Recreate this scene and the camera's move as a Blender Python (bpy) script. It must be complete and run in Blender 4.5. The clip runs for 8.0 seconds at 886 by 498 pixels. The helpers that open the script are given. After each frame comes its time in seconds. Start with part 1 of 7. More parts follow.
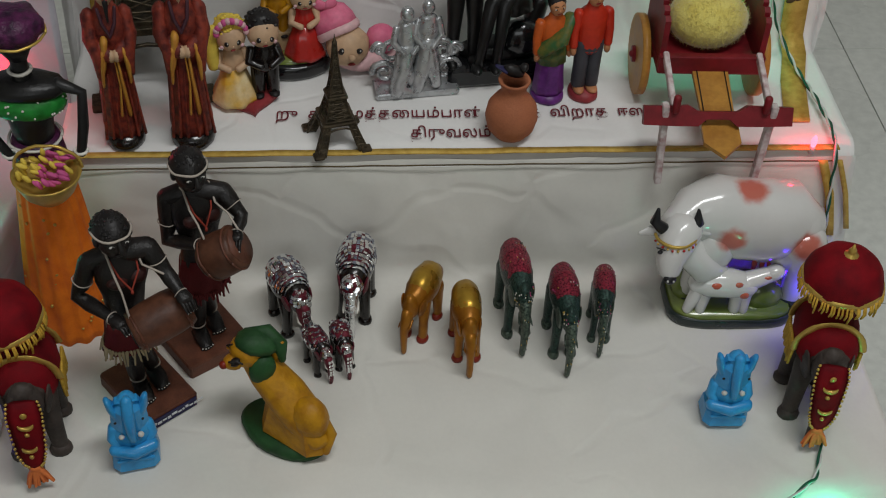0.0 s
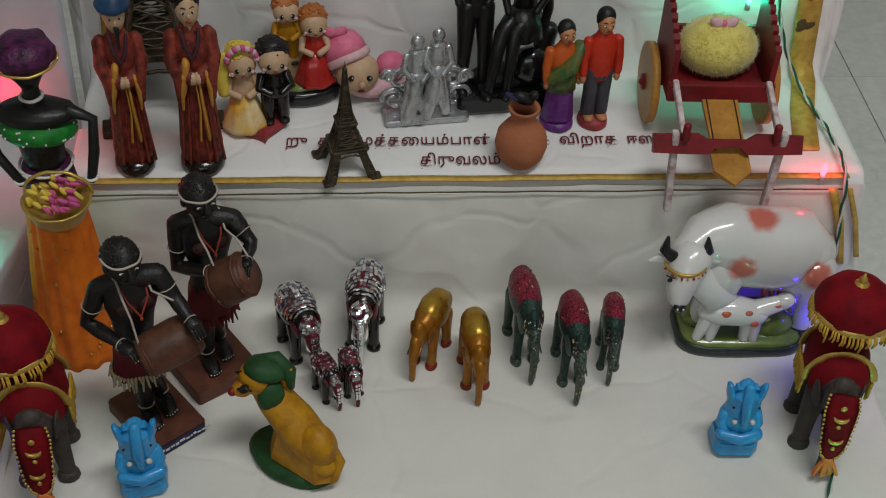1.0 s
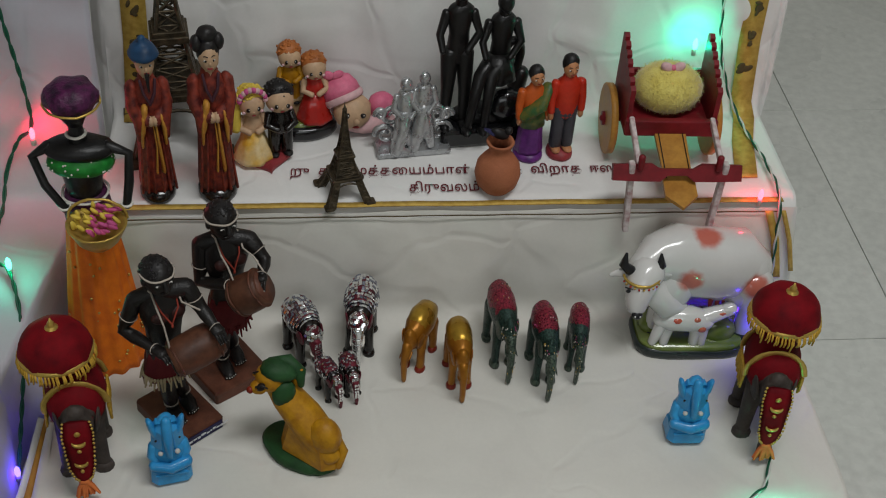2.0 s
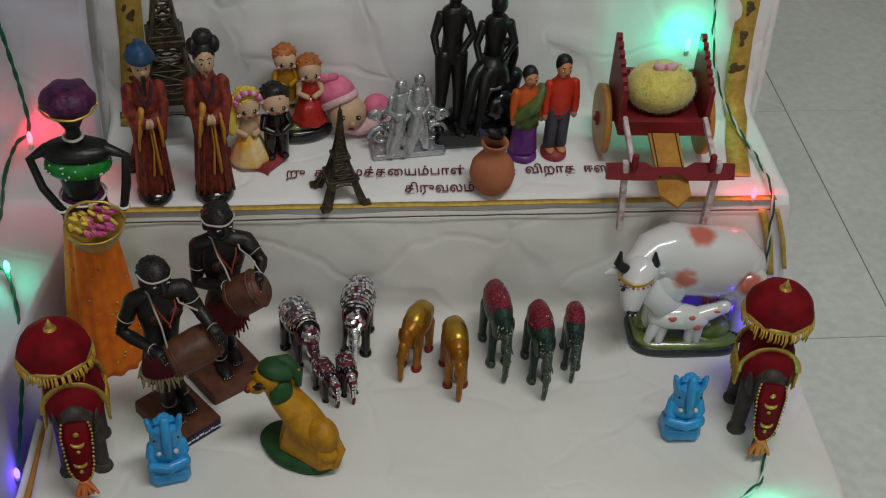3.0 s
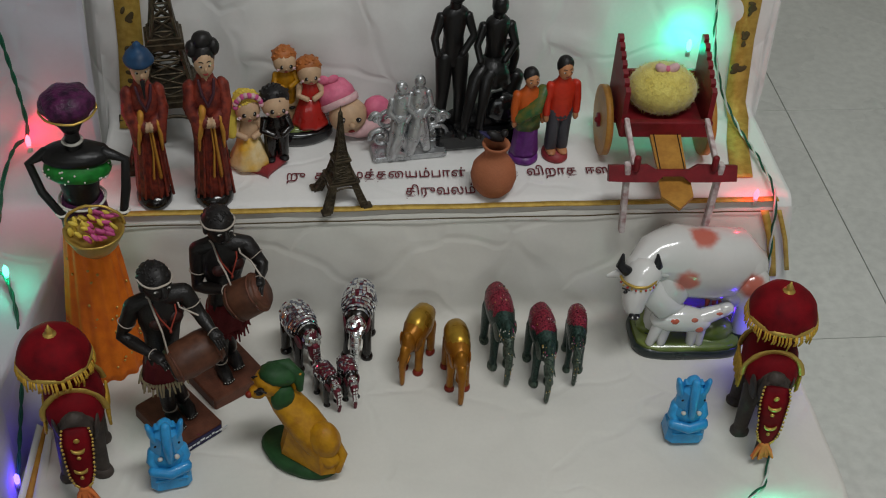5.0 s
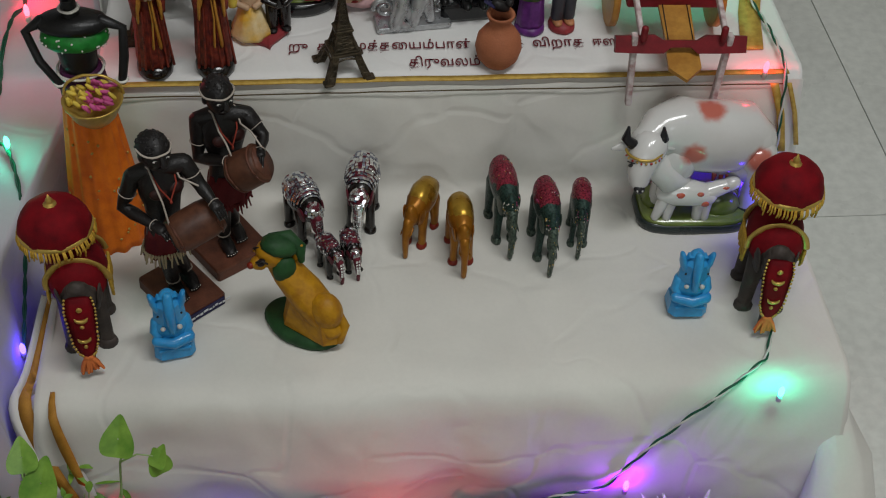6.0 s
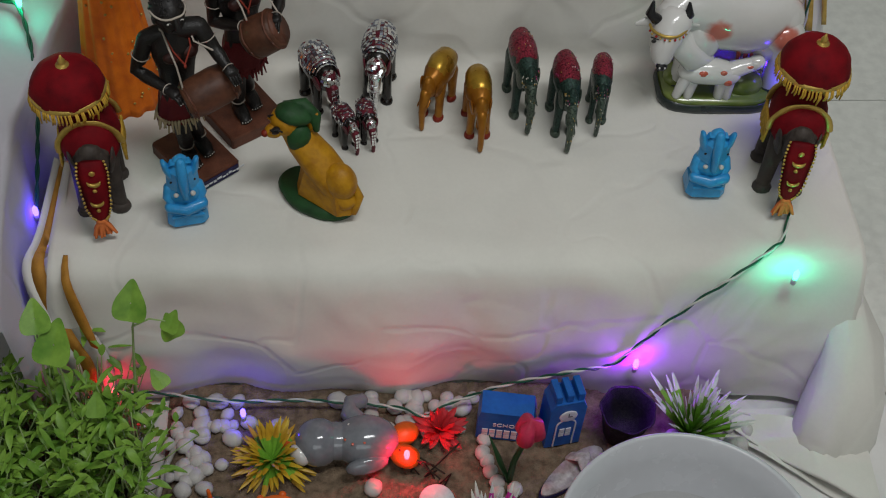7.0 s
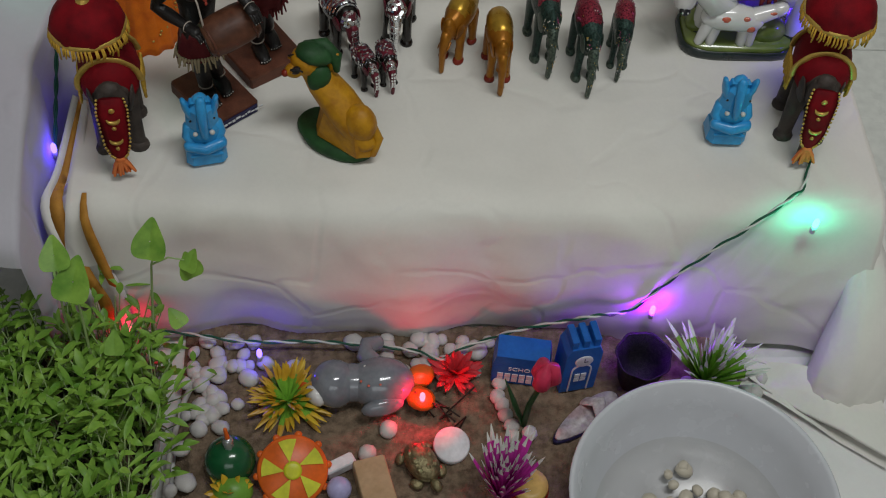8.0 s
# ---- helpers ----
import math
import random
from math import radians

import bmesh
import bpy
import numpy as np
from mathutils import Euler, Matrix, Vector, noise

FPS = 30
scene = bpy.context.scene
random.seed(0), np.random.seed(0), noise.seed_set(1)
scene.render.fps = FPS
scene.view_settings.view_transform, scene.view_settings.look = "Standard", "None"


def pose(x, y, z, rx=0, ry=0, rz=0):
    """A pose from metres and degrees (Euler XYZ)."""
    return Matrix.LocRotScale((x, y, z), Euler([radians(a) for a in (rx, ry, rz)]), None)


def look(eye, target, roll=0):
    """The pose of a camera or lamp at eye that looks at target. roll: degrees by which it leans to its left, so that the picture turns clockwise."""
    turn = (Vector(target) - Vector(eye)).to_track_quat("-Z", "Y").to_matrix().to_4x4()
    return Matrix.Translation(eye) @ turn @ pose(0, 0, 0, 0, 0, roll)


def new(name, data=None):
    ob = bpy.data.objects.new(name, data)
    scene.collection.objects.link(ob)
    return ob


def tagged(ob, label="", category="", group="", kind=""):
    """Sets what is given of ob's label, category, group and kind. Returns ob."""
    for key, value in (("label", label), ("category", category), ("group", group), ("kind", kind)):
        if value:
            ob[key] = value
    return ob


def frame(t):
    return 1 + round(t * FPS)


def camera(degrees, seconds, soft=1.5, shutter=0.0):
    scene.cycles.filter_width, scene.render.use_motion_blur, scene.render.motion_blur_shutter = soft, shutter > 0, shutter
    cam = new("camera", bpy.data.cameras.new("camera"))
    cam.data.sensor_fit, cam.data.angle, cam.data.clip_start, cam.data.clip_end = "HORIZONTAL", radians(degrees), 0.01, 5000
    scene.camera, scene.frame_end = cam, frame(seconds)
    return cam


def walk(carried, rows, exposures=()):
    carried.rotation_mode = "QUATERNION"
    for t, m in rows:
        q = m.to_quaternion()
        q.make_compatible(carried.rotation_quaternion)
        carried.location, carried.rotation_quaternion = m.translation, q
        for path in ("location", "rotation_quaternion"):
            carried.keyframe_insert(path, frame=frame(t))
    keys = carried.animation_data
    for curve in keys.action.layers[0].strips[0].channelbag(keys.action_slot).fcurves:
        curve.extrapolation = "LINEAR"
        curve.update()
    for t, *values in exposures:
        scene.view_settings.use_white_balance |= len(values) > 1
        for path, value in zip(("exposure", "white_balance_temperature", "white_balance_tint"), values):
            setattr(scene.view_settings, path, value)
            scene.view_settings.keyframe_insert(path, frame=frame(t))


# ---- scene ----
cam = camera(38.0, 8.0, 1.1)
PATH = [
    (0, (-0.103, -0.374, 1.236), (0.047, 1.069, -0.14), 3.1),
    (0.5, (-0.107, -0.372, 1.239), (0.04, 1.081, -0.127), 3.2),
    (1, (-0.106, -0.371, 1.237), (0.035, 1.099, -0.112), 3.0),
    (1.5, (-0.127, -0.435, 1.286), (0.037, 1.046, -0.047), 3.4),
    (2, (-0.152, -0.514, 1.351), (0.053, 0.98, 0.037), 4.2),
    (3.5, (-0.149, -0.528, 1.351), (0.059, 0.974, 0.046), 3.7),
    (4, (-0.152, -0.522, 1.351), (0.061, 0.978, 0.045), 3.7),
    (5.5, (-0.155, -0.517, 1.35), (0.058, 0.978, 0.039), 3.8),
    (5.7, (-0.152, -0.518, 1.347), (0.055, 0.959, 0.016), 3.7),
    (6, (-0.135, -0.523, 1.333), (0.042, 0.857, -0.103), 3.4),
    (6.5, (-0.14, -0.522, 1.32), (0.033, 0.772, -0.195), 4.3),
    (7, (-0.136, -0.518, 1.32), (0.016, 0.721, -0.242), 4.7),
    (7.5, (-0.143, -0.507, 1.328), (0.0, 0.7, -0.261), 5.1),
    (8, (-0.15, -0.521, 1.313), (-0.007, 0.656, -0.297), 5.5),
]
EXPOSURE = -0.05
walk(cam, [(t, look(eye, target, roll)) for t, eye, target, roll in PATH], [(0, EXPOSURE), (8, EXPOSURE)])
# ---- room light: a dim room, one long tube lamp on the ceiling, an added weak fill from behind ----
world = bpy.data.worlds.new("world")
scene.world = world
world.use_nodes = True
world.node_tree.nodes["Background"].inputs[0].default_value = (0.75, 0.82, 0.9, 1)
world.node_tree.nodes["Background"].inputs[1].default_value = 0.3


def area_lamp(name, at, target, sx, sy, power, colour):
    d = bpy.data.lights.new(name, "AREA")
    d.shape, d.size, d.size_y, d.energy, d.color = "RECTANGLE", sx, sy, power, colour
    o = new(name, d)
    o.matrix_world = look(at, target)
    return o


def bulb_lamp(at, colour, power):
    d = bpy.data.lights.new("fairy_lamp", "POINT")
    d.energy, d.color, d.shadow_soft_size = power, colour, 0.004
    o = new("fairy_lamp", d)
    o.location = at
    return o


area_lamp("ceiling_lamp", (0.4, -0.14, 2.66), (0.3, 0.3, 0), 1.2, 0.3, 27, (0.97, 0.985, 0.985))
# Added soft fill that lifts the front faces of the steps; no window stands here.
area_lamp("front_fill", (-0.3, -2.4, 2.0), (0, 0.6, 0.4), 2.2, 1.2, 14.5, (0.92, 0.97, 1.0))


# ---- materials ----
def mat(name, c, rough=0.6, metal=0.0, c2=None, scale=40.0, bump=0.0, bscale=200.0, spec=0.3, coat=0.0, sheen=0.0, stain=0.12, trans=0.0, emit=0.0, grain_mix=0.35):
    """A surface with two scales of variation: broad stains and fine grain, with a fine relief."""
    m = bpy.data.materials.new(name)
    m.use_nodes = True
    nt = m.node_tree
    b = nt.nodes["Principled BSDF"]
    tex = nt.nodes.new("ShaderNodeTexCoord")
    n1 = nt.nodes.new("ShaderNodeTexNoise")
    n1.inputs["Scale"].default_value, n1.inputs["Detail"].default_value = scale, 6
    n2 = nt.nodes.new("ShaderNodeTexNoise")
    n2.inputs["Scale"].default_value, n2.inputs["Detail"].default_value = bscale, 4
    nt.links.new(tex.outputs["Object"], n1.inputs["Vector"])
    nt.links.new(tex.outputs["Object"], n2.inputs["Vector"])
    ramp = nt.nodes.new("ShaderNodeValToRGB")
    c2 = c2 or tuple(v * (1 - 2 * stain) for v in c)
    ramp.color_ramp.elements[0].position, ramp.color_ramp.elements[1].position = 0.32, 0.62
    ramp.color_ramp.elements[0].color, ramp.color_ramp.elements[1].color = (*c2, 1), (*c, 1)
    nt.links.new(n1.outputs["Fac"], ramp.inputs["Fac"])
    mix = nt.nodes.new("ShaderNodeMix")
    mix.data_type, mix.blend_type = "RGBA", "MULTIPLY"
    mix.inputs[0].default_value = grain_mix
    nt.links.new(ramp.outputs["Color"], mix.inputs[6])
    grain = nt.nodes.new("ShaderNodeValToRGB")
    grain.color_ramp.elements[0].position, grain.color_ramp.elements[1].position = 0.3, 0.65
    grain.color_ramp.elements[0].color, grain.color_ramp.elements[1].color = (0.62, 0.62, 0.62, 1), (1, 1, 1, 1)
    nt.links.new(n2.outputs["Fac"], grain.inputs["Fac"])
    nt.links.new(grain.outputs["Color"], mix.inputs[7])
    last = mix.outputs[2]
    nt.links.new(last, b.inputs["Base Color"])
    r = nt.nodes.new("ShaderNodeMapRange")
    r.inputs["To Min"].default_value, r.inputs["To Max"].default_value = max(0.03, rough - 0.12), min(1, rough + 0.12)
    nt.links.new(n1.outputs["Fac"], r.inputs["Value"])
    nt.links.new(r.outputs["Result"], b.inputs["Roughness"])
    b.inputs["Metallic"].default_value = metal
    b.inputs["Specular IOR Level"].default_value = spec
    b.inputs["Coat Weight"].default_value = coat
    b.inputs["Coat Roughness"].default_value = 0.08
    b.inputs["Sheen Weight"].default_value = sheen
    b.inputs["Transmission Weight"].default_value = trans
    if bump:
        bn = nt.nodes.new("ShaderNodeBump")
        bn.inputs["Strength"].default_value, bn.inputs["Distance"].default_value = bump, 0.002
        nt.links.new(n2.outputs["Fac"], bn.inputs["Height"])
        nt.links.new(bn.outputs["Normal"], b.inputs["Normal"])
    if emit:
        b.inputs["Emission Color"].default_value = (*c, 1)
        b.inputs["Emission Strength"].default_value = emit
    return m


def cloth_mat(name, c, thread=900.0, stain=0.06):
    """Cotton: a fine weave, soft creases, faint stains."""
    m = mat(name, c, 0.9, 0, scale=5, bump=0, stain=stain, spec=0.15, sheen=0.25)
    nt = m.node_tree
    nt.nodes["Mix"].inputs[0].default_value = 0.06
    tex = nt.nodes["Texture Coordinate"]
    crease = nt.nodes.new("ShaderNodeTexNoise")
    crease.inputs["Scale"].default_value, crease.inputs["Detail"].default_value, crease.inputs["Distortion"].default_value = 11, 1.5, 0.5
    nt.links.new(tex.outputs["Object"], crease.inputs["Vector"])
    weave = nt.nodes.new("ShaderNodeTexNoise")
    weave.inputs["Scale"].default_value = thread
    nt.links.new(tex.outputs["Object"], weave.inputs["Vector"])
    b1 = nt.nodes.new("ShaderNodeBump")
    b1.inputs["Strength"].default_value, b1.inputs["Distance"].default_value = 0.5, 0.014
    nt.links.new(crease.outputs["Fac"], b1.inputs["Height"])
    # long thin pressed creases
    bend = nt.nodes.new("ShaderNodeMix")
    bend.data_type = "VECTOR"
    bend.inputs[0].default_value = 0.06
    nt.links.new(tex.outputs["Object"], bend.inputs[4])
    nt.links.new(crease.outputs["Color"], bend.inputs[5])
    cells = nt.nodes.new("ShaderNodeTexVoronoi")
    cells.feature = "DISTANCE_TO_EDGE"
    cells.inputs["Scale"].default_value = 6.5
    nt.links.new(bend.outputs[1], cells.inputs["Vector"])
    line = nt.nodes.new("ShaderNodeMapRange")
    line.interpolation_type = "SMOOTHSTEP"
    line.inputs["From Max"].default_value = 0.05
    nt.links.new(cells.outputs["Distance"], line.inputs["Value"])
    b0 = nt.nodes.new("ShaderNodeBump")
    b0.inputs["Strength"].default_value, b0.inputs["Distance"].default_value = 0.35, 0.002
    nt.links.new(line.outputs["Result"], b0.inputs["Height"])
    nt.links.new(b0.outputs["Normal"], b1.inputs["Normal"])
    b2 = nt.nodes.new("ShaderNodeBump")
    b2.inputs["Strength"].default_value, b2.inputs["Distance"].default_value = 0.12, 0.0006
    nt.links.new(weave.outputs["Fac"], b2.inputs["Height"])
    nt.links.new(b1.outputs["Normal"], b2.inputs["Normal"])
    nt.links.new(b2.outputs["Normal"], nt.nodes["Principled BSDF"].inputs["Normal"])
    return m


def airbrushed(name, c, spot, spots):
    """Glazed ceramic with soft-edged painted spots, each (x, y, z, radius) on the thing."""
    m = mat(name, c, 0.2, grain_mix=0.05, scale=10, stain=0.03, coat=0.7)
    nt = m.node_tree
    tex = nt.nodes["Texture Coordinate"]
    wob = nt.nodes.new("ShaderNodeTexNoise")
    wob.inputs["Scale"].default_value = 120
    nt.links.new(tex.outputs["Object"], wob.inputs["Vector"])
    last = nt.nodes["Mix"].outputs[2]
    for x, y, z, r in spots:
        d = nt.nodes.new("ShaderNodeVectorMath")
        d.operation = "DISTANCE"
        d.inputs[1].default_value = (x, y, z)
        nt.links.new(tex.outputs["Object"], d.inputs[0])
        w = nt.nodes.new("ShaderNodeMath")
        w.operation = "MULTIPLY_ADD"
        w.inputs[1].default_value = 0.008
        nt.links.new(wob.outputs["Fac"], w.inputs[0])
        nt.links.new(d.outputs["Value"], w.inputs[2])
        f = nt.nodes.new("ShaderNodeMapRange")
        f.interpolation_type = "SMOOTHSTEP"
        f.inputs["From Min"].default_value, f.inputs["From Max"].default_value = r * 0.62, r * 1.12
        f.inputs["To Min"].default_value, f.inputs["To Max"].default_value = 0.92, 0.0
        nt.links.new(w.outputs[0], f.inputs["Value"])
        x2 = nt.nodes.new("ShaderNodeMix")
        x2.data_type = "RGBA"
        x2.inputs[7].default_value = (*spot, 1)
        nt.links.new(f.outputs["Result"], x2.inputs[0])
        nt.links.new(last, x2.inputs[6])
        last = x2.outputs[2]
    nt.links.new(last, nt.nodes["Principled BSDF"].inputs["Base Color"])
    return m


COTTON = cloth_mat("unbleached_cotton", (0.70, 0.685, 0.63))
WHITE_CLOTH = cloth_mat("white_dhoti_cotton", (0.76, 0.75, 0.73))
# White cloth too; the lilac-grey base colour stands in for the shade on it.
SIDE_CLOTH = cloth_mat("shaded_side_cloth", (0.47, 0.455, 0.50))
GOLD_BAND = mat("gold_zari", (0.60, 0.40, 0.09), 0.5, 0.15, c2=(0.44, 0.27, 0.045), scale=120, bump=0.3, bscale=1500)
BAND_PRINT = mat("dark_print", (0.10, 0.07, 0.03), 0.8)
STRIPE_ORANGE = mat("orange_gold_stripe", (0.50, 0.24, 0.035), 0.55, 0.1, c2=(0.36, 0.16, 0.02), scale=60, bump=0.3, bscale=1500)
RED_INK = mat("maroon_ink", (0.16, 0.02, 0.03), 0.85)
TILE = mat("vitrified_tile", (0.74, 0.755, 0.71), 0.28, scale=3, stain=0.05, bscale=60, spec=0.4)
GROUT = mat("grout", (0.22, 0.215, 0.20), 0.9)
WALL_PAINT = mat("wall_paint", (0.62, 0.6, 0.55), 0.85, scale=2, stain=0.05)
CEIL_PAINT = mat("ceiling_paint", (0.78, 0.78, 0.76), 0.9, scale=2, stain=0.03)
BLACK_RESIN = mat("black_resin", (0.007, 0.0065, 0.0065), 0.35, scale=60, bump=0.2, bscale=300, spec=0.35)
BLACK_GLOSS = mat("black_gloss", (0.008, 0.008, 0.009), 0.2, coat=0.6)
SKIN_DARK = mat("matt_black_clay", (0.010, 0.008, 0.0075), 0.38, bump=0.35, bscale=500, spec=0.35)
BROWN_WOOD = mat("stained_brown_base", (0.13, 0.045, 0.025), 0.5, c2=(0.08, 0.028, 0.016), scale=70, bump=0.2, bscale=400)
DRUM_WOOD = mat("drum_brown", (0.11, 0.042, 0.022), 0.5, c2=(0.06, 0.022, 0.012), scale=50, bump=0.2)
CORD = mat("white_cord", (0.48, 0.42, 0.36), 0.9)
RED_CORD = mat("red_cord", (0.35, 0.05, 0.03), 0.8)
MAROON_CLOTH = mat("maroon_loincloth", (0.12, 0.012, 0.014), 0.9, bump=0.4, bscale=400)
STRAW = mat("straw_fringe", (0.42, 0.34, 0.2), 0.9)
ORANGE_SKIRT = mat("orange_net_skirt", (0.88, 0.21, 0.012), 0.7, c2=(0.72, 0.14, 0.008), scale=60, bump=0.35, bscale=800, grain_mix=0.2)
PURPLE_CLOTH = mat("purple_silk", (0.085, 0.010, 0.06), 0.4, c2=(0.018, 0.003, 0.018), scale=110, bump=0.6, bscale=260)
GREEN_CLOTH = mat("green_silk", (0.015, 0.22, 0.03), 0.4, c2=(0.008, 0.12, 0.015), scale=90)
PEARL = mat("bead_white", (0.75, 0.72, 0.65), 0.25)
GOLD_TRIM = mat("gold_trim", (0.62, 0.42, 0.10), 0.35, 0.6, bump=0.2)
GOLD_THREAD = mat("gold_thread", (0.62, 0.38, 0.05), 0.6, 0.1, c2=(0.42, 0.24, 0.02), scale=150)
PINK = mat("pink_petal", (0.62, 0.10, 0.28), 0.6)
YELLOW_PETAL = mat("yellow_petal", (0.75, 0.55, 0.08), 0.6)
VELVET = mat("maroon_velvet", (0.20, 0.003, 0.008), 0.75, c2=(0.085, 0.001, 0.004), scale=35, spec=0.15, bump=0.2, bscale=900)
ELE_GREY = mat("dark_elephant_hide", (0.065, 0.05, 0.042), 0.6, c2=(0.035, 0.027, 0.023), scale=45, bump=0.4, bscale=250)
TASSEL = mat("orange_tassel", (0.72, 0.19, 0.05), 0.75, bump=0.2)
BLUE_PLASTER = mat("sky_blue_paint", (0.035, 0.32, 0.66), 0.35, c2=(0.02, 0.24, 0.55), scale=40, coat=0.3, bump=0.1)
YELLOW_CLAY = mat("mustard_clay", (0.48, 0.23, 0.006), 0.5, c2=(0.32, 0.13, 0.004), scale=70, bump=0.4, bscale=200)
GREEN_CLAY = mat("dark_green_clay", (0.018, 0.075, 0.02), 0.6, c2=(0.01, 0.045, 0.012), scale=60, bump=0.3)
GOLD_PAINT = mat("gold_paint", (0.50, 0.30, 0.04), 0.3, 0.65, c2=(0.33, 0.17, 0.02), scale=60, bump=0.15)
COPPER_PAINT = mat("coppery_gold_paint", (0.36, 0.145, 0.012), 0.35, 0.4, c2=(0.25, 0.085, 0.008), scale=60, bump=0.2)
RED_FOOT = mat("red_brown_feet", (0.22, 0.02, 0.008), 0.4)
PATINA = mat("patina_green", (0.035, 0.075, 0.06), 0.32, 0.35, c2=(0.004, 0.010, 0.009), scale=420, bump=0.6, bscale=600)
PATINA_PALE = mat("patina_pale", (0.11, 0.145, 0.11), 0.35, 0.4, c2=(0.008, 0.018, 0.016), scale=420, bump=0.5, bscale=600)
RED_GLITTER = mat("crimson_glitter", (0.36, 0.03, 0.06), 0.3, 0.35, c2=(0.03, 0.002, 0.006), scale=520, bump=0.7, bscale=1400)
LACQUER = mat("black_lacquer", (0.010, 0.007, 0.006), 0.25, coat=0.4)
LIP = mat("lip_red", (0.30, 0.03, 0.03), 0.5)
EYE_WHITE = mat("eye_white", (0.62, 0.60, 0.56), 0.4)
EYE_DARK = mat("eye_dark", (0.012, 0.009, 0.008), 0.4)
CHEST_BROWN = mat("rubbed_brown_clay", (0.055, 0.016, 0.014), 0.4, c2=(0.02, 0.008, 0.007), scale=70)
MIRROR = mat("mirror_chip", (0.86, 0.87, 0.88), 0.12, 0.95, stain=0.02, grain_mix=0.05)
MIRROR_DIM = mat("tarnished_mirror_chip", (0.34, 0.36, 0.44), 0.15, 0.9, stain=0.1)
WINE = mat("wine_glitter", (0.16, 0.015, 0.03), 0.4, 0.2, c2=(0.06, 0.004, 0.01), scale=200, bump=0.5, bscale=700)
PORCELAIN = mat("white_glaze", (0.66, 0.65, 0.63), 0.2, grain_mix=0.05, scale=10, stain=0.03, coat=0.7, spec=0.5)
SPOT = mat("terracotta_spot", (0.50, 0.09, 0.05), 0.18, coat=0.6, c2=(0.55, 0.16, 0.10), scale=40)
COW = airbrushed("spotted_white_glaze", (0.64, 0.63, 0.61), (0.50, 0.10, 0.06), ((-0.020, -0.030, 0.118, 0.021), (0.060, -0.026, 0.108, 0.022), (0.000, 0.006, 0.163, 0.024)))
GRASS_GLAZE = mat("green_glaze", (0.10, 0.15, 0.025), 0.2, c2=(0.20, 0.24, 0.06), scale=25, coat=0.6)
DARK_RIM = mat("dark_rim", (0.02, 0.03, 0.028), 0.3, coat=0.4)
HORN = mat("horn_black", (0.02, 0.02, 0.022), 0.25)
ROBE_RED = mat("brick_red_robe", (0.24, 0.035, 0.018), 0.6, c2=(0.07, 0.010, 0.009), scale=110, bump=0.4, bscale=300)
ROBE_SASH = mat("ochre_sash", (0.55, 0.26, 0.04), 0.5, c2=(0.40, 0.14, 0.02), scale=70)
ROBE_DARK = mat("dark_robe_trim", (0.06, 0.02, 0.03), 0.5)
FACE = mat("cream_face", (0.55, 0.36, 0.22), 0.5, stain=0.06)
HAIR = mat("black_hair", (0.012, 0.010, 0.010), 0.45, bump=0.3)
BLUE_HAT = mat("blue_cap", (0.015, 0.06, 0.14), 0.5, c2=(0.01, 0.03, 0.07))
YELLOW_GOWN = mat("yellow_gown", (0.68, 0.38, 0.04), 0.55, c2=(0.75, 0.60, 0.35), scale=40, bump=0.2)
RED_GLAZE = mat("red_glaze", (0.45, 0.02, 0.015), 0.3, coat=0.4)
HEART_RED = mat("dull_red_base", (0.28, 0.035, 0.04), 0.5)
AUBURN = mat("ginger_hair", (0.42, 0.13, 0.03), 0.5, bump=0.3)
PINK_CAP = mat("pink_cap", (0.70, 0.18, 0.28), 0.6, c2=(0.62, 0.12, 0.22), scale=90)
PALE_PINK = mat("pale_pink", (0.72, 0.45, 0.46), 0.55)
SILVER = mat("silver_paint", (0.55, 0.56, 0.57), 0.28, 0.75, c2=(0.38, 0.39, 0.40), scale=80, bump=0.15)
BRONZE = mat("antique_bronze", (0.11, 0.085, 0.055), 0.42, 0.7, c2=(0.04, 0.032, 0.022), scale=120, bump=0.3, bscale=500)
TERRACOTTA = mat("terracotta", (0.42, 0.15, 0.07), 0.75, c2=(0.33, 0.11, 0.05), scale=18, bump=0.25, bscale=500)
GREEN_SARI = mat("green_sari", (0.03, 0.10, 0.03), 0.4, c2=(0.15, 0.12, 0.02), scale=150)
PURPLE_SARI = mat("purple_sari", (0.14, 0.03, 0.20), 0.4, c2=(0.08, 0.015, 0.12), scale=120)
ORANGE_BLOUSE = mat("orange_blouse", (0.55, 0.10, 0.015), 0.4)
RED_SHIRT = mat("orange_red_shirt", (0.55, 0.035, 0.012), 0.45, c2=(0.42, 0.02, 0.008))
GREY_TROUSER = mat("grey_trousers", (0.055, 0.055, 0.065), 0.5)
TAN_FACE = mat("tan_face", (0.50, 0.22, 0.10), 0.45)
CART_RED = mat("cart_maroon_paint", (0.20, 0.010, 0.016), 0.5, c2=(0.13, 0.007, 0.010), scale=60, spec=0.3)
CART_OCHRE = mat("cart_ochre_paint", (0.45, 0.22, 0.04), 0.4, c2=(0.36, 0.16, 0.03), scale=50)
CART_WHITE = mat("chipped_white_paint", (0.62, 0.56, 0.55), 0.5, c2=(0.35, 0.2, 0.2), scale=120)
WOOL = mat("yellow_wool", (0.72, 0.62, 0.16), 0.95, c2=(0.62, 0.50, 0.10), scale=90, sheen=0.6, bump=0.6, bscale=500)
CABLE_GREEN = mat("green_cable", (0.01, 0.09, 0.05), 0.4)
CABLE_WHITE = mat("white_cable", (0.62, 0.64, 0.60), 0.45)
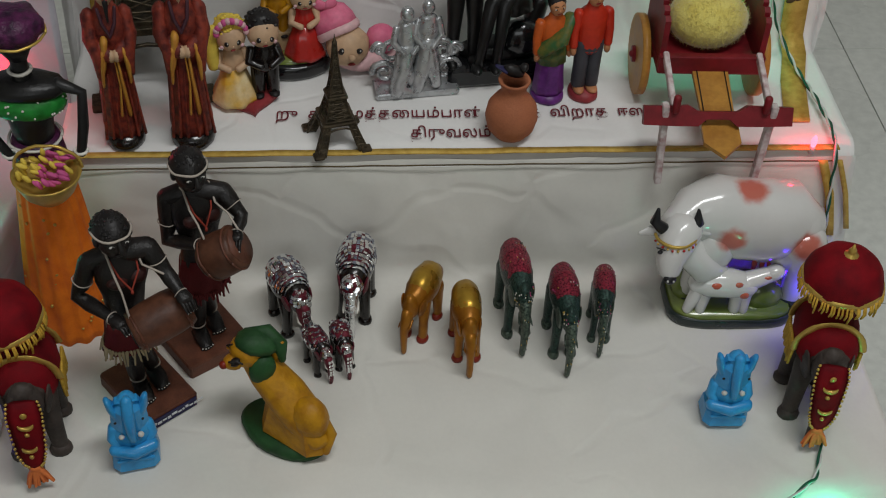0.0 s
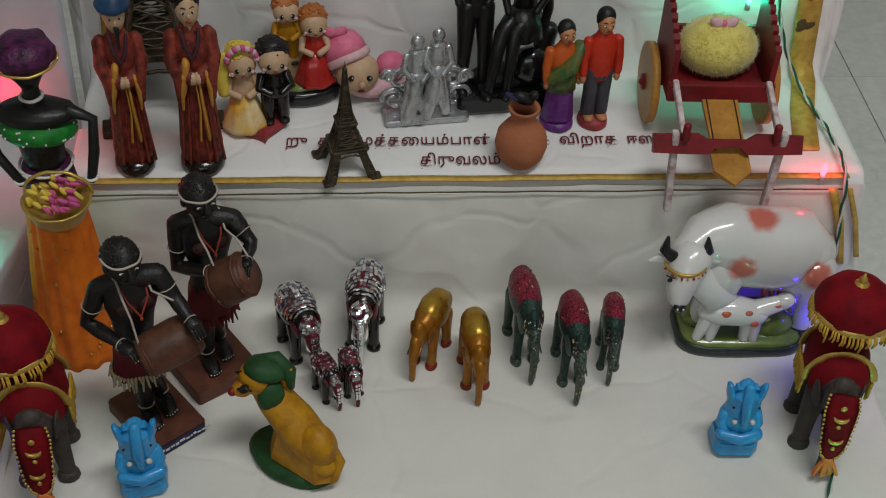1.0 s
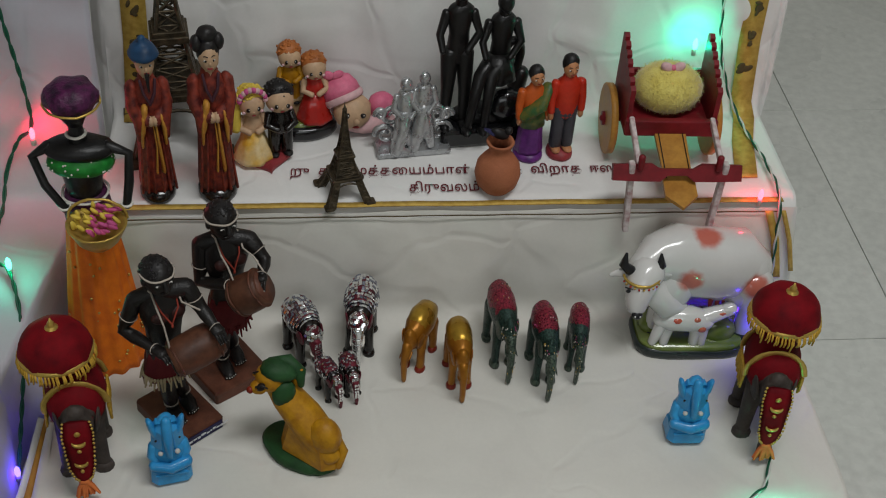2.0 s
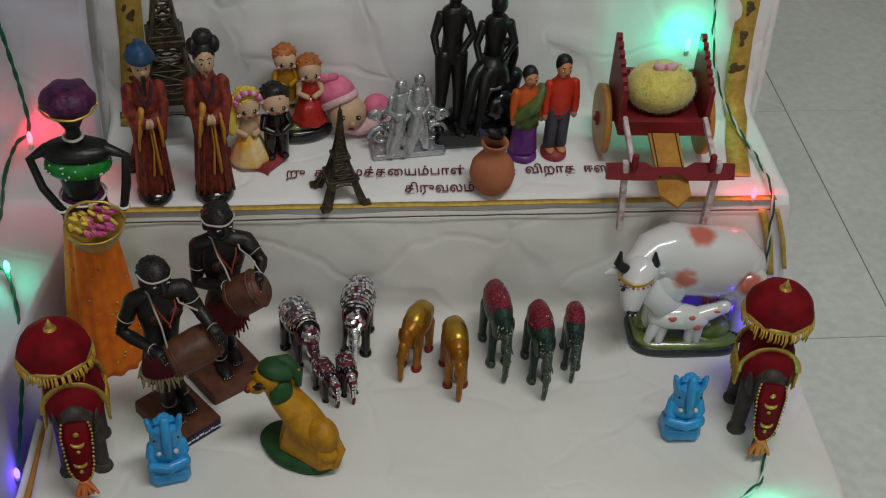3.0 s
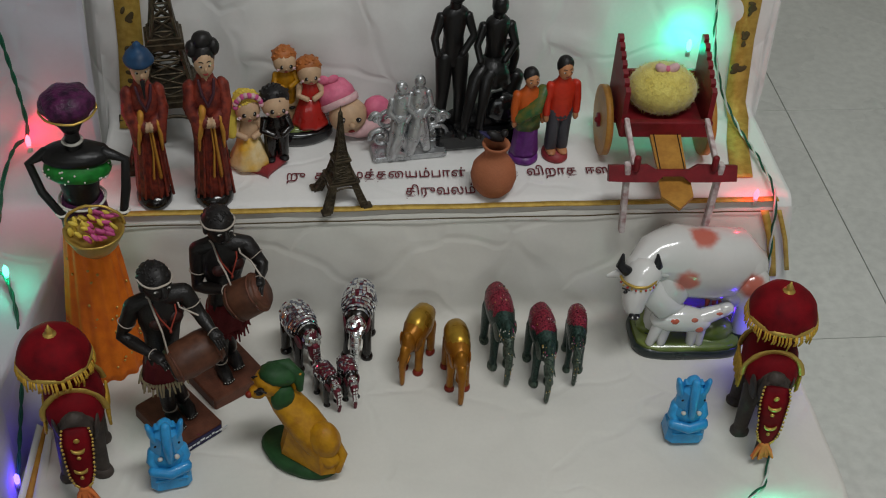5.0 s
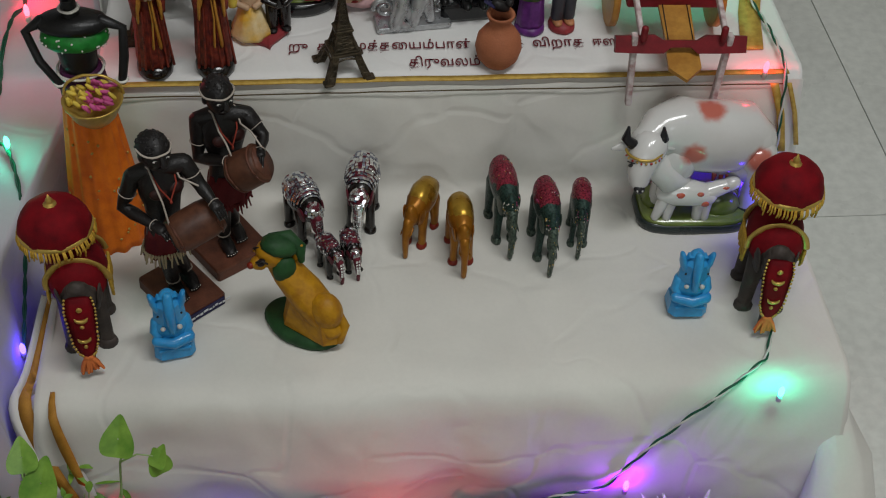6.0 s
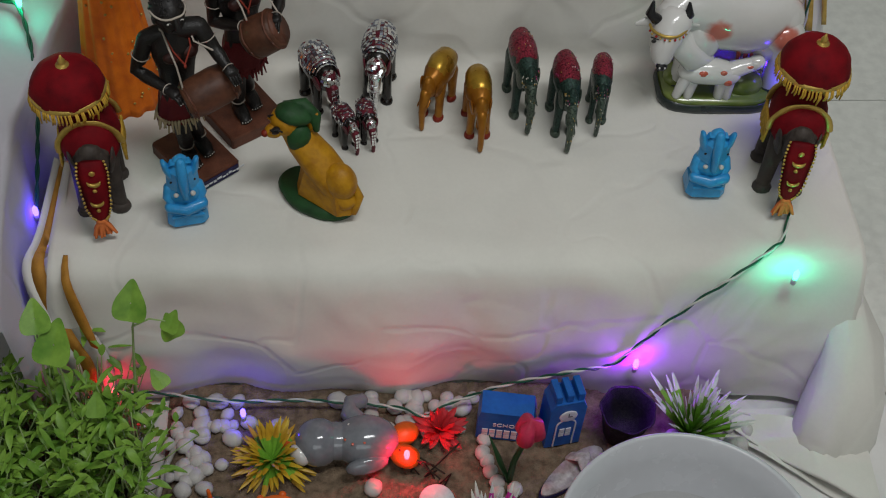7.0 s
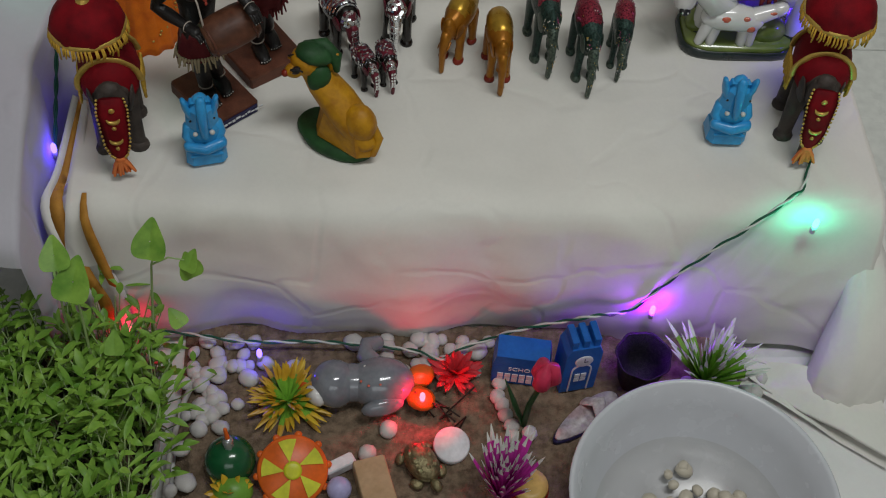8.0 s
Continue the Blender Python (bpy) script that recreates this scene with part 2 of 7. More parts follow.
SAND = mat("damp_sand", (0.235, 0.17, 0.115), 0.95, c2=(0.115, 0.082, 0.053), scale=110, bump=1.0, bscale=500)
PEBBLE = mat("white_pebble", (0.58, 0.56, 0.53), 0.4, scale=45, stain=0.12)
CREAM_PEBBLE = mat("cream_pebble", (0.64, 0.59, 0.49), 0.3, scale=45, stain=0.1)
BOWL = mat("white_plastic", (0.52, 0.53, 0.56), 0.25, grain_mix=0.03, stain=0.02, spec=0.5)
TRAY_WHITE = mat("white_tray", (0.48, 0.47, 0.43), 0.5, c2=(0.25, 0.23, 0.19), scale=30)
BLUE_WOOD = mat("blue_painted_wood", (0.012, 0.12, 0.44), 0.4, c2=(0.01, 0.09, 0.36), scale=40)
WHITE_PAINT = mat("white_paint", (0.75, 0.76, 0.78), 0.5)
POT_BLACK = mat("black_glitter", (0.006, 0.005, 0.010), 0.6, spec=0.2, c2=(0.02, 0.018, 0.022), scale=300, bump=0.6, bscale=700)
LEAF = mat("seedling_leaf", (0.21, 0.37, 0.05), 0.45, c2=(0.09, 0.22, 0.02), scale=40)
STEM = mat("pale_stem", (0.30, 0.42, 0.16), 0.5)
BLADE_GREEN = mat("plastic_green", (0.22, 0.48, 0.05), 0.35)
BLADE_WHITE = mat("plastic_white", (0.78, 0.82, 0.74), 0.4)
BLADE_YELLOW = mat("plastic_yellow", (0.62, 0.42, 0.03), 0.4, c2=(0.5, 0.26, 0.02))
BLADE_MAGENTA = mat("plastic_magenta", (0.62, 0.05, 0.42), 0.35)
GREY_GLAZE = mat("grey_glaze", (0.20, 0.21, 0.235), 0.15, coat=0.7)
ORANGE_PLASTIC = mat("orange_plastic", (0.72, 0.13, 0.015), 0.35)
LIME_PLASTIC = mat("lime_plastic", (0.62, 0.62, 0.03), 0.35)
MELON = mat("melon_green", (0.008, 0.085, 0.028), 0.2, coat=0.5)
MELON_PALE = mat("pale_green", (0.16, 0.34, 0.04), 0.4)
PALE_WOOD = mat("pale_wood", (0.45, 0.31, 0.18), 0.55, c2=(0.38, 0.25, 0.13), scale=40)
TULIP = mat("tulip_red", (0.62, 0.04, 0.10), 0.45)
STALK = mat("dark_stalk", (0.025, 0.09, 0.03), 0.45)
RED_FLOWER = mat("red_fabric_flower", (0.60, 0.03, 0.04), 0.6)
BRASS = mat("old_brass", (0.30, 0.26, 0.14), 0.35, 0.7, c2=(0.16, 0.13, 0.07), scale=150, bump=0.6, bscale=500)
TWIG = mat("dark_twig", (0.03, 0.018, 0.012), 0.7)
APPLE = mat("apple_flesh", (0.62, 0.42, 0.12), 0.4)
SANDAL = mat("sandal_white", (0.55, 0.52, 0.52), 0.5, c2=(0.30, 0.26, 0.26), scale=120)
NAVY = mat("navy_edge", (0.02, 0.018, 0.07), 0.5)
LILAC = mat("lilac_ball", (0.45, 0.42, 0.68), 0.35)


def glow(name, c, strength):
    m = bpy.data.materials.new(name)
    m.use_nodes = True
    b = m.node_tree.nodes["Principled BSDF"]
    b.inputs["Base Color"].default_value = (*c, 1)
    b.inputs["Emission Color"].default_value = (*c, 1)
    b.inputs["Emission Strength"].default_value = strength
    return m


def thin_water(name):
    """A still surface: clear, with a faint mirror sheen."""
    m = bpy.data.materials.new(name)
    m.use_nodes = True
    nt = m.node_tree
    nt.nodes.remove(nt.nodes["Principled BSDF"])
    a, g, x = nt.nodes.new("ShaderNodeBsdfTransparent"), nt.nodes.new("ShaderNodeBsdfGlossy"), nt.nodes.new("ShaderNodeMixShader")
    a.inputs["Color"].default_value = (0.90, 0.89, 0.86, 1)
    g.inputs["Roughness"].default_value = 0.03
    x.inputs["Fac"].default_value = 0.05
    nt.links.new(a.outputs[0], x.inputs[1])
    nt.links.new(g.outputs[0], x.inputs[2])
    nt.links.new(x.outputs[0], nt.nodes["Material Output"].inputs["Surface"])
    return m


WATER = thin_water("water")

# ---- shape tools ----

class Shape:
    """Collects the forms of one part or one figurine in a single mesh, with a material for each form."""

    def __init__(self):
        self.bm, self.mats, self.m = bmesh.new(), [], Matrix.Identity(4)

    def slot(self, material):
        if material not in self.mats:
            self.mats.append(material)
        return self.mats.index(material)

    def faces(self, verts, faces, material, smooth=True):
        vs = [self.bm.verts.new(self.m @ Vector(v)) for v in verts]
        k = self.slot(material)
        for f in faces:
            try:
                q = self.bm.faces.new([vs[i] for i in f])
            except ValueError:
                continue
            q.material_index, q.smooth = k, smooth
        return self

    def rings(self, rings, material, close=True, cap=True, smooth=True):
        n = len(rings[0])
        verts = [p for r in rings for p in r]
        faces = []
        for i in range(len(rings) - 1):
            for j in range(n if close else n - 1):
                k = (j + 1) % n
                faces.append((i * n + j, i * n + k, (i + 1) * n + k, (i + 1) * n + j))
        if cap:
            faces.append(tuple(reversed(range(n))))
            faces.append(tuple((len(rings) - 1) * n + j for j in range(n)))
        return self.faces(verts, faces, material, smooth)

    def tube(self, pts, radii, material, seg=10, round_ends=True, squash=(1, 1), up=(0, 0, 1)):
        """A bent tapering limb through pts; radii one for each point; squash flattens its section."""
        pts = [Vector(p) for p in pts]
        if not isinstance(radii, (list, tuple)):
            radii = [radii] * len(pts)
        rows = []
        for i, p in enumerate(pts):
            d = (pts[min(i + 1, len(pts) - 1)] - pts[max(i - 1, 0)]).normalized()
            rows.append((p, d, radii[i]))
        if round_ends:
            p, d, r = rows[0]
            q, e, s = rows[-1]
            first = [(p - d * r * c * 0.8, d, r * math.sqrt(max(0.02, 1 - c * c))) for c in (0.98, 0.75, 0.4)]
            last = [(q + e * s * c * 0.8, e, s * math.sqrt(max(0.02, 1 - c * c))) for c in (0.4, 0.75, 0.98)]
            rows = first + rows + last
        side = None
        rings = []
        for p, d, r in rows:
            if side is None:
                u = Vector(up) if abs(d.dot(Vector(up))) < 0.95 else Vector((1, 0, 0))
                side = d.cross(u).normalized()
            side = (side - d * side.dot(d)).normalized()
            upv = side.cross(d)
            rings.append([p + side * (r * squash[0] * math.cos(a)) + upv * (r * squash[1] * math.sin(a)) for a in (math.tau * k / seg for k in range(seg))])
        return self.rings(rings, material)

    def ell(self, c, r, material, rot=(0, 0, 0), seg=14, half=0):
        """An ellipsoid; half=1: the upper half alone, closed below."""
        m = Matrix.Translation(c) @ Euler([radians(a) for a in rot]).to_matrix().to_4x4()
        r = (r, r, r) if not isinstance(r, (list, tuple)) else r
        n = max(5, seg // 2)
        lo = 0.0 if half else -math.pi / 2 + 0.05
        rings = []
        for i in range(n + 1):
            a = lo + (math.pi / 2 - 0.05 - lo) * i / n
            rings.append([m @ Vector((r[0] * math.cos(a) * math.cos(b), r[1] * math.cos(a) * math.sin(b), r[2] * math.sin(a))) for b in (math.tau * k / seg for k in range(seg))])
        return self.rings(rings, material)

    def lathe(self, c, profile, material, seg=24, wave=0.0, waves=8, cap=True, squash=1.0, rot=(0, 0, 0), twist=0.0):
        """A turned form: profile of (radius, height); wave adds flutes or folds."""
        m = Matrix.Translation(c) @ Euler([radians(a) for a in rot]).to_matrix().to_4x4()
        rings = []
        for i, (r, z) in enumerate(profile):
            rings.append([m @ Vector((r * (1 + wave * math.sin(waves * a + twist * i)) * math.cos(a), squash * r * (1 + wave * math.sin(waves * a + twist * i)) * math.sin(a), z)) for a in (math.tau * k / seg for k in range(seg))])
        return self.rings(rings, material, cap=cap)

    def box(self, c, size, material, rot=(0, 0, 0), bevel=0.002, taper=1.0):
        """A box with bevelled edges, centred at c; taper narrows its top."""
        m = Matrix.Translation(c) @ Euler([radians(a) for a in rot]).to_matrix().to_4x4()
        x, y, z = (v / 2 for v in size)
        b = min(bevel, x * 0.9, y * 0.9, z * 0.9)
        rings = []
        for h, i, t in ((-z, b, 1), (-z + b, 0, 1), (z - b, 0, taper), (z, b, taper)):
            k = b - i * 0.7
            w, d = x * t - (b if i else 0) * 0.6, y * t - (b if i else 0) * 0.6
            rings.append([m @ Vector(p) for p in ((w - b, -d, h), (w, -d + b, h), (w, d - b, h), (w - b, d, h), (-w + b, d, h), (-w, d - b, h), (-w, -d + b, h), (-w + b, -d, h))])
        return self.rings(rings, material, smooth=False)

    def prism(self, outline, depth, material, m=None, smooth=False):
        """A flat outline (x, z) thickened along y, posed by m."""
        m = m or Matrix.Identity(4)
        a = [m @ Vector((x, -depth / 2, z)) for x, z in outline]
        b = [m @ Vector((x, depth / 2, z)) for x, z in outline]
        return self.rings([a, b], material, smooth=smooth)

    def done(self, name, parent=None, label="", at=None, rot=0.0, rough=0.0):
        if rough:
            # hand-made unevenness
            for v in self.bm.verts:
                c = v.co * 90
                v.co += Vector((noise.noise(c), noise.noise(c + Vector((7, 0, 0))), noise.noise(c + Vector((0, 9, 0))))) * rough
        bmesh.ops.recalc_face_normals(self.bm, faces=self.bm.faces[:])
        me = bpy.data.meshes.new(name)
        self.bm.to_mesh(me)
        self.bm.free()
        for k in self.mats:
            me.materials.append(k)
        ob = new(name, me)
        if at:
            ob.matrix_world = pose(*at, 0, 0, rot)
        if parent is not None:
            ob.parent = parent
        if label:
            ob["label"] = label
        return ob


def smooth_path(pts, step=0.004):
    out = []
    P = [Vector(p) for p in pts]
    P = [P[0] * 2 - P[1]] + P + [P[-1] * 2 - P[-2]]
    for i in range(1, len(P) - 2):
        n = max(2, int((P[i + 1] - P[i]).length / step))
        for j in range(n):
            t = j / n
            out.append(0.5 * ((2 * P[i]) + (P[i + 1] - P[i - 1]) * t + (2 * P[i - 1] - 5 * P[i] + 4 * P[i + 1] - P[i + 2]) * t * t + (3 * P[i] - P[i - 1] - 3 * P[i + 1] + P[i + 2]) * t ** 3))
    out.append(P[-2])
    return out


def empty(name, x, y, z, rz=0.0):
    o = new(name)
    o.empty_display_size = 0.02
    o.matrix_world = pose(x, y, z, 0, 0, rz)
    return o


def wrinkle(x, y, z, k=1.0):
    crease = 0.0
    for a, f, s in ((0.4, 5.5, 1.0), (1.35, 4.2, 9.0), (2.2, 6.5, 17.0)):
        u, v = x * math.cos(a) + (y + z) * math.sin(a), -x * math.sin(a) + (y + z) * math.cos(a)
        n = noise.noise((u * f, v * f * 0.45, s))
        crease -= (0.0013 if z < 0.24 else 0.0) * max(0.0, 1 - abs(n) * 6) * max(0.0, noise.noise((u * 3, v * 3, s + 4)) + 0.3)
    return k * (0.004 * noise.noise((x * 9, y * 9, z * 9)) + 0.0012 * noise.noise((x * 31, y * 31, z * 31 + 5)) + crease)


H1, H2 = 0.23, 0.389

# ---- room ----
def slab(name, lo, hi, material, label, kind="structure", cat=""):
    s = Shape()
    c = [(a + b) / 2 for a, b in zip(lo, hi)]
    s.box(c, [b - a for a, b in zip(lo, hi)], material, bevel=0.003)
    return tagged(s.done(name), label, cat, kind=kind)


slab("wall_north", (-2.0, 2.9, 0), (2.4, 3.05, 2.8), WALL_PAINT, "plain off-white painted wall behind the display", cat="wall")
slab("wall_south", (-2.0, -2.75, 0), (2.4, -2.6, 2.8), WALL_PAINT, "plain off-white painted wall", cat="wall")
slab("wall_west", (-2.15, -2.6, 0), (-2.0, 2.9, 2.8), WALL_PAINT, "plain off-white painted wall", cat="wall")
slab("wall_east", (2.4, -2.6, 0), (2.55, 2.9, 2.8), WALL_PAINT, "plain off-white painted wall", cat="wall")
slab("ceiling", (-2.15, -2.75, 2.8), (2.55, 3.05, 2.92), CEIL_PAINT, "plain white painted ceiling", cat="ceiling")
floor = slab("floor", (-2.15, -2.75, -0.1), (2.55, 3.05, -0.004), GROUT, "grey vitrified tile floor with thin dark joints", cat="floor")

# ---- stepped display under cloth ----
def sheet(name, profile, x0, x1, drop, flare, material, nx=150, folds=0.0, seed=0.0, sides=(1, 1), zmin=0.004, calm=1.0, edge=None, back_folds=0.0):
    """A cloth over a step: its profile (y, z) runs from back to front, its sides hang down by drop with a flare."""
    dense = []
    for (ya, za), (yb, zb) in zip(profile[:-1], profile[1:]):
        n = max(1, int(math.hypot(yb - ya, zb - za) / 0.007))
        dense += [(ya + (yb - ya) * i / n, za + (zb - za) * i / n) for i in range(n)]
    dense.append(profile[-1])
    smooth = []
    for i, p in enumerate(dense):
        near = dense[max(0, i - 1):i + 2]
        smooth.append((sum(q[0] for q in near) / len(near), sum(q[1] for q in near) / len(near)))
    nd = 12
    us = []
    if sides[0]:
        us += [(x0, drop * (nd - k) / nd) for k in range(nd)]
    us += [(x0 + (x1 - x0) * k / nx, 0.0) for k in range(nx + 1)]
    if sides[1]:
        us += [(x1, drop * (k + 1) / nd) for k in range(nd)]
    s = Shape()
    rows = []
    for y, z in smooth:
        row = []
        for x, w in us:
            sg = -1 if x < (x0 + x1) / 2 else 1
            zz = z - w
            out = flare * w * (1 + 0.5 * math.sin(y * 23 + seed)) + (0.012 * math.sin(y * 47 + seed) * w / max(drop, 0.01))
            if zz < zmin:
                out += (zmin - zz) * 0.35
                zz = zmin + 0.003 * (1 + math.sin(w * 90 + y * 30))
            k = wrinkle(x, y + seed, z - w, calm if z > H1 + 0.02 and z < 0.42 else 1.0)
            if folds and z > H1 + 0.01 and x0 == -0.45:
                x = max(x, -0.402 - 0.048 * max(0.0, 1 - (z - H1) / 0.15))
            if edge and x > (x0 + x1) / 2:
                x += edge(y) * (x - (x0 + x1) / 2) / ((x1 - x0) / 2)
            hang = max(0.0, min(1.0, (H1 + 0.0 - z) / 0.15)) if folds else 0
            dy = folds * hang * (math.sin(x * 21 + seed) + 0.6 * math.sin(x * 47 + 2 * seed)) + k
            if folds and w == 0 and z < H1:
                dy -= 0.13 * max(0.0, x - 0.12) * ((H1 - z) / H1) ** 2
            if back_folds and z > 0.41:
                dy += back_folds * min(1, (z - 0.41) / 0.08) * (math.sin(x * 33 + 1.5 * math.sin(z * 9)) + 0.6 * math.sin(x * 71 + 2) + 0.5 * noise.noise((x * 30, z * 4, 1)))
            row.append((x + sg * out, y + dy, zz + (k * 0.6 if w == 0 else 0)))
        rows.append(row)
    s.rings(rows, material, close=False, cap=False)
    for f in s.bm.faces:
        f.smooth = True
    return s


s = sheet("lower", [(0.655, 0.386), (0.6515, 0.372), (0.639, 0.24), (0.628, H1), (0.345, H1), (0.326, 0.224), (0.315, 0.205), (0.303, 0.150), (0.296, 0.110), (0.301, 0.055), (0.309, 0.010)], -0.45, 0.44, 0.222, 0.16, COTTON, folds=0.006, seed=1.0)
tagged(s.done("lower_step_cloth"), "cream unbleached cotton cloth draped over the lower display step", "cloth", kind="structure")
s = sheet("upper", [(0.87, 0.86), (0.862, 0.80), (0.852, 0.42), (0.842, H2 + 0.002), (0.665, H2 + 0.002), (0.657, H2 - 0.008), (0.6515, H2 - 0.02)], -0.395, 0.440, 0.38, 0.09, WHITE_CLOTH, seed=3.0, calm=0.3, back_folds=0.0035)
upper = tagged(s.done("upper_step_cloth"), "white cotton dhoti with gold border covering the upper step and its back", "cloth", kind="structure")

# neighbouring stand under a white cloth, its shade put into the cloth colour
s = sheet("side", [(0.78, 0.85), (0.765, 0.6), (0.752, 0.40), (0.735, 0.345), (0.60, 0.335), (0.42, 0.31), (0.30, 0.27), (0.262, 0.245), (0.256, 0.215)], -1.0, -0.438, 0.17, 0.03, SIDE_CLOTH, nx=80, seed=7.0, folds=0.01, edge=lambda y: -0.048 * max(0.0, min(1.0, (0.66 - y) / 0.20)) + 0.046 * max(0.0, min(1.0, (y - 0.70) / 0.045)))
tagged(s.done("side_stand_cloth"), "white cloth draped over a neighbouring low stand, toned lilac grey for shade", "cloth", kind="structure")


def band(name, pts, width, side, material, parent, lift=0.0015, n=60, wave=0.0):
    """A woven stripe that follows the polyline pts on a cloth; side is the way of its width."""
    P = []
    for a, b in zip(pts[:-1], pts[1:]):
        a, b = Vector(a), Vector(b)
        m = max(2, int((b - a).length / 0.008))
        P += [a.lerp(b, i / m) for i in range(m)]
    P.append(Vector(pts[-1]))
    s = Shape()
    w = Vector(side) * width / 2
    rows = []
    for i, p in enumerate(P):
        d = (P[min(i + 1, len(P) - 1)] - P[max(i - 1, 0)]).normalized()
        up = w.cross(d).normalized() * 0.0006
        j = Vector((0, 0, 0.0012 * noise.noise(p * 25)))
        rows.append([p - w + up + j, p + w + up + j, p + w - up + j, p - w - up + j])
    s.rings(rows, material)
    return s.done(name, parent)


# gold zari borders of the dhoti
band("front_border", [(-0.385, 0.6575, H2 + 0.0030), (0.420, 0.6575, H2 + 0.0030)], 0.0085, (0, 1, 0), GOLD_BAND, upper)
band("border_line", [(-0.385, 0.6487, H2 - 0.0085), (0.420, 0.6487, H2 - 0.0085)], 0.0011, (0, 0, 1), BAND_PRINT, upper)
for x0, x1, w, nm in ((-0.354, -0.354, 0.03, "left"), (0.404, 0.404, 0.028, "right")):
    sb = band("side_border", [(x0, 0.861, 0.85), (x0, 0.8535, 0.68), (x0 + 0.004 * (1 if x0 > 0 else -1), 0.849, 0.50), (x1 + 0.010 * (1 if x0 > 0 else -1), 0.843, 0.408), (x1 + 0.012 * (1 if x0 > 0 else -1), 0.825, H2 + 0.0045), (x1 - 0.003, 0.775, H2 + 0.0045), (x1 - 0.018, 0.70, H2 + 0.0045)][:5 if x0 < 0 else 7], w, (1, 0, 0), GOLD_BAND, upper)
    k = random.Random(int(x0 * 1000))
    for i in range(9):
        z = 0.80 - i * 0.043
        s = Shape()
        cx = x0 + (0.0045 if x0 > 0 else -0.0045) * (1 - (z - 0.45) / 0.4)
        yy = 0.8475 + (z - 0.40) * 0.032 - 0.0042
        for q in range(5):
            s.ell((cx + k.uniform(-0.006, 0.006), yy, z + k.uniform(-0.010, 0.010)), (k.uniform(0.002, 0.006), 0.0007, k.uniform(0.002, 0.007)), BAND_PRINT, rot=(0, k.uniform(0, 90), 0), seg=8)
        s.done("printed_motif", sb)

# gold stripes hanging at the left end of the lower cloth
lower = bpy.data.objects["lower_step_cloth"]
def ribbon(name, left, right, material, parent, label=""):
    """A thin strip of cloth between two edges, with a slight sag between their points."""
    s = Shape()
    a, b = smooth_path(left, 0.010), smooth_path(right, 0.010)
    n = max(len(a), len(b))
    pick = lambda q, i: q[min(len(q) - 1, round(i * (len(q) - 1) / (n - 1)))]
    rows = []
    for i in range(n):
        u, v = pick(a, i), pick(b, i)
        t = Vector((0, 0.0006, 0))
        w = Vector((0, 0.0015 * noise.noise(u * 40), 0))
        rows.append([u - t + w, v - t + w, v + t + w, u + t + w])
    s.rings(rows, material)
    return s.done(name, parent, label)


HEM_OUT = [(-0.456, 0.47, 0.247), (-0.471, 0.39, 0.215), (-0.482, 0.345, 0.205), (-0.463, 0.306, 0.168), (-0.439, 0.283, 0.118), (-0.435, 0.279, 0.072), (-0.428, 0.280, 0.027)]
HEM_MID = [(-0.450, 0.47, 0.242), (-0.464, 0.39, 0.212), (-0.472, 0.345, 0.205), (-0.452, 0.306, 0.166), (-0.428, 0.283, 0.124), (-0.426, 0.279, 0.078), (-0.424, 0.280, 0.031)]
HEM_IN = [(-0.446, 0.47, 0.240), (-0.456, 0.39, 0.212), (-0.457, 0.345, 0.207), (-0.436, 0.306, 0.162), (-0.413, 0.283, 0.120), (-0.413, 0.279, 0.085), (-0.417, 0.280, 0.043)]
HEM_END = [(-0.440, 0.47, 0.236), (-0.440, 0.39, 0.228), (-0.438, 0.340, 0.222), (-0.416, 0.308, 0.168), (-0.398, 0.291, 0.122), (-0.396, 0.287, 0.085), (-0.40, 0.285, 0.040)]
ribbon("hem_edge", HEM_OUT, HEM_MID, COTTON, lower, "cream selvedge")
ribbon("hem_stripe", HEM_MID, HEM_IN, STRIPE_ORANGE, lower, "orange-gold woven stripe")
ribbon("hem_panel", HEM_IN, HEM_END, COTTON, lower)
ribbon("hem_stripe", [(-0.433, 0.342, 0.2335), (-0.433, 0.316, 0.226), (-0.424, 0.296, 0.187), (-0.411, 0.284, 0.148)], [(-0.428, 0.342, 0.2335), (-0.424, 0.316, 0.227), (-0.412, 0.296, 0.184), (-0.402, 0.284, 0.140)], STRIPE_ORANGE, lower, "orange-gold woven stripe")
band("corner_stripe", [(0.402, 0.647, H2 - 0.006), (0.418, 0.642, 0.34), (0.432, 0.640, 0.28)], 0.010, (1, 0, 0), GOLD_BAND, upper)
band("corner_stripe", [(0.420, 0.647, H2 - 0.006), (0.436, 0.642, 0.34), (0.449, 0.640, 0.29)], 0.006, (1, 0, 0), GOLD_BAND, upper)
# printed writing on the dhoti
def writing(text, x, y, z, size, material, parent, rx=0, rz=0, width=None):
    c = bpy.data.curves.new("writing", "FONT")
    c.body, c.size, c.extrude, c.align_x = text, size, 0.0003, "CENTER"
    tmp = bpy.data.objects.new("writing", c)
    me = bpy.data.meshes.new_from_object(tmp)
    if width:
        xs = [v.co.x for v in me.vertices]
        me.transform(Matrix.Diagonal((width / (max(xs) - min(xs)), 1, 1, 1)))
    me.materials.clear()
    me.materials.append(material)
    o = new("printed_writing", me)
    o.matrix_world = pose(x, y, z, rx, 0, rz)
    o.parent = parent
    return o


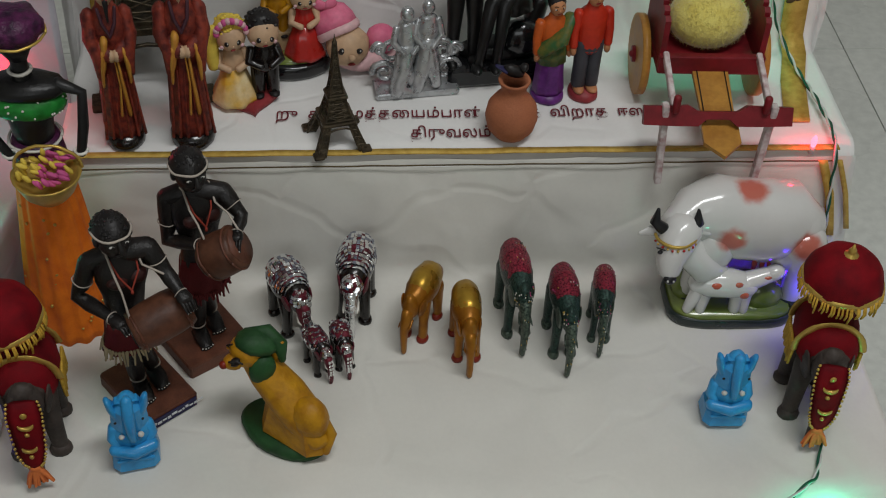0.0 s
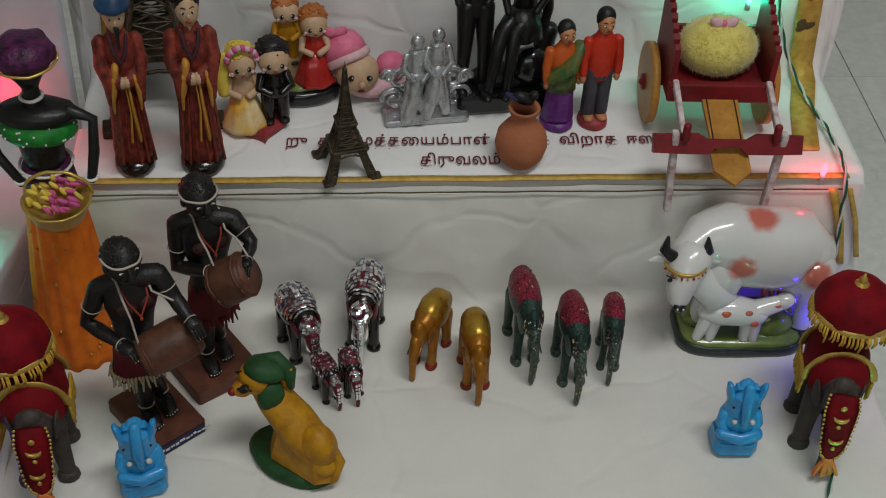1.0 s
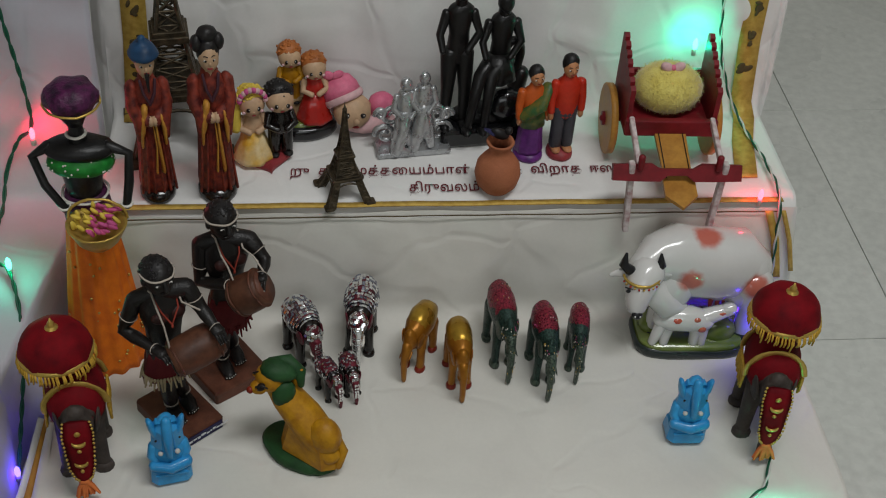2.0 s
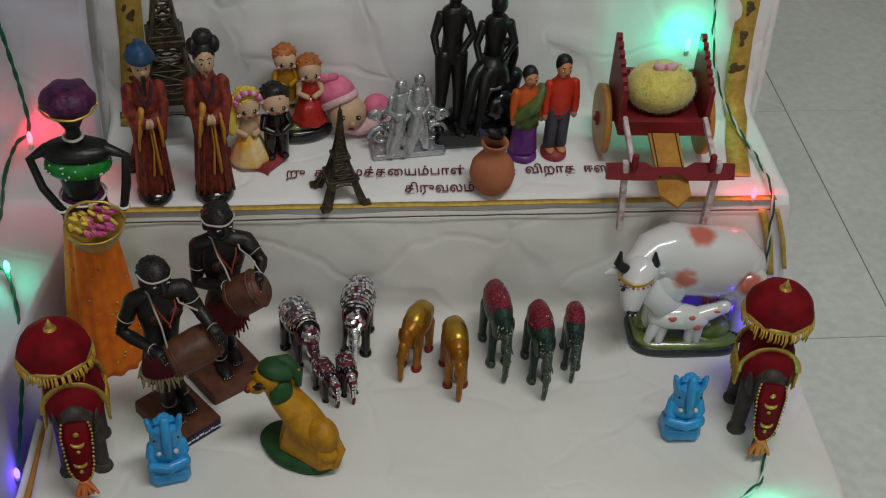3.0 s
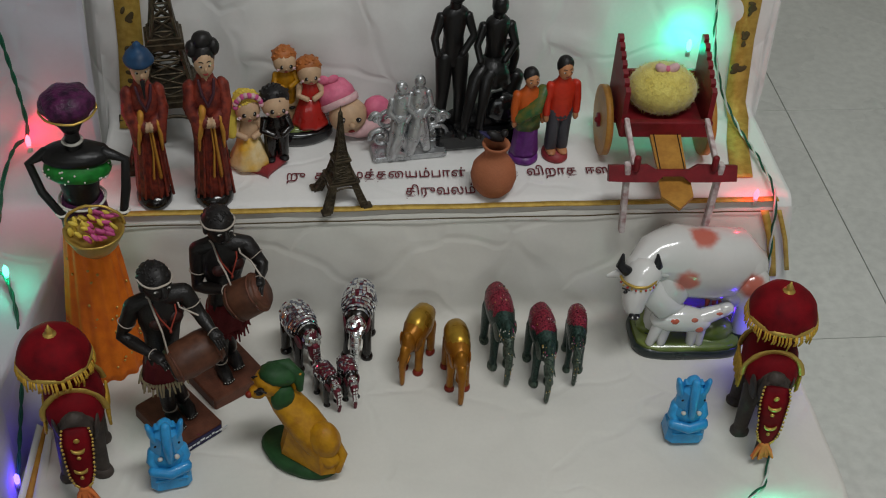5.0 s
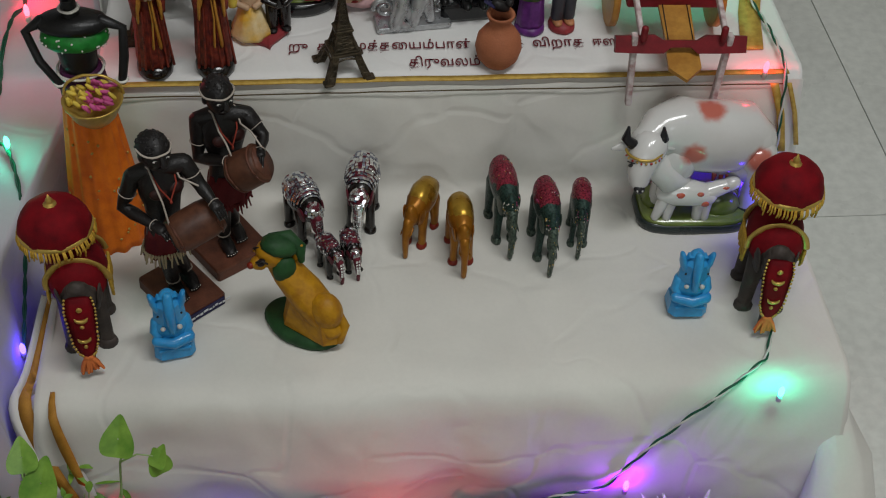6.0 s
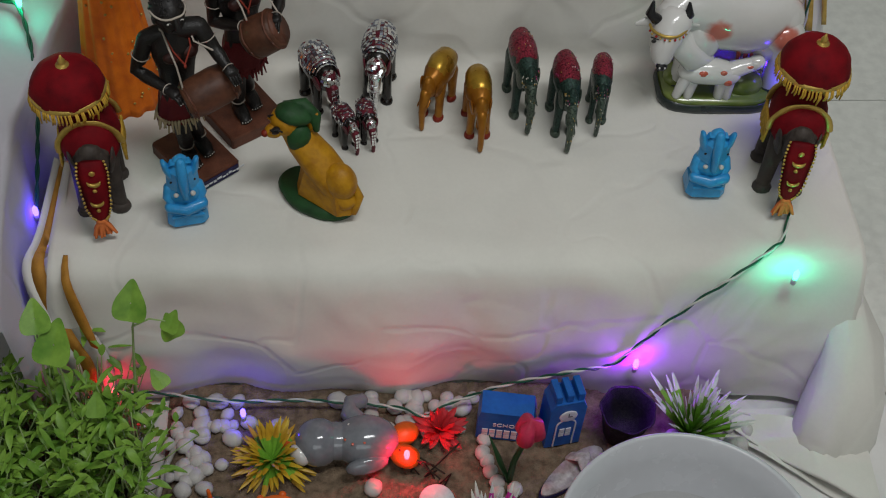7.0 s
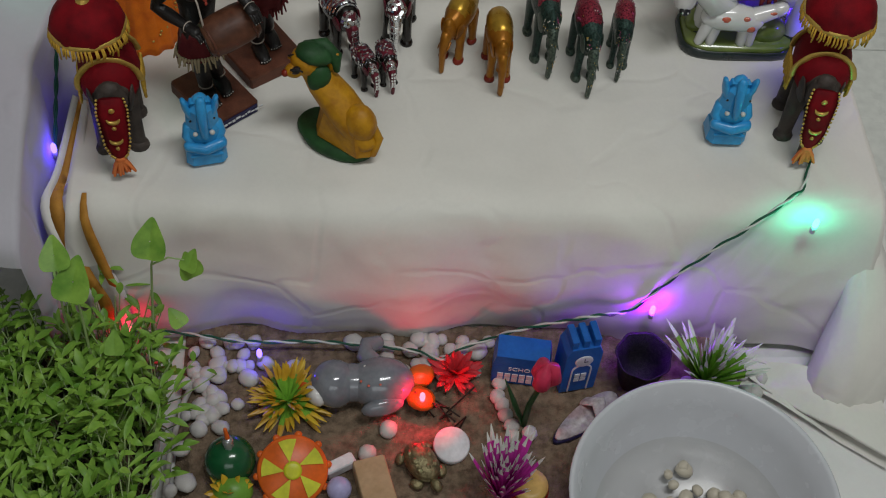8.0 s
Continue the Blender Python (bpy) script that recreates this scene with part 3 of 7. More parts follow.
writing("\u0ba4\u0bbf\u0bb0\u0bc1\u0bb5\u0bb2\u0bae\u0bcd", 0.009, 0.6795, H2 + 0.0048, 0.023, RED_INK, upper, width=0.084)
writing("\u0bb1\u0bc1  \u0ba4\u0ba9\u0bc1\u0bae\u0ba4\u0bcd\u0ba4\u0bc8\u0baf\u0bae\u0bcd\u0baa\u0bbe\u0bb3\u0bcd  \u0b9a\u0bae\u0bc7\u0ba4  \u0bb5\u0bbf\u0bb1\u0bbe\u0ba4  \u0b88\u0bb8", 0.0255, 0.7135, H2 + 0.0048, 0.022, RED_INK, upper, width=0.40)

# bulging fold of the lower cloth at its free corner
s = Shape()
s.tube([(0.440, 0.330, 0.165), (0.444, 0.288, 0.128), (0.442, 0.25, 0.070), (0.434, 0.225, 0.018)], [0.012, 0.032, 0.046, 0.052], COTTON, seg=28, squash=(1.0, 0.7))
tagged(s.done("cloth_fold", rough=0.007), "bulging cream cloth fold at the step's corner", "cloth", kind="structure")

# ---- figurines on the lower step ----
def elephant(H, hide, saddle, legs, trunk=None, ears=None, wide=1.0, feet=None, trunk_tip=(0, -0.56, 0.05), mirrors=None, deep=1.0):
    """A standing elephant figurine, head to -y, H tall, in one mesh."""
    s = Shape()
    s.m = Matrix.Diagonal((H * wide, H * deep, H, 1))
    trunk, ears = trunk or hide, ears or hide
    s.tube([(0, 0.34, 0.66), (0, 0.22, 0.72), (0, 0.05, 0.735), (0, -0.12, 0.735), (0, -0.26, 0.72)], [0.15, 0.22, 0.25, 0.235, 0.19], hide, seg=16)
    s.tube([(0, 0.33, 0.68), (0, 0.21, 0.745), (0, 0.04, 0.765), (0, -0.11, 0.762)], [0.14, 0.222, 0.250, 0.222], saddle, seg=20)
    for sx in (-1, 1):
        s.tube([(sx * 0.11, -0.16, 0.62), (sx * 0.135, -0.2, 0.32), (sx * 0.15, -0.23, 0.06)], [0.11, 0.078, 0.066], legs, seg=10)
        s.tube([(sx * 0.11, 0.22, 0.58), (sx * 0.135, 0.25, 0.30), (sx * 0.15, 0.24, 0.06)], [0.12, 0.08, 0.068], legs, seg=10)
        for y in (-0.22, 0.24):
            s.lathe((sx * 0.15, y - 0.01, 0), [(0.088, 0), (0.092, 0.03), (0.07, 0.08)], feet or legs, seg=12)
        s.ell((sx * 0.165, -0.29, 0.65), (0.026, 0.10, 0.16), ears, rot=(8, sx * 10, sx * -14), seg=12)
        s.tube([(sx * 0.08, -0.46, 0.55), (sx * 0.095, -0.54, 0.49), (sx * 0.09, -0.6, 0.50)], [0.022, 0.018, 0.008], PEARL if mirrors else trunk, seg=6)
    s.ell((0, -0.35, 0.70), (0.145, 0.15, 0.19), hide, seg=14)
    s.ell((0, -0.38, 0.80), (0.10, 0.09, 0.10), hide if not mirrors else saddle, seg=12)
    s.tube([(0, -0.46, 0.66), (0, -0.53, 0.52), (0, -0.56, 0.36), (0, -0.57, 0.2), trunk_tip], [0.105, 0.085, 0.066, 0.055, 0.048], trunk, seg=10)
    s.tube([(0, 0.46, 0.66), (0, 0.51, 0.5), (0, 0.49, 0.3)], [0.025, 0.02, 0.022], hide, seg=6)
    if saddle is RED_GLITTER:
        k = Random(int(H * 1e4))
        for i in range(90):
            a, t = k.uniform(-1.3, 1.3), k.random()
            r, y, z = (0.15, -0.35, 0.70) if t < 0.45 else (0.24, k.uniform(-0.1, 0.2), 0.72)
            b = k.uniform(-0.5, 1.1)
            s.ell((r * math.sin(a), y - r * math.cos(a) * math.cos(b) * (1 if t < 0.45 else 0), z + r * (math.sin(b) if t < 0.45 else math.cos(a)) * 1.12), 0.010, k.choice((PATINA_PALE, PEARL, PINK, GOLD_TRIM)), seg=5)
        for i in range(24):
            v = k.random()
            s.ell((k.uniform(-0.06, 0.06), -0.585 - 0.04 * math.sin(v * 3), 0.62 - v * 0.5), 0.009, k.choice((PATINA_PALE, PEARL, GOLD_TRIM)), seg=5)
    if mirrors:
        k = Random(mirrors)
        for row in range(16):
            a0 = -1.57 + row * 0.21
            for col in range(12):
                y = -0.25 + col * 0.050
                r = 0.240 - 0.9 * (y - 0.05) ** 2 + 0.014
                a = a0 + k.uniform(-0.04, 0.04)
                if H < 0.06 and k.random() < 0.55:
                    continue
                c = (r * math.sin(a), y + k.uniform(-0.006, 0.006), 0.757 + r * math.cos(a))
                v = k.random()
                s.box(c, (0.047, 0.045, 0.010), MIRROR if v < 0.62 else MIRROR_DIM if v < 0.95 else WINE, rot=(k.uniform(-9, 9), math.degrees(a) + k.uniform(-9, 9), k.uniform(-10, 10)), bevel=0.002)
        for row in range(7):
            for col in range(5):
                a, b = -1.2 + row * 0.4, 0.15 + col * 0.27
                n = Vector((math.sin(a) * math.cos(b), -math.cos(a) * math.cos(b), math.sin(b)))
                c = (n.x * 0.15, -0.35 + n.y * 0.155, 0.71 + n.z * 0.19)
                s.box(c, (0.05, 0.010, 0.042), MIRROR if k.random() < 0.72 else WINE, rot=(-math.degrees(b) + k.uniform(-8, 8), 0, math.degrees(a) + k.uniform(-8, 8)), bevel=0.002)
        for i in range(7):
            z = 0.66 - i * 0.085
            y = -0.575 - 0.05 * math.sin(i / 6 * math.pi)
            for sx in (-0.03, 0.03):
                s.box((sx, y, z), (0.05, 0.012, 0.07), MIRROR, rot=(k.uniform(-14, 6), 0, sx * 500), bevel=0.003)
        for i in range(8):
            s.box((k.uniform(-0.1, 0.1), -0.50, 0.70 + 0.02 * i), (0.05, 0.012, 0.04), MIRROR, rot=(-35, 0, 0), bevel=0.003)
    return s


class Random(random.Random):
    """A seeded source, one for each thing."""


def put(shape, name, x, y, z, rz, label, category, group=""):
    return tagged(shape.done(name, at=(x, y, z), rot=rz, rough=0.0011 if category in ("figurine", "statue", "doll") else 0.0), label, category, group)


for x, y, rz, H, lab in ((0.073, 0.572, 6, 0.098, "dark green patinated metal elephant figurine with crimson glitter back, the tallest"), (0.120, 0.540, 2, 0.094, "dark green patinated metal elephant figurine with crimson glitter back"), (0.165, 0.556, -8, 0.078, "small dark green patinated elephant figurine with crimson glitter back")):
    put(elephant(H, PATINA, RED_GLITTER, PATINA, PATINA_PALE, PATINA_PALE, wide=0.66, feet=PATINA_PALE), "elephant_figurine", x, y, H1, rz, lab, "figurine", "green elephant family")
put(elephant(0.080, COPPER_PAINT, GOLD_PAINT, COPPER_PAINT, COPPER_PAINT, wide=0.80, feet=RED_FOOT), "elephant_figurine", -0.024, 0.564, H1, -28, "gold painted elephant figurine with red-brown feet, turned aside", "figurine", "gold elephant pair")
put(elephant(0.080, COPPER_PAINT, GOLD_PAINT, COPPER_PAINT, COPPER_PAINT, wide=0.80, feet=RED_FOOT), "elephant_figurine", 0.019, 0.534, H1, 2, "gold painted elephant figurine with red-brown feet, trunk touching the cloth", "figurine", "gold elephant pair")
put(elephant(0.078, LACQUER, WINE, LACQUER, WINE, WINE, wide=1.0, mirrors=3), "elephant_figurine", -0.163, 0.576, H1, 24, "black lacquered elephant figurine covered with mirror chips, red tongue", "figurine", "mirror elephant family")
put(elephant(0.088, LACQUER, WINE, LACQUER, MIRROR, WINE, wide=0.92, mirrors=4), "elephant_figurine", -0.093, 0.594, H1, -8, "tall black lacquered elephant figurine covered with mirror chips", "figurine", "mirror elephant family")
for x, y, rz, sd in ((-0.134, 0.518, 28, 5), (-0.109, 0.525, 14, 6)):
    put(elephant(0.050, LACQUER, WINE, LACQUER, WINE, WINE, wide=0.9, mirrors=sd), "elephant_figurine", x, y - 0.008, H1, rz, "baby black lacquered elephant figurine with mirror chips and wine-red head", "figurine", "mirror elephant family")


def caparisoned_elephant():
    """A dark elephant with velvet saddle cloth, gold trims, beaded forehead cloth and an orange tassel, in one mesh."""
    s = elephant(0.130, ELE_GREY, VELVET, ELE_GREY, wide=0.92, deep=0.8)
    H = 0.130
    s.m = Matrix.Diagonal((H * 0.94, H * 0.8, H, 1))
    s.tube([(0, 0.24, 0.735), (0, 0.05, 0.755), (0, -0.19, 0.75)], [0.225, 0.262, 0.24], VELVET, seg=20)
    s.tube([(0.265 * math.sin(a), -0.20, 0.745 + 0.262 * math.cos(a)) for a in (math.radians(v) for v in range(-95, 96, 12))], 0.024, GOLD_TRIM, seg=8, squash=(0.4, 1.2))
    s.tube([(0.25 * math.sin(a), 0.24, 0.735 + 0.245 * math.cos(a)) for a in (math.radians(v) for v in range(-95, 96, 12))], 0.022, GOLD_TRIM, seg=8, squash=(0.4, 1.2))
    k = Random(9)
    for sx in (-1, 1):
        for i in range(16):
            y = -0.18 + i * 0.026
            L = k.uniform(0.12, 0.2)
            s.tube([(sx * 0.262, y, 0.72), (sx * 0.27, y + k.uniform(-0.01, 0.01), 0.70 - L)], [0.016, 0.013], GOLD_THREAD, seg=5)
    # forehead cloth, following head and trunk
    line = [(-0.50, 0.83, 0.11), (-0.545, 0.74, 0.13), (-0.58, 0.64, 0.125), (-0.62, 0.52, 0.115), (-0.645, 0.40, 0.10), (-0.65, 0.30, 0.07), (-0.645, 0.26, 0.03)]
    s.rings([[(-w, y, z), (-w * 0.5, y - 0.018, z), (0, y - 0.024, z), (w * 0.5, y - 0.018, z), (w, y, z), (w * 0.5, y + 0.02, z), (-w * 0.5, y + 0.02, z)] for y, z, w in line], VELVET)
    for sx in (-1, 1):
        for (ya, za, wa), (yb, zb, wb) in zip(line[:-1], line[1:]):
            for f in (0, 0.33, 0.66):
                s.ell((sx * (wa + (wb - wa) * f), ya + (yb - ya) * f - 0.012, za + (zb - za) * f), 0.013, GOLD_TRIM, seg=6)
    for y, z in ((-0.603, 0.66), (-0.655, 0.47)):
        s.tube([(0.05 * math.sin(a), y - 0.01, z - 0.05 * math.cos(a) + 0.03) for a in (math.radians(v) for v in range(-80, 81, 20))], [0.006, 0.012, 0.016, 0.018, 0.019, 0.018, 0.016, 0.012, 0.006], GOLD_TRIM, seg=6)
        s.ell((0, y - 0.018, z + 0.035 - 0.11), 0.02, GOLD_TRIM, seg=8)
    s.ell((0, -0.585, 0.76), (0.03, 0.012, 0.03), GOLD_TRIM, seg=8)
    for i in range(26):
        a = k.uniform(0, math.tau)
        r = k.uniform(0.02, 0.11)
        s.tube([(0, -0.64, 0.25), (r * 0.6 * math.cos(a), -0.66 + 0.3 * r * math.sin(a), 0.19), (r * math.cos(a), -0.665 + 0.5 * r * math.sin(a), k.uniform(0.08, 0.13))], [0.03, 0.02, 0.012], TASSEL, seg=5)
    s.ell((0, -0.65, 0.24), (0.05, 0.03, 0.04), TASSEL, seg=8)
    return s


def parasol(x, y, z, rz, label):
    """A velvet parasol on its pole: canopy, fringe strands in one hem, finial, pole."""
    p = tagged(empty("toy_parasol", x, y, z, rz), label, "parasol", "velvet parasols")
    s = Shape()
    prof = [(0.047, 0.052), (0.0475, 0.060), (0.044, 0.073), (0.036, 0.085), (0.023, 0.0935), (0.008, 0.097)]
    s.lathe((0, 0, 0), prof, VELVET, seg=32, wave=0.015, waves=8)
    s.done("canopy", p)
    s = Shape()
    s.lathe((0, 0, 0), [(0.0475, 0.052), (0.0485, 0.056), (0.0475, 0.061)], GOLD_TRIM, seg=32)
    s.done("hem_band", p, "woven gold hem band")
    s = Shape()
    k = Random(4)
    for i in range(72):
        a = math.tau * i / 72 + k.uniform(-0.03, 0.03)
        L = k.uniform(0.012, 0.018) * (1.35 if i % 9 == 0 else 1)
        r = 0.048
        s.tube([(r * math.cos(a), r * math.sin(a), 0.055), ((r + 0.002) * math.cos(a + 0.02), (r + 0.002) * math.sin(a + 0.02), 0.055 - L * 0.6), ((r + k.uniform(-0.002, 0.003)) * math.cos(a), (r + 0.001) * math.sin(a), 0.055 - L)], [0.0013, 0.0015, 0.0012], GOLD_THREAD, seg=5, round_ends=False)
    s.done("fringe", p, "hanging gold thread fringe")
    s = Shape()
    s.lathe((0, 0, 0.0945), [(0.009, 0), (0.0095, 0.002), (0.005, 0.004), (0.004, 0.006), (0.005, 0.009), (0.0025, 0.013), (0.001, 0.018)], GOLD_TRIM, seg=14)
    s.done("finial", p, "shiny brass finial")
    s = Shape()
    s.tube([(0, 0, -0.004), (0, 0, 0.088)], 0.0022, GOLD_TRIM, seg=8)
    s.done("pole", p)
    p.scale = (0.80, 0.80, 0.80)
    return p


put(caparisoned_elephant(), "caparisoned_elephant", -0.400, 0.432, H1, 8, "dark elephant figurine in maroon velvet and gold trim with orange tassel", "figurine", "elephant guard pair")
parasol(-0.414, 0.440, H1 + 0.108, 6, "maroon velvet toy parasol with gold fringe on an elephant's back")
put(caparisoned_elephant(), "caparisoned_elephant", 0.362, 0.450, H1, -10, "dark elephant figurine in maroon velvet and gold trim with orange tassel", "figurine", "elephant guard pair")
parasol(0.364, 0.458, H1 + 0.119, -6, "maroon velvet toy parasol with gold fringe on an elephant's back")


def blue_figure():
    s = Shape()
    s.box((0, 0, 0.014), (0.044, 0.036, 0.028), BLUE_PLASTER, bevel=0.006, taper=0.95)
    s.tube([(-0.018, -0.012, 0.032), (0, -0.017, 0.030), (0.018, -0.012, 0.032)], [0.0065, 0.0070, 0.0065], BLUE_PLASTER)
    s.ell((0, 0.002, 0.042), (0.0205, 0.017, 0.02), BLUE_PLASTER)
    s.box((0, 0, 0.066), (0.034, 0.024, 0.044), BLUE_PLASTER, bevel=0.010, taper=0.95)
    for sx in (-1, 1):
        s.tube([(sx * 0.010, 0.002, 0.064), (sx * 0.0145, 0.001, 0.078), (sx * 0.0168, 0, 0.088)], [0.009, 0.0078, 0.0050], BLUE_PLASTER, squash=(1, 0.6), seg=12)
        s.tube([(sx * 0.014, 0, 0.050), (sx * 0.0175, -0.004, 0.040), (sx * 0.013, -0.010, 0.033)], [0.007, 0.006, 0.005], BLUE_PLASTER)
        s.ell((sx * 0.0085, -0.015, 0.0525), (0.003, 0.003, 0.0028), EYE_WHITE, seg=8)
        s.ell((sx * 0.0125, -0.0115, 0.070), (0.0014, 0.0012, 0.0014), EYE_DARK, seg=6)
    s.ell((0, 0.002, 0.084), (0.0095, 0.009, 0.009), BLUE_PLASTER, seg=12)
    s.tube([(0, -0.006, 0.092), (0, -0.0125, 0.078), (0, -0.0155, 0.062), (0.001, -0.0165, 0.048)], [0.0055, 0.0058, 0.005, 0.0036], BLUE_PLASTER)
    s.box((0, -0.0172, 0.020), (0.036, 0.003, 0.0035), BLUE_PLASTER, bevel=0.001)
    return s


put(blue_figure(), "seated_figurine", -0.306, 0.398, H1, 10, "sky-blue painted plaster seated elephant-headed figurine", "figurine", "blue seated pair")
put(blue_figure(), "seated_figurine", 0.272, 0.430, H1, -4, "sky-blue painted plaster seated elephant-headed figurine", "figurine", "blue seated pair")

# mustard clay animal, lying with raised head
s = Shape()
s.lathe((0, 0, 0), [(0.047, 0), (0.049, 0.006), (0.044, 0.013)], GREEN_CLAY, seg=28, squash=0.62, rot=(0, 0, -38))
s.tube([(0.033, -0.030, 0.028), (0.020, -0.017, 0.046), (0.004, -0.003, 0.062), (-0.014, 0.008, 0.082), (-0.024, 0.013, 0.098)], [0.014, 0.020, 0.021, 0.018, 0.0145], YELLOW_CLAY, seg=16, squash=(1.0, 0.85))
s.box((0.012, -0.012, 0.036), (0.076, 0.036, 0.064), YELLOW_CLAY, rot=(0, 0, -38), bevel=0.011, taper=0.80)
s.ell((0.026, -0.023, 0.050), (0.020, 0.017, 0.024), YELLOW_CLAY, rot=(0, 0, -38), seg=16)
s.ell((-0.029, 0.012, 0.108), (0.0185, 0.017, 0.017), YELLOW_CLAY, rot=(0, 20, 0))
s.ell((-0.043, 0.004, 0.102), (0.010, 0.009, 0.008), YELLOW_CLAY)
s.ell((-0.052, 0.0, 0.102), (0.004, 0.004, 0.004), RED_FOOT)
s.ell((-0.021, 0.012, 0.119), (0.021, 0.016, 0.011), GREEN_CLAY, rot=(0, 14, 0))
s.ell((-0.017, 0.001, 0.094), (0.013, 0.010, 0.018), GREEN_CLAY, rot=(0, 10, 20))
s.ell((-0.002, 0.010, 0.108), (0.006, 0.004, 0.014), YELLOW_CLAY, rot=(0, 20, 0))
s.ell((-0.040, -0.004, 0.112), (0.004, 0.003, 0.002), HAIR)
for dx, dy in ((-0.041, -0.006), (-0.044, 0.014)):
    s.ell((dx, dy, 0.111), (0.0052, 0.0036, 0.0036), EYE_DARK, rot=(0, 20, 25), seg=10)
    s.ell((dx - 0.0028, dy - 0.0015, 0.1118), (0.0028, 0.0022, 0.0018), YELLOW_CLAY, seg=8)
    s.tube([(dx - 0.004, dy - 0.003, 0.116), (dx + 0.002, dy - 0.004, 0.1185), (dx + 0.008, dy - 0.006, 0.116)], 0.0011, EYE_DARK, seg=6)
s.tube([(-0.030, 0.022, 0.122), (-0.012, 0.020, 0.124), (0.000, 0.012, 0.114), (0.002, 0.008, 0.098)], [0.005, 0.008, 0.008, 0.004], GREEN_CLAY, seg=10)
s.tube([(0.040, -0.036, 0.016), (0.046, -0.030, 0.034), (0.040, -0.026, 0.050)], [0.005, 0.0055, 0.004], YELLOW_CLAY, seg=10)
put(s, "clay_animal", -0.166, 0.424, H1, 0, "mustard yellow clay animal figurine with dark green mane and base", "figurine")

# cow and calf on a plinth
s = Shape()
outline = [(0.070 * math.copysign(abs(math.cos(a)) ** 0.5, math.cos(a)), 0.041 * math.copysign(abs(math.sin(a)) ** 0.5, math.sin(a))) for a in (math.tau * i / 36 for i in range(36))]
s.rings([[(x * k, y * k, z) for x, y in outline] for k, z in ((0.98, 0), (1.0, 0.004), (1.0, 0.010), (0.97, 0.013))], DARK_RIM)
s.rings([[(x * k, y * k, z) for x, y in outline] for k, z in ((0.96, 0.0125), (0.9, 0.0165), (0.5, 0.019), (0.1, 0.020))], GRASS_GLAZE)
s.ell((0.032, -0.008, 0.02), (0.026, 0.018, 0.025), GRASS_GLAZE)
s.ell((-0.045, 0.004, 0.02), (0.018, 0.018, 0.020), GRASS_GLAZE)
s.tube([(0.060, 0.012, 0.104), (0.046, 0.012, 0.112), (0.02, 0.012, 0.112), (-0.015, 0.012, 0.115), (-0.040, 0.010, 0.126), (-0.058, 0.002, 0.126), (-0.074, -0.010, 0.122)], [0.033, 0.046, 0.047, 0.046, 0.042, 0.033, 0.023], COW, seg=28, squash=(0.86, 1.0))
s.ell((0.054, 0.010, 0.096), (0.034, 0.034, 0.046), COW, seg=24)
s.ell((-0.034, 0.000, 0.092), (0.030, 0.030, 0.040), COW, seg=22, rot=(0, 16, 0))
s.tube([(-0.066, -0.014, 0.112), (-0.056, -0.020, 0.092), (-0.040, -0.022, 0.076), (-0.022, -0.018, 0.068)], [0.014, 0.017, 0.018, 0.010], COW, seg=14)
s.m = pose(-0.001, -0.006, -0.012)
s.tube([(-0.070, -0.012, 0.138), (-0.078, -0.024, 0.130), (-0.083, -0.034, 0.112), (-0.083, -0.038, 0.104)], [0.021, 0.0195, 0.0145, 0.0115], COW, seg=18)
s.ell((-0.083, -0.0475, 0.1005), (0.0068, 0.0045, 0.0055), HORN)
for sx in (-1, 1):
    s.ell((-0.083 + sx * 0.003, -0.0515, 0.1015), (0.0012, 0.001, 0.0016), COW, seg=6)
    s.tube([(-0.079 + sx * 0.014, -0.018, 0.145), (-0.079 + sx * 0.0225, -0.016, 0.152), (-0.079 + sx * 0.0205, -0.014, 0.166)], [0.0068, 0.0062, 0.0016], HORN, seg=10)
    s.tube([(-0.079 + sx * 0.016, -0.016, 0.136), (-0.079 + sx * 0.026, -0.015, 0.138), (-0.079 + sx * 0.035, -0.016, 0.135)], [0.004, 0.0065, 0.003], COW, squash=(0.5, 1), seg=10)
    s.ell((-0.0815 + sx * 0.0135, -0.035, 0.127), (0.0030, 0.0022, 0.0022), HORN, seg=8)
    s.tube([(-0.0815 + sx * 0.009, -0.037, 0.1305), (-0.0815 + sx * 0.0135, -0.0365, 0.1320), (-0.0815 + sx * 0.017, -0.032, 0.1300)], 0.0007, HORN, seg=5)
s.tube([(-0.079 + 0.021 * math.cos(a), -0.022 - 0.0185 * math.sin(a), 0.140 - 0.002 * math.sin(a)) for a in (math.pi * i / 10 for i in range(11))], 0.0019, GOLD_TRIM, seg=6)
for i in range(1, 12):
    a = math.pi * i / 12
    s.ell((-0.079 + 0.022 * math.cos(a), -0.0225 - 0.0195 * math.sin(a), 0.1365 - 0.002 * math.sin(a)), 0.0016, RED_GLAZE if i % 2 else GOLD_TRIM, seg=6)
s.m = Matrix.Identity(4)
for x, y, xb in ((-0.042, -0.002, -0.046), (-0.032, 0.028, -0.030), (0.062, -0.006, 0.066), (0.056, 0.030, 0.052)):
    s.tube([(x, y, 0.10), ((x + xb) / 2 + 0.003, y, 0.06), (xb, y - 0.001, 0.018)], [0.026 if x > 0 else 0.020, 0.014, 0.0105], COW, seg=14)
    s.lathe((xb, y - 0.001, 0.012), [(0.0115, 0), (0.0115, 0.006), (0.009, 0.009)], DARK_RIM, seg=12)
s.tube([(0.082, 0.020, 0.116), (0.090, 0.018, 0.095), (0.088, 0.014, 0.05)], [0.005, 0.0035, 0.005], COW, seg=8)
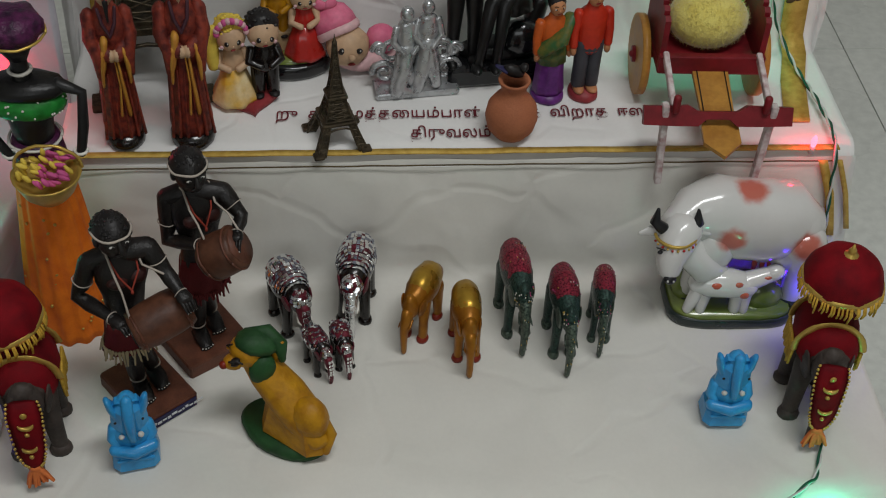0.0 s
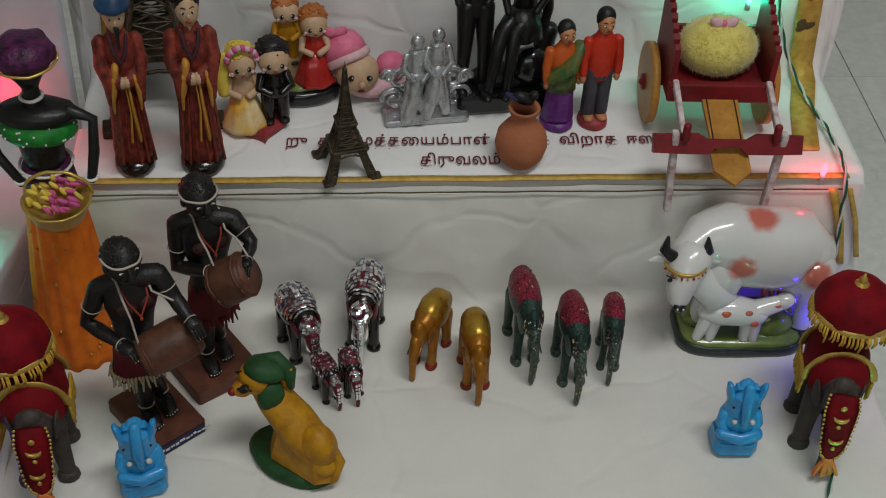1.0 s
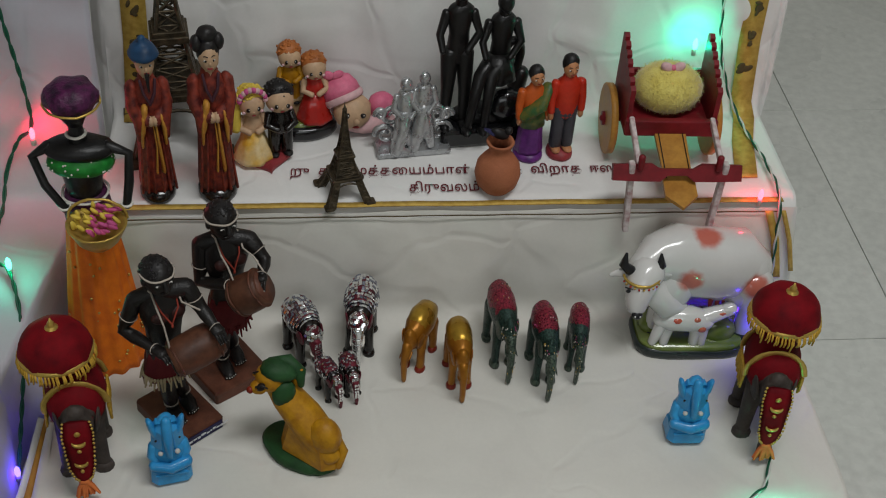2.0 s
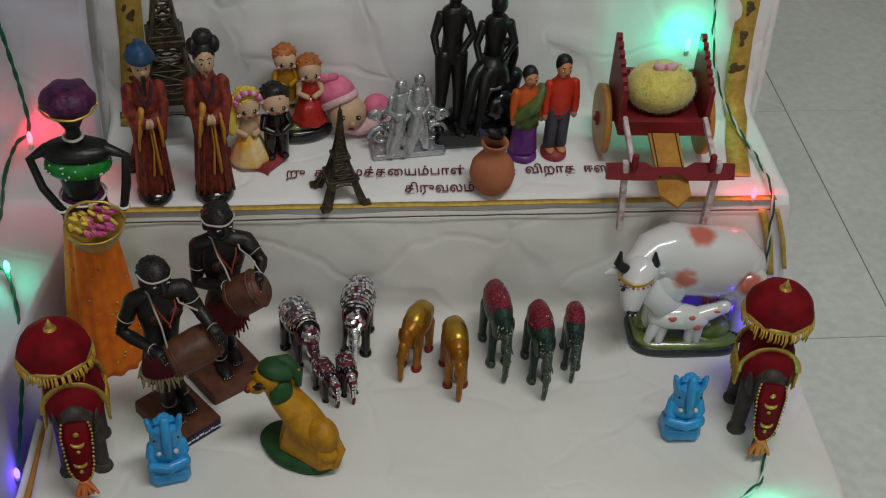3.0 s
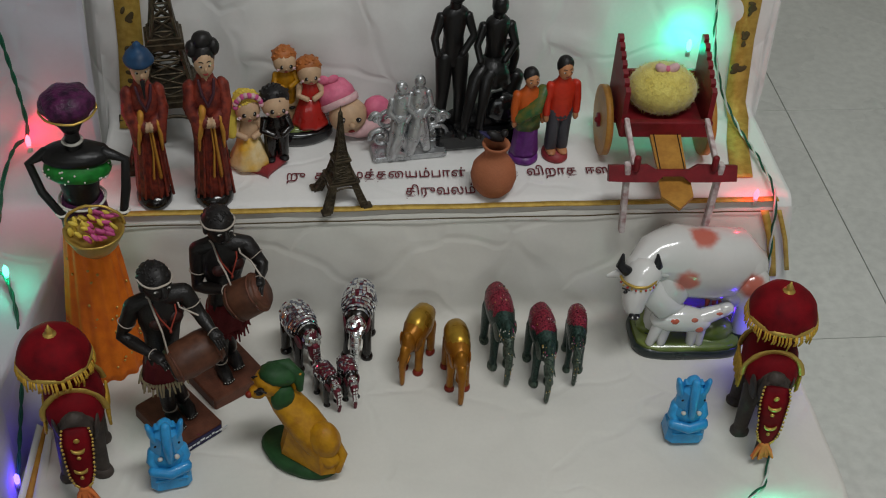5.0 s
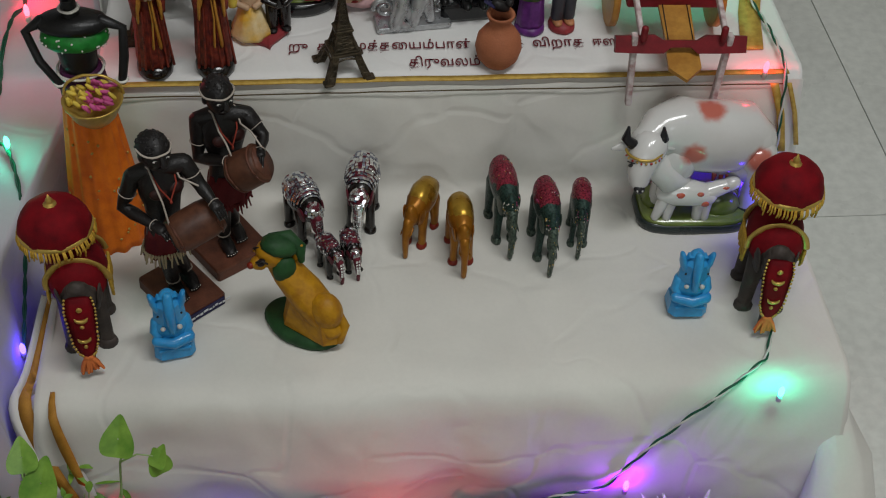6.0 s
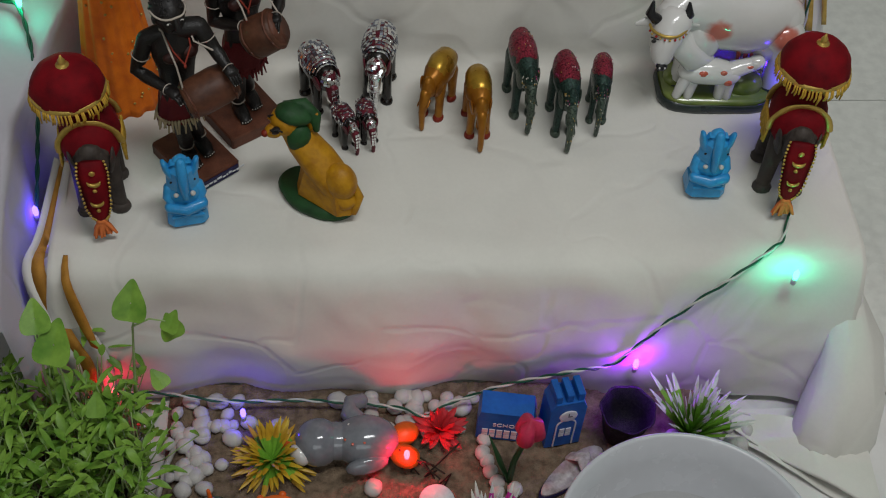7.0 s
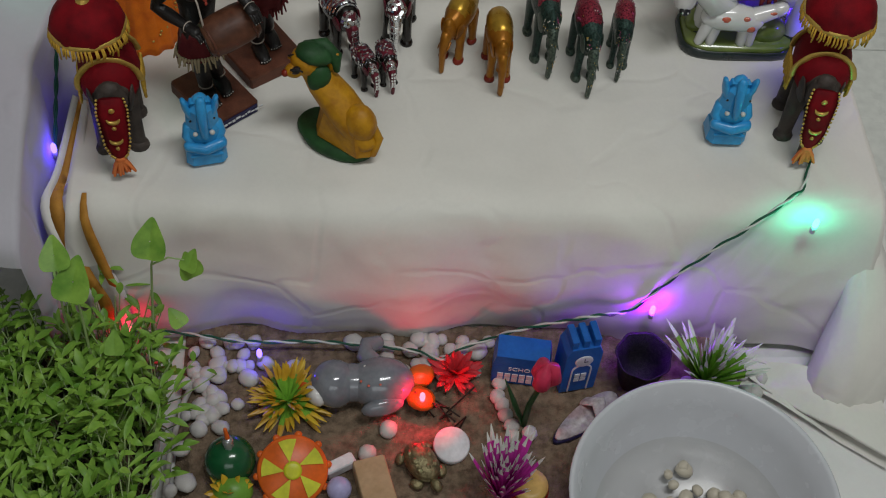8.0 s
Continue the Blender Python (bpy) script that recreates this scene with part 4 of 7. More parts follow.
s.ell((0.026, 0.002, 0.078), (0.020, 0.014, 0.014), COW)
for dx in (0.018, 0.026, 0.034):
    s.tube([(dx, -0.006, 0.068), (dx, -0.008, 0.058)], [0.003, 0.002], SPOT, seg=6)
# calf
s.tube([(0.010, -0.024, 0.052), (-0.010, -0.024, 0.055), (-0.034, -0.024, 0.056), (-0.044, -0.022, 0.054)], [0.0135, 0.0165, 0.0165, 0.0125], PORCELAIN, seg=16)
s.tube([(0.008, -0.024, 0.056), (0.020, -0.022, 0.060), (0.032, -0.020, 0.064)], [0.0120, 0.0100, 0.0085], PORCELAIN, seg=14)
s.ell((0.036, -0.020, 0.066), (0.012, 0.009, 0.009), PORCELAIN, rot=(0, -20, 0))
s.ell((0.024, -0.028, 0.064), (0.009, 0.002, 0.003), SPOT, rot=(0, -20, 0))
for x, xb in ((-0.042, -0.050), (-0.034, -0.036), (0.008, 0.010), (0.002, 0.000)):
    s.tube([(x, -0.026, 0.05), (xb, -0.028, 0.018)], [0.0090, 0.0058], PORCELAIN, seg=8)
for c, r in (((-0.028, -0.0375, 0.062), (0.007, 0.0025, 0.0045)), ((-0.004, -0.0365, 0.063), (0.005, 0.0025, 0.0035)), ((0.004, -0.0375, 0.049), (0.005, 0.0025, 0.005))):
    s.ell(c, r, SPOT, seg=10)
put(s, "cow_and_calf_figurine", 0.312, 0.588, H1, -2, "white glazed cow and calf with terracotta spots on green plinth", "figurine")


def drummer(o, base, base_rot, turn, j, drum, drum_r, fringe, skirt_low):
    """A black clay drummer on a brown plinth, in one plain mesh; j holds the places of its joints, drum the two ends of its drum."""
    s = Shape()
    s.box((0, 0, 0.009), (base[0], base[1], 0.018), BROWN_WOOD, rot=(0, 0, base_rot), bevel=0.002)
    s.m = Matrix.Translation(o).inverted()
    v = {n: Vector(c) for n, c in j.items()}
    f = Vector((math.sin(math.radians(turn)), -math.cos(math.radians(turn)), 0))
    side = Vector((-f.y, f.x, 0))
    k = Random(int(base_rot * 10))
    # legs and bare feet with pale nails
    for n, foot, knee in (("a", v["foot_a"], v["knee_a"]), ("b", v["foot_b"], v["knee_b"])):
        s.tube([v["hip"] + (knee - v["hip"]) * 0.1, (v["hip"] + knee) / 2, knee, (knee * 0.4 + foot * 0.6) + Vector((0, 0.002, 0)), foot + Vector((0, 0, 0.004))], [0.0125, 0.0115, 0.0085, 0.0085, 0.0060], SKIN_DARK, seg=12)
        s.tube([foot + Vector((0, 0, 0.002)), foot + f * 0.011 + Vector((0, 0, -0.0005)), foot + f * 0.022 + Vector((0, 0, -0.003))], [0.0066, 0.0068, 0.0055], SKIN_DARK, squash=(1.25, 0.7), seg=10)
        for q in range(5):
            t = foot + f * (0.0255 - 0.0012 * abs(q - 1.5)) + side * (q - 2) * 0.0030 + Vector((0, 0, -0.003))
            s.ell(t, (0.0018, 0.0022, 0.0018), SKIN_DARK, seg=6)
            s.ell(t + f * 0.0014 + Vector((0, 0, 0.0012)), (0.0008, 0.0008, 0.0006), PEARL, seg=5)
        c = foot + Vector((0, 0, 0.011))
        s.tube([c + side * (0.0078 * math.cos(a)) + f * (0.0078 * math.sin(a)) for a in (math.tau * i / 12 for i in range(13))], 0.0008, CORD, seg=5, round_ends=False)
    # loincloth with a ragged edge
    hip, waist = v["hip"], v["waist"]
    rows = []
    for z, r in ((0.012, 0.0175), (0.0, 0.020), (-0.018, 0.0225), (-skirt_low, 0.0255)):
        rows.append([hip + Vector((0, 0, z)) + side * (r * (1 + 0.06 * math.sin(9 * a + z * 80)) * math.cos(a)) + f * (r * 0.86 * (1 + 0.06 * math.sin(9 * a + z * 80)) * math.sin(a)) for a in (math.tau * i / 36 for i in range(36))])
    s.rings(rows, MAROON_CLOTH)
    for i in range(44):
        a = math.tau * i / 44
        d = side * math.cos(a) + f * 0.86 * math.sin(a)
        p0 = hip + d * 0.0245 + Vector((0, 0, -skirt_low + 0.004))
        s.tube([p0, p0 + d * 0.002 + side * k.uniform(-0.003, 0.003) + Vector((0, 0, -k.uniform(0.006, 0.018)))], [0.0017, 0.0009], fringe, seg=5)
    # torso, neck and head
    neck, chest, head = v["neck"], v["chest"], v["head"]
    s.tube([hip, waist, (waist + chest) / 2, chest, chest + (neck - chest) * 0.6, neck], [0.0175, 0.0165, 0.0185, 0.0225, 0.0215, 0.0105], SKIN_DARK, squash=(1.12, 0.78), up=f, seg=18)
    for sx in (-1, 1):
        s.ell(chest + f * 0.0135 + side * sx * 0.0095 + Vector((0, 0, 0.004)), (0.0100, 0.0065, 0.0085), CHEST_BROWN, rot=(0, 0, turn), seg=14)
    s.tube([v["sh_l"], neck + Vector((0, 0.002, -0.004)), v["sh_r"]], [0.0098, 0.0120, 0.0098], SKIN_DARK, seg=12)
    s.tube([neck, head], [0.0085, 0.009], SKIN_DARK, seg=12)
    hm = Matrix.Translation(head) @ Matrix.Rotation(math.radians(turn), 4, "Z") @ Matrix.Rotation(math.radians(-4), 4, "X")
    m = s.m
    s.m = m @ hm
    s.ell((0, 0, 0), (0.0152, 0.0180, 0.0200), SKIN_DARK, seg=20)
    s.ell((0, 0.003, 0.0045), (0.0168, 0.0182, 0.0178), HAIR, seg=20)
    for i in range(70):
        a, b = k.uniform(0, math.tau), k.uniform(0.15, 1.4)
        s.ell((0.0165 * math.cos(a) * math.cos(b), 0.003 + 0.018 * math.sin(a) * math.cos(b), 0.0042 + 0.0172 * math.sin(b)), 0.0016, HAIR, seg=5)
    s.tube([(0, -0.0165, 0.003), (0, -0.0195, -0.003), (0, -0.0200, -0.0055)], [0.0022, 0.0030, 0.0034], SKIN_DARK, seg=8)
    s.tube([(-0.0045, -0.0158, -0.0105), (0, -0.0172, -0.0100), (0.0045, -0.0158, -0.0105)], [0.0012, 0.0020, 0.0012], SKIN_DARK, seg=6)
    for sx in (-1, 1):
        s.ell((sx * 0.0062, -0.0158, 0.0005), (0.0030, 0.0015, 0.0013), EYE_WHITE, seg=8)
        s.ell((sx * 0.0062, -0.0172, 0.0005), (0.0013, 0.0008, 0.0013), EYE_DARK, seg=6)
        s.tube([(sx * 0.0025, -0.0172, 0.0040), (sx * 0.0065, -0.0168, 0.0050), (sx * 0.0105, -0.0140, 0.0035)], 0.0011, SKIN_DARK, seg=5)
        s.ell((sx * 0.0158, 0.001, -0.001), (0.0024, 0.0040, 0.0055), SKIN_DARK, seg=8)
    s.tube([(0.0172 * math.cos(a), 0.001 + 0.0195 * math.sin(a), 0.0068) for a in (math.tau * i / 24 for i in range(25))], 0.0011, CORD, seg=6, round_ends=False)
    s.m = m
    # drum
    a0, a1 = Vector(drum[0]), Vector(drum[1])
    ax = (a1 - a0).normalized()
    s.tube([a0, a0.lerp(a1, 0.06), a0.lerp(a1, 0.3), a0.lerp(a1, 0.7), a0.lerp(a1, 0.94), a1], [drum_r * 0.84, drum_r * 0.92, drum_r, drum_r, drum_r * 0.92, drum_r * 0.84], DRUM_WOOD, seg=26, round_ends=False)
    for c, e in ((a0, -1), (a1, 1)):
        s.tube([c - ax * e * 0.001, c + ax * e * 0.0012], drum_r * 0.80, LACQUER if e < 0 else BROWN_WOOD, seg=24, round_ends=False)
        u = ax.cross(Vector((0, 0, 1))).normalized()
        w = ax.cross(u)
        s.tube([c - ax * e * 0.005 + (u * math.cos(t) + w * math.sin(t)) * drum_r * 0.95 for t in (math.tau * i / 24 for i in range(25))], 0.0013, BROWN_WOOD, seg=6, round_ends=False)
    # arms with muscles, armlets, wrist cords and fingers; straps to the drum
    for n, sx in (("l", -1), ("r", 1)):
        sh, el, ha = v["sh_" + n], v["el_" + n], v["ha_" + n]
        wr = el.lerp(ha, 0.78)
        s.tube([sh, sh.lerp(el, 0.35), sh.lerp(el, 0.7), el, el.lerp(ha, 0.3), wr], [0.0098, 0.0092, 0.0078, 0.0070, 0.0072, 0.0048], SKIN_DARK, seg=12)
        d = (ha - wr).normalized()
        s.tube([wr, ha], [0.0052, 0.0062], SKIN_DARK, squash=(1.2, 0.7), seg=10)
        for q in range(4):
            t = ha + (d.cross(Vector((0, 0, 1))).normalized()) * (q - 1.5) * 0.0030
            s.tube([t, t + d * 0.006 + Vector((0, 0, -0.001)), t + d * 0.010 + Vector((0, 0, -0.005))], [0.0020, 0.0019, 0.0014], SKIN_DARK, seg=6)
            s.ell(t + d * 0.0105 + Vector((0, 0, -0.0045)), 0.0008, PEARL, seg=5)
        for c, dd, r in ((sh.lerp(el, 0.55), el - sh, 0.0094), (wr, ha - el, 0.0060)):
            dd = dd.normalized()
            u = dd.cross(f).normalized()
            w = dd.cross(u)
            s.tube([c + (u * math.cos(t) + w * math.sin(t)) * r for t in (math.tau * i / 14 for i in range(15))], 0.0006, CORD, seg=5, round_ends=False)
        top = neck + side * sx * 0.013 + f * 0.004
        end = (a0 if n == "l" else a1) + Vector((0, 0, drum_r * 0.9))
        s.tube([top - f * 0.012, top + Vector((0, 0, 0.004)), top + f * 0.014 + Vector((0, 0, -0.010)), (top + end) / 2 + f * 0.008, end], 0.0011, CORD, seg=6)
        s.tube([top + Vector((0, 0, 0.002)), neck + side * sx * 0.009 + f * 0.017 + Vector((0, 0, -0.016)), neck + f * 0.021 + Vector((0, 0, -0.034))], 0.0010, RED_CORD, seg=5)
    s.ell(neck + f * 0.0215 + Vector((0, 0, -0.036)), (0.0016, 0.0016, 0.003), RED_CORD, seg=6)
    return s


FRONT = dict(head=(-0.3050, 0.458, 0.4655), neck=(-0.3050, 0.470, 0.4375), sh_l=(-0.3330, 0.468, 0.4250), sh_r=(-0.2800, 0.474, 0.4360), el_l=(-0.3480, 0.466, 0.3840), ha_l=(-0.3060, 0.434, 0.3790), el_r=(-0.2660, 0.466, 0.4130), ha_r=(-0.2480, 0.444, 0.4000), chest=(-0.3058, 0.471, 0.4080), waist=(-0.3085, 0.472, 0.3700), hip=(-0.3110, 0.472, 0.3420), knee_a=(-0.3110, 0.470, 0.2960), foot_a=(-0.3090, 0.472, 0.2530), knee_b=(-0.3010, 0.478, 0.2980), foot_b=(-0.2970, 0.490, 0.2530))
BACK = dict(head=(-0.2440, 0.534, 0.4740), neck=(-0.2430, 0.545, 0.4450), sh_l=(-0.2690, 0.545, 0.4330), sh_r=(-0.2180, 0.547, 0.4370), el_l=(-0.2730, 0.538, 0.3850), ha_l=(-0.2310, 0.506, 0.4050), el_r=(-0.2010, 0.535, 0.4180), ha_r=(-0.2050, 0.508, 0.4130), chest=(-0.2434, 0.546, 0.4120), waist=(-0.2450, 0.547, 0.3720), hip=(-0.2470, 0.547, 0.3470), knee_a=(-0.2530, 0.543, 0.3000), foot_a=(-0.2560, 0.542, 0.2530), knee_b=(-0.2460, 0.552, 0.3000), foot_b=(-0.2450, 0.564, 0.2530))
o1, o2 = (-0.302, 0.477, H1), (-0.253, 0.545, H1)
put(drummer(o1, (0.083, 0.062), -52, 30, FRONT, ((-0.2985, 0.437, 0.3640), (-0.2500, 0.461, 0.3760)), 0.0215, STRAW, 0.024), "drummer_statue", *o1, 0, "black clay drummer statue with brown drum on a square brown base", "statue", "drummer pair")
put(drummer(o2, (0.074, 0.074), -55, 26, BACK, ((-0.2330, 0.510, 0.3840), (-0.2020, 0.506, 0.4060)), 0.0225, MAROON_CLOTH, 0.030), "drummer_statue", *o2, 0, "tall black clay drummer statue in red loincloth on a brown base", "statue", "drummer pair")
# lettered edge of one base, unreadable script as bars
s = Shape()
k = Random(2)
x = -0.034
s.box((0, 0, 0), (0.056, 0.001, 0.012), NAVY, bevel=0.0003)
while x < 0.026:
    w = k.uniform(0.002, 0.006)
    s.box((x + w / 2 + 0.006, -0.0008, k.uniform(-0.0012, 0.0012)), (w, 0.0008, k.uniform(0.0014, 0.0034)), WHITE_PAINT, bevel=0.0001)
    x += w + 0.0012
lab = s.done("base_label", at=(-0.2758, 0.4436, H1 + 0.0085), rot=38)
tagged(lab, "dark paper label with white script on a statue base", "label")

# woman doll with a basket
s = Shape()
s.lathe((0, 0, 0), [(0.046, 0), (0.045, 0.01), (0.041, 0.05), (0.036, 0.10), (0.031, 0.15), (0.026, 0.195), (0.023, 0.205)], ORANGE_SKIRT, seg=90, wave=0.045, waves=15, twist=0.12)
k = Random(8)
for i in range(34):
    z, a = k.uniform(0.01, 0.17), k.uniform(math.pi, math.tau)
    r = 0.0465 - 0.1 * z
    s.ell((r * math.cos(a), r * math.sin(a), z), 0.0018, GOLD_TRIM, seg=6)
s.lathe((0, 0, 0.2), [(0.025, 0), (0.026, 0.015), (0.024, 0.035), (0.021, 0.042)], PURPLE_CLOTH, seg=26, wave=0.03, waves=11)
s.tube([(0.0245 * math.cos(a), 0.0245 * math.sin(a), 0.240) for a in (math.tau * i / 30 for i in range(31))], 0.0016, PEARL, seg=5, round_ends=False)
s.tube([(0, 0, 0.238), (0, 0, 0.275)], [0.018, 0.022], BLACK_RESIN, seg=16)
s.ell((0, 0, 0.281), (0.036, 0.024, 0.017), GREEN_CLOTH, seg=20)
for i in range(24):
    a, b = k.uniform(math.pi, math.tau), k.uniform(-0.6, 0.7)
    s.ell((0.0365 * math.cos(a) * math.cos(b), 0.0245 * math.sin(a) * math.cos(b), 0.281 + 0.0172 * math.sin(b)), 0.0012, PEARL, seg=5)
s.ell((0, 0.001, 0.297), (0.038, 0.022, 0.013), BLACK_RESIN, seg=20)
s.tube([(0, 0, 0.300), (0, 0, 0.322), (0, 0, 0.332)], [0.011, 0.0075, 0.0075], BLACK_RESIN, seg=14)
s.tube([(0.0095 * math.cos(a), 0.0095 * math.sin(a), 0.316) for a in (math.tau * i / 16 for i in range(17))], 0.0018, PEARL, seg=5, round_ends=False)
s.lathe((0, 0, 0.328), [(0.008, 0), (0.013, 0.01), (0.022, 0.022), (0.024, 0.028)], BLACK_RESIN, seg=20)
s.lathe((0, 0, 0.352), [(0.023, 0), (0.027, 0.004), (0.028, 0.012), (0.024, 0.020), (0.013, 0.025), (0.004, 0.026)], PURPLE_CLOTH, seg=28, wave=0.05, waves=6, twist=0.5)
s.tube([(0.0285 * math.cos(a), 0.0285 * math.sin(a), 0.355) for a in (math.tau * i / 30 for i in range(31))], 0.0013, GOLD_TRIM, seg=5, round_ends=False)
for pts in ([(-0.030, 0, 0.300), (-0.048, -0.004, 0.290), (-0.036, -0.018, 0.262), (-0.018, -0.028, 0.238)], [(0.030, 0, 0.300), (0.051, -0.004, 0.293), (0.050, -0.016, 0.265), (0.046, -0.026, 0.240)]):
    s.tube(pts, [0.007, 0.0052, 0.0048, 0.0045], BLACK_RESIN, seg=10)
    s.tube([Vector(pts[3]) + Vector((0.006 * math.cos(a), 0.006 * math.sin(a), 0.003)) for a in (math.tau * i / 10 for i in range(11))], 0.0015, PEARL, seg=5, round_ends=False)
s.lathe((0.016, -0.046, 0.205), [(0.016, 0), (0.024, 0.010), (0.031, 0.026), (0.032, 0.029), (0.028, 0.027), (0.016, 0.014)], GOLD_TRIM, seg=26)
s.tube([(0.016 + 0.031 * math.cos(a), -0.036, 0.233 + 0.024 * math.sin(a)) for a in (math.pi * i / 14 for i in range(15))], 0.0016, GOLD_TRIM, seg=6)
for i in range(46):
    a, r = k.uniform(0, math.tau), 0.025 * math.sqrt(k.random())
    c = (0.016 + r * math.cos(a), -0.046 + r * math.sin(a), 0.232 + k.uniform(-0.001, 0.012))
    s.ell(c, (0.0062, 0.0026, 0.0024), YELLOW_PETAL if c[0] < 0.012 or k.random() < 0.3 else PINK, rot=(k.uniform(0, 90), k.uniform(0, 90), 0), seg=7)
put(s, "doll_with_basket", -0.391, 0.592, H1, 0, "slender doll in orange skirt and purple hat holding a flower basket", "doll")

# ---- things on the upper step ----
def doll(H, robe, upper_m, skin, hair, width=0.13, flare=0.17, arms="folded", cap=None, base=None, trousers=False, sash=None, slim=1.0):
    """A small standing doll with a plain face, in one mesh, H tall."""
    s = Shape()
    s.m = Matrix.Diagonal((H * slim, H * (0.5 + 0.5 * slim), H, 1))
    z0 = 0.0
    if base:
        s.lathe((0, 0, 0), [(flare * 0.98, 0), (flare, 0.02), (flare * 0.92, 0.06)], base, seg=24)
        z0 = 0.05
    if trousers:
        for sx in (-1, 1):
            s.tube([(sx * 0.058, 0, 0.48), (sx * 0.055, 0, 0.28), (sx * 0.058, 0, z0 + 0.06)], [0.07, 0.064, 0.06], robe, seg=12)
            s.ell((sx * 0.06, -0.03, z0 + 0.025), (0.05, 0.08, 0.03), skin)
        s.ell((0, 0, 0.45), (0.12, 0.085, 0.07), robe)
    else:
        s.lathe((0, 0, z0), [(flare * 0.9, 0), (flare * 0.92, 0.05), (flare * 0.80, 0.22), (width * 0.95, 0.40), (width * 0.85, 0.50)], robe, seg=36, wave=0.04, waves=9, squash=0.85)
    s.tube([(0, 0, 0.46), (0, 0, 0.60), (0, 0, 0.72), (0, 0, 0.775)], [width * 0.9, width * 0.92, width * 1.0, width * 0.55], upper_m, seg=16, squash=(1.05, 0.75), up=(0, 1, 0))
    s.tube([(0, 0, 0.74), (0, 0, 0.83)], [0.05, 0.045], skin)
    s.ell((0, -0.012, 0.875), (0.072, 0.075, 0.088), skin, seg=16)
    s.ell((0, -0.085, 0.868), (0.012, 0.014, 0.016), skin, seg=8)
    s.ell((0, -0.079, 0.838), (0.020, 0.008, 0.007), LIP, seg=8)
    for sx in (-1, 1):
        s.ell((sx * 0.029, -0.074, 0.884), (0.016, 0.007, 0.007), EYE_WHITE, seg=8)
        s.ell((sx * 0.029, -0.080, 0.884), (0.007, 0.004, 0.007), EYE_DARK, seg=6)
        s.tube([(sx * 0.014, -0.080, 0.906), (sx * 0.03, -0.075, 0.911), (sx * 0.044, -0.064, 0.905)], 0.0028, EYE_DARK, seg=5)
    if hair:
        s.ell((0, 0.012, 0.905), (0.082, 0.08, 0.085), hair, seg=16)
    for sx in (-1, 1):
        a = (sx * width * 1.02, 0, 0.72)
        if arms == "folded":
            s.tube([a, (sx * width * 1.08, -0.03, 0.60), (sx * 0.03, -width * 1.0, 0.56)], [0.05, 0.048, 0.04], upper_m, seg=10)
            s.ell((sx * 0.02, -width * 1.05, 0.56), 0.035, skin, seg=8)
        else:
            s.tube([a, (sx * width * 1.22, -0.01, 0.58), (sx * width * 1.2, -0.03, 0.47)], [0.048, 0.042, 0.036], upper_m, seg=10)
            s.ell((sx * width * 1.2, -0.035, 0.43), (0.03, 0.03, 0.045), skin, seg=8)
    if sash:
        for sx in (-1, 1):
            s.tube([(sx * width * 1.0, 0, 0.73), (sx * width * 1.10, -0.02, 0.62), (sx * width * 0.82, -width * 0.75, 0.55), (sx * width * 0.9, -width * 0.72, 0.44)], [0.05, 0.066, 0.06, 0.03], upper_m, squash=(1, 0.8), seg=12)
            s.tube([(sx * width * 0.62, -width * 0.98, 0.575), (sx * width * 0.75, -width * 0.95, 0.50), (sx * width * 0.78, -width * 0.9, 0.40)], [0.030, 0.034, 0.022], sash, squash=(1, 0.5), seg=8)
            s.tube([(sx * 0.055, -0.06, 0.79), (sx * 0.04, -width * 0.72, 0.72), (-0.005, -width * 0.86, 0.655)], 0.012, ROBE_DARK, seg=6)
            for q in range(3):
                s.tube([(sx * (0.02 + 0.04 * q), -width * 0.80, 0.44), (sx * (0.03 + 0.045 * q), -flare * 0.72, 0.20), (sx * (0.035 + 0.05 * q), -flare * (0.80 - 0.08 * q), 0.07)], [0.006, 0.011, 0.012], robe, seg=6)
        s.tube([(0.0, -width * 1.0, 0.55), (0.012, -width * 0.93, 0.38), (-0.006, -flare * 0.86, 0.22)], [0.010, 0.014, 0.018], sash, squash=(1, 0.5), seg=8)
        s.tube([(0.02, -width * 0.95, 0.58), (0.03, -width * 0.86, 0.42), (0.05, -flare * 0.70, 0.22)], [0.02, 0.028, 0.035], sash, squash=(1, 0.4), seg=8)
        s.tube([(-0.05, -width * 0.80, 0.62), (-0.08, -width * 0.80, 0.50), (-0.09, -width * 0.66, 0.42)], [0.05, 0.055, 0.02], sash, squash=(1, 0.5), seg=8)
    return s


s = doll(0.205, ROBE_RED, ROBE_RED, FACE, HAIR, 0.115, 0.145, base=LACQUER, sash=ROBE_SASH, slim=0.71)
s.lathe((0, 0, 0.915), [(0.105, 0), (0.115, 0.015), (0.10, 0.03), (0.09, 0.05), (0.06, 0.075), (0.025, 0.085), (0.028, 0.105), (0.01, 0.12)], BLUE_HAT, seg=22)
s.tube([(0, -0.075, 0.83), (0, -0.1, 0.74)], [0.02, 0.006], HAIR, seg=6)
put(s, "robed_statue", -0.328, 0.688, H2 + 0.003, 14, "robed scholar statue in brick red with blue cap and black base", "statue", "robed pair")
s = doll(0.212, ROBE_RED, ROBE_RED, FACE, HAIR, 0.115, 0.15, base=LACQUER, sash=ROBE_SASH, slim=0.73)
s.ell((0, 0.02, 0.99), (0.075, 0.06, 0.05), HAIR)
for sx in (-1, 1):
    s.ell((sx * 0.075, 0.01, 0.95), (0.045, 0.045, 0.05), HAIR)
put(s, "robed_statue", -0.259, 0.690, H2 + 0.003, 10, "robed lady statue in brick red with black hair and ochre sash", "statue", "robed pair")

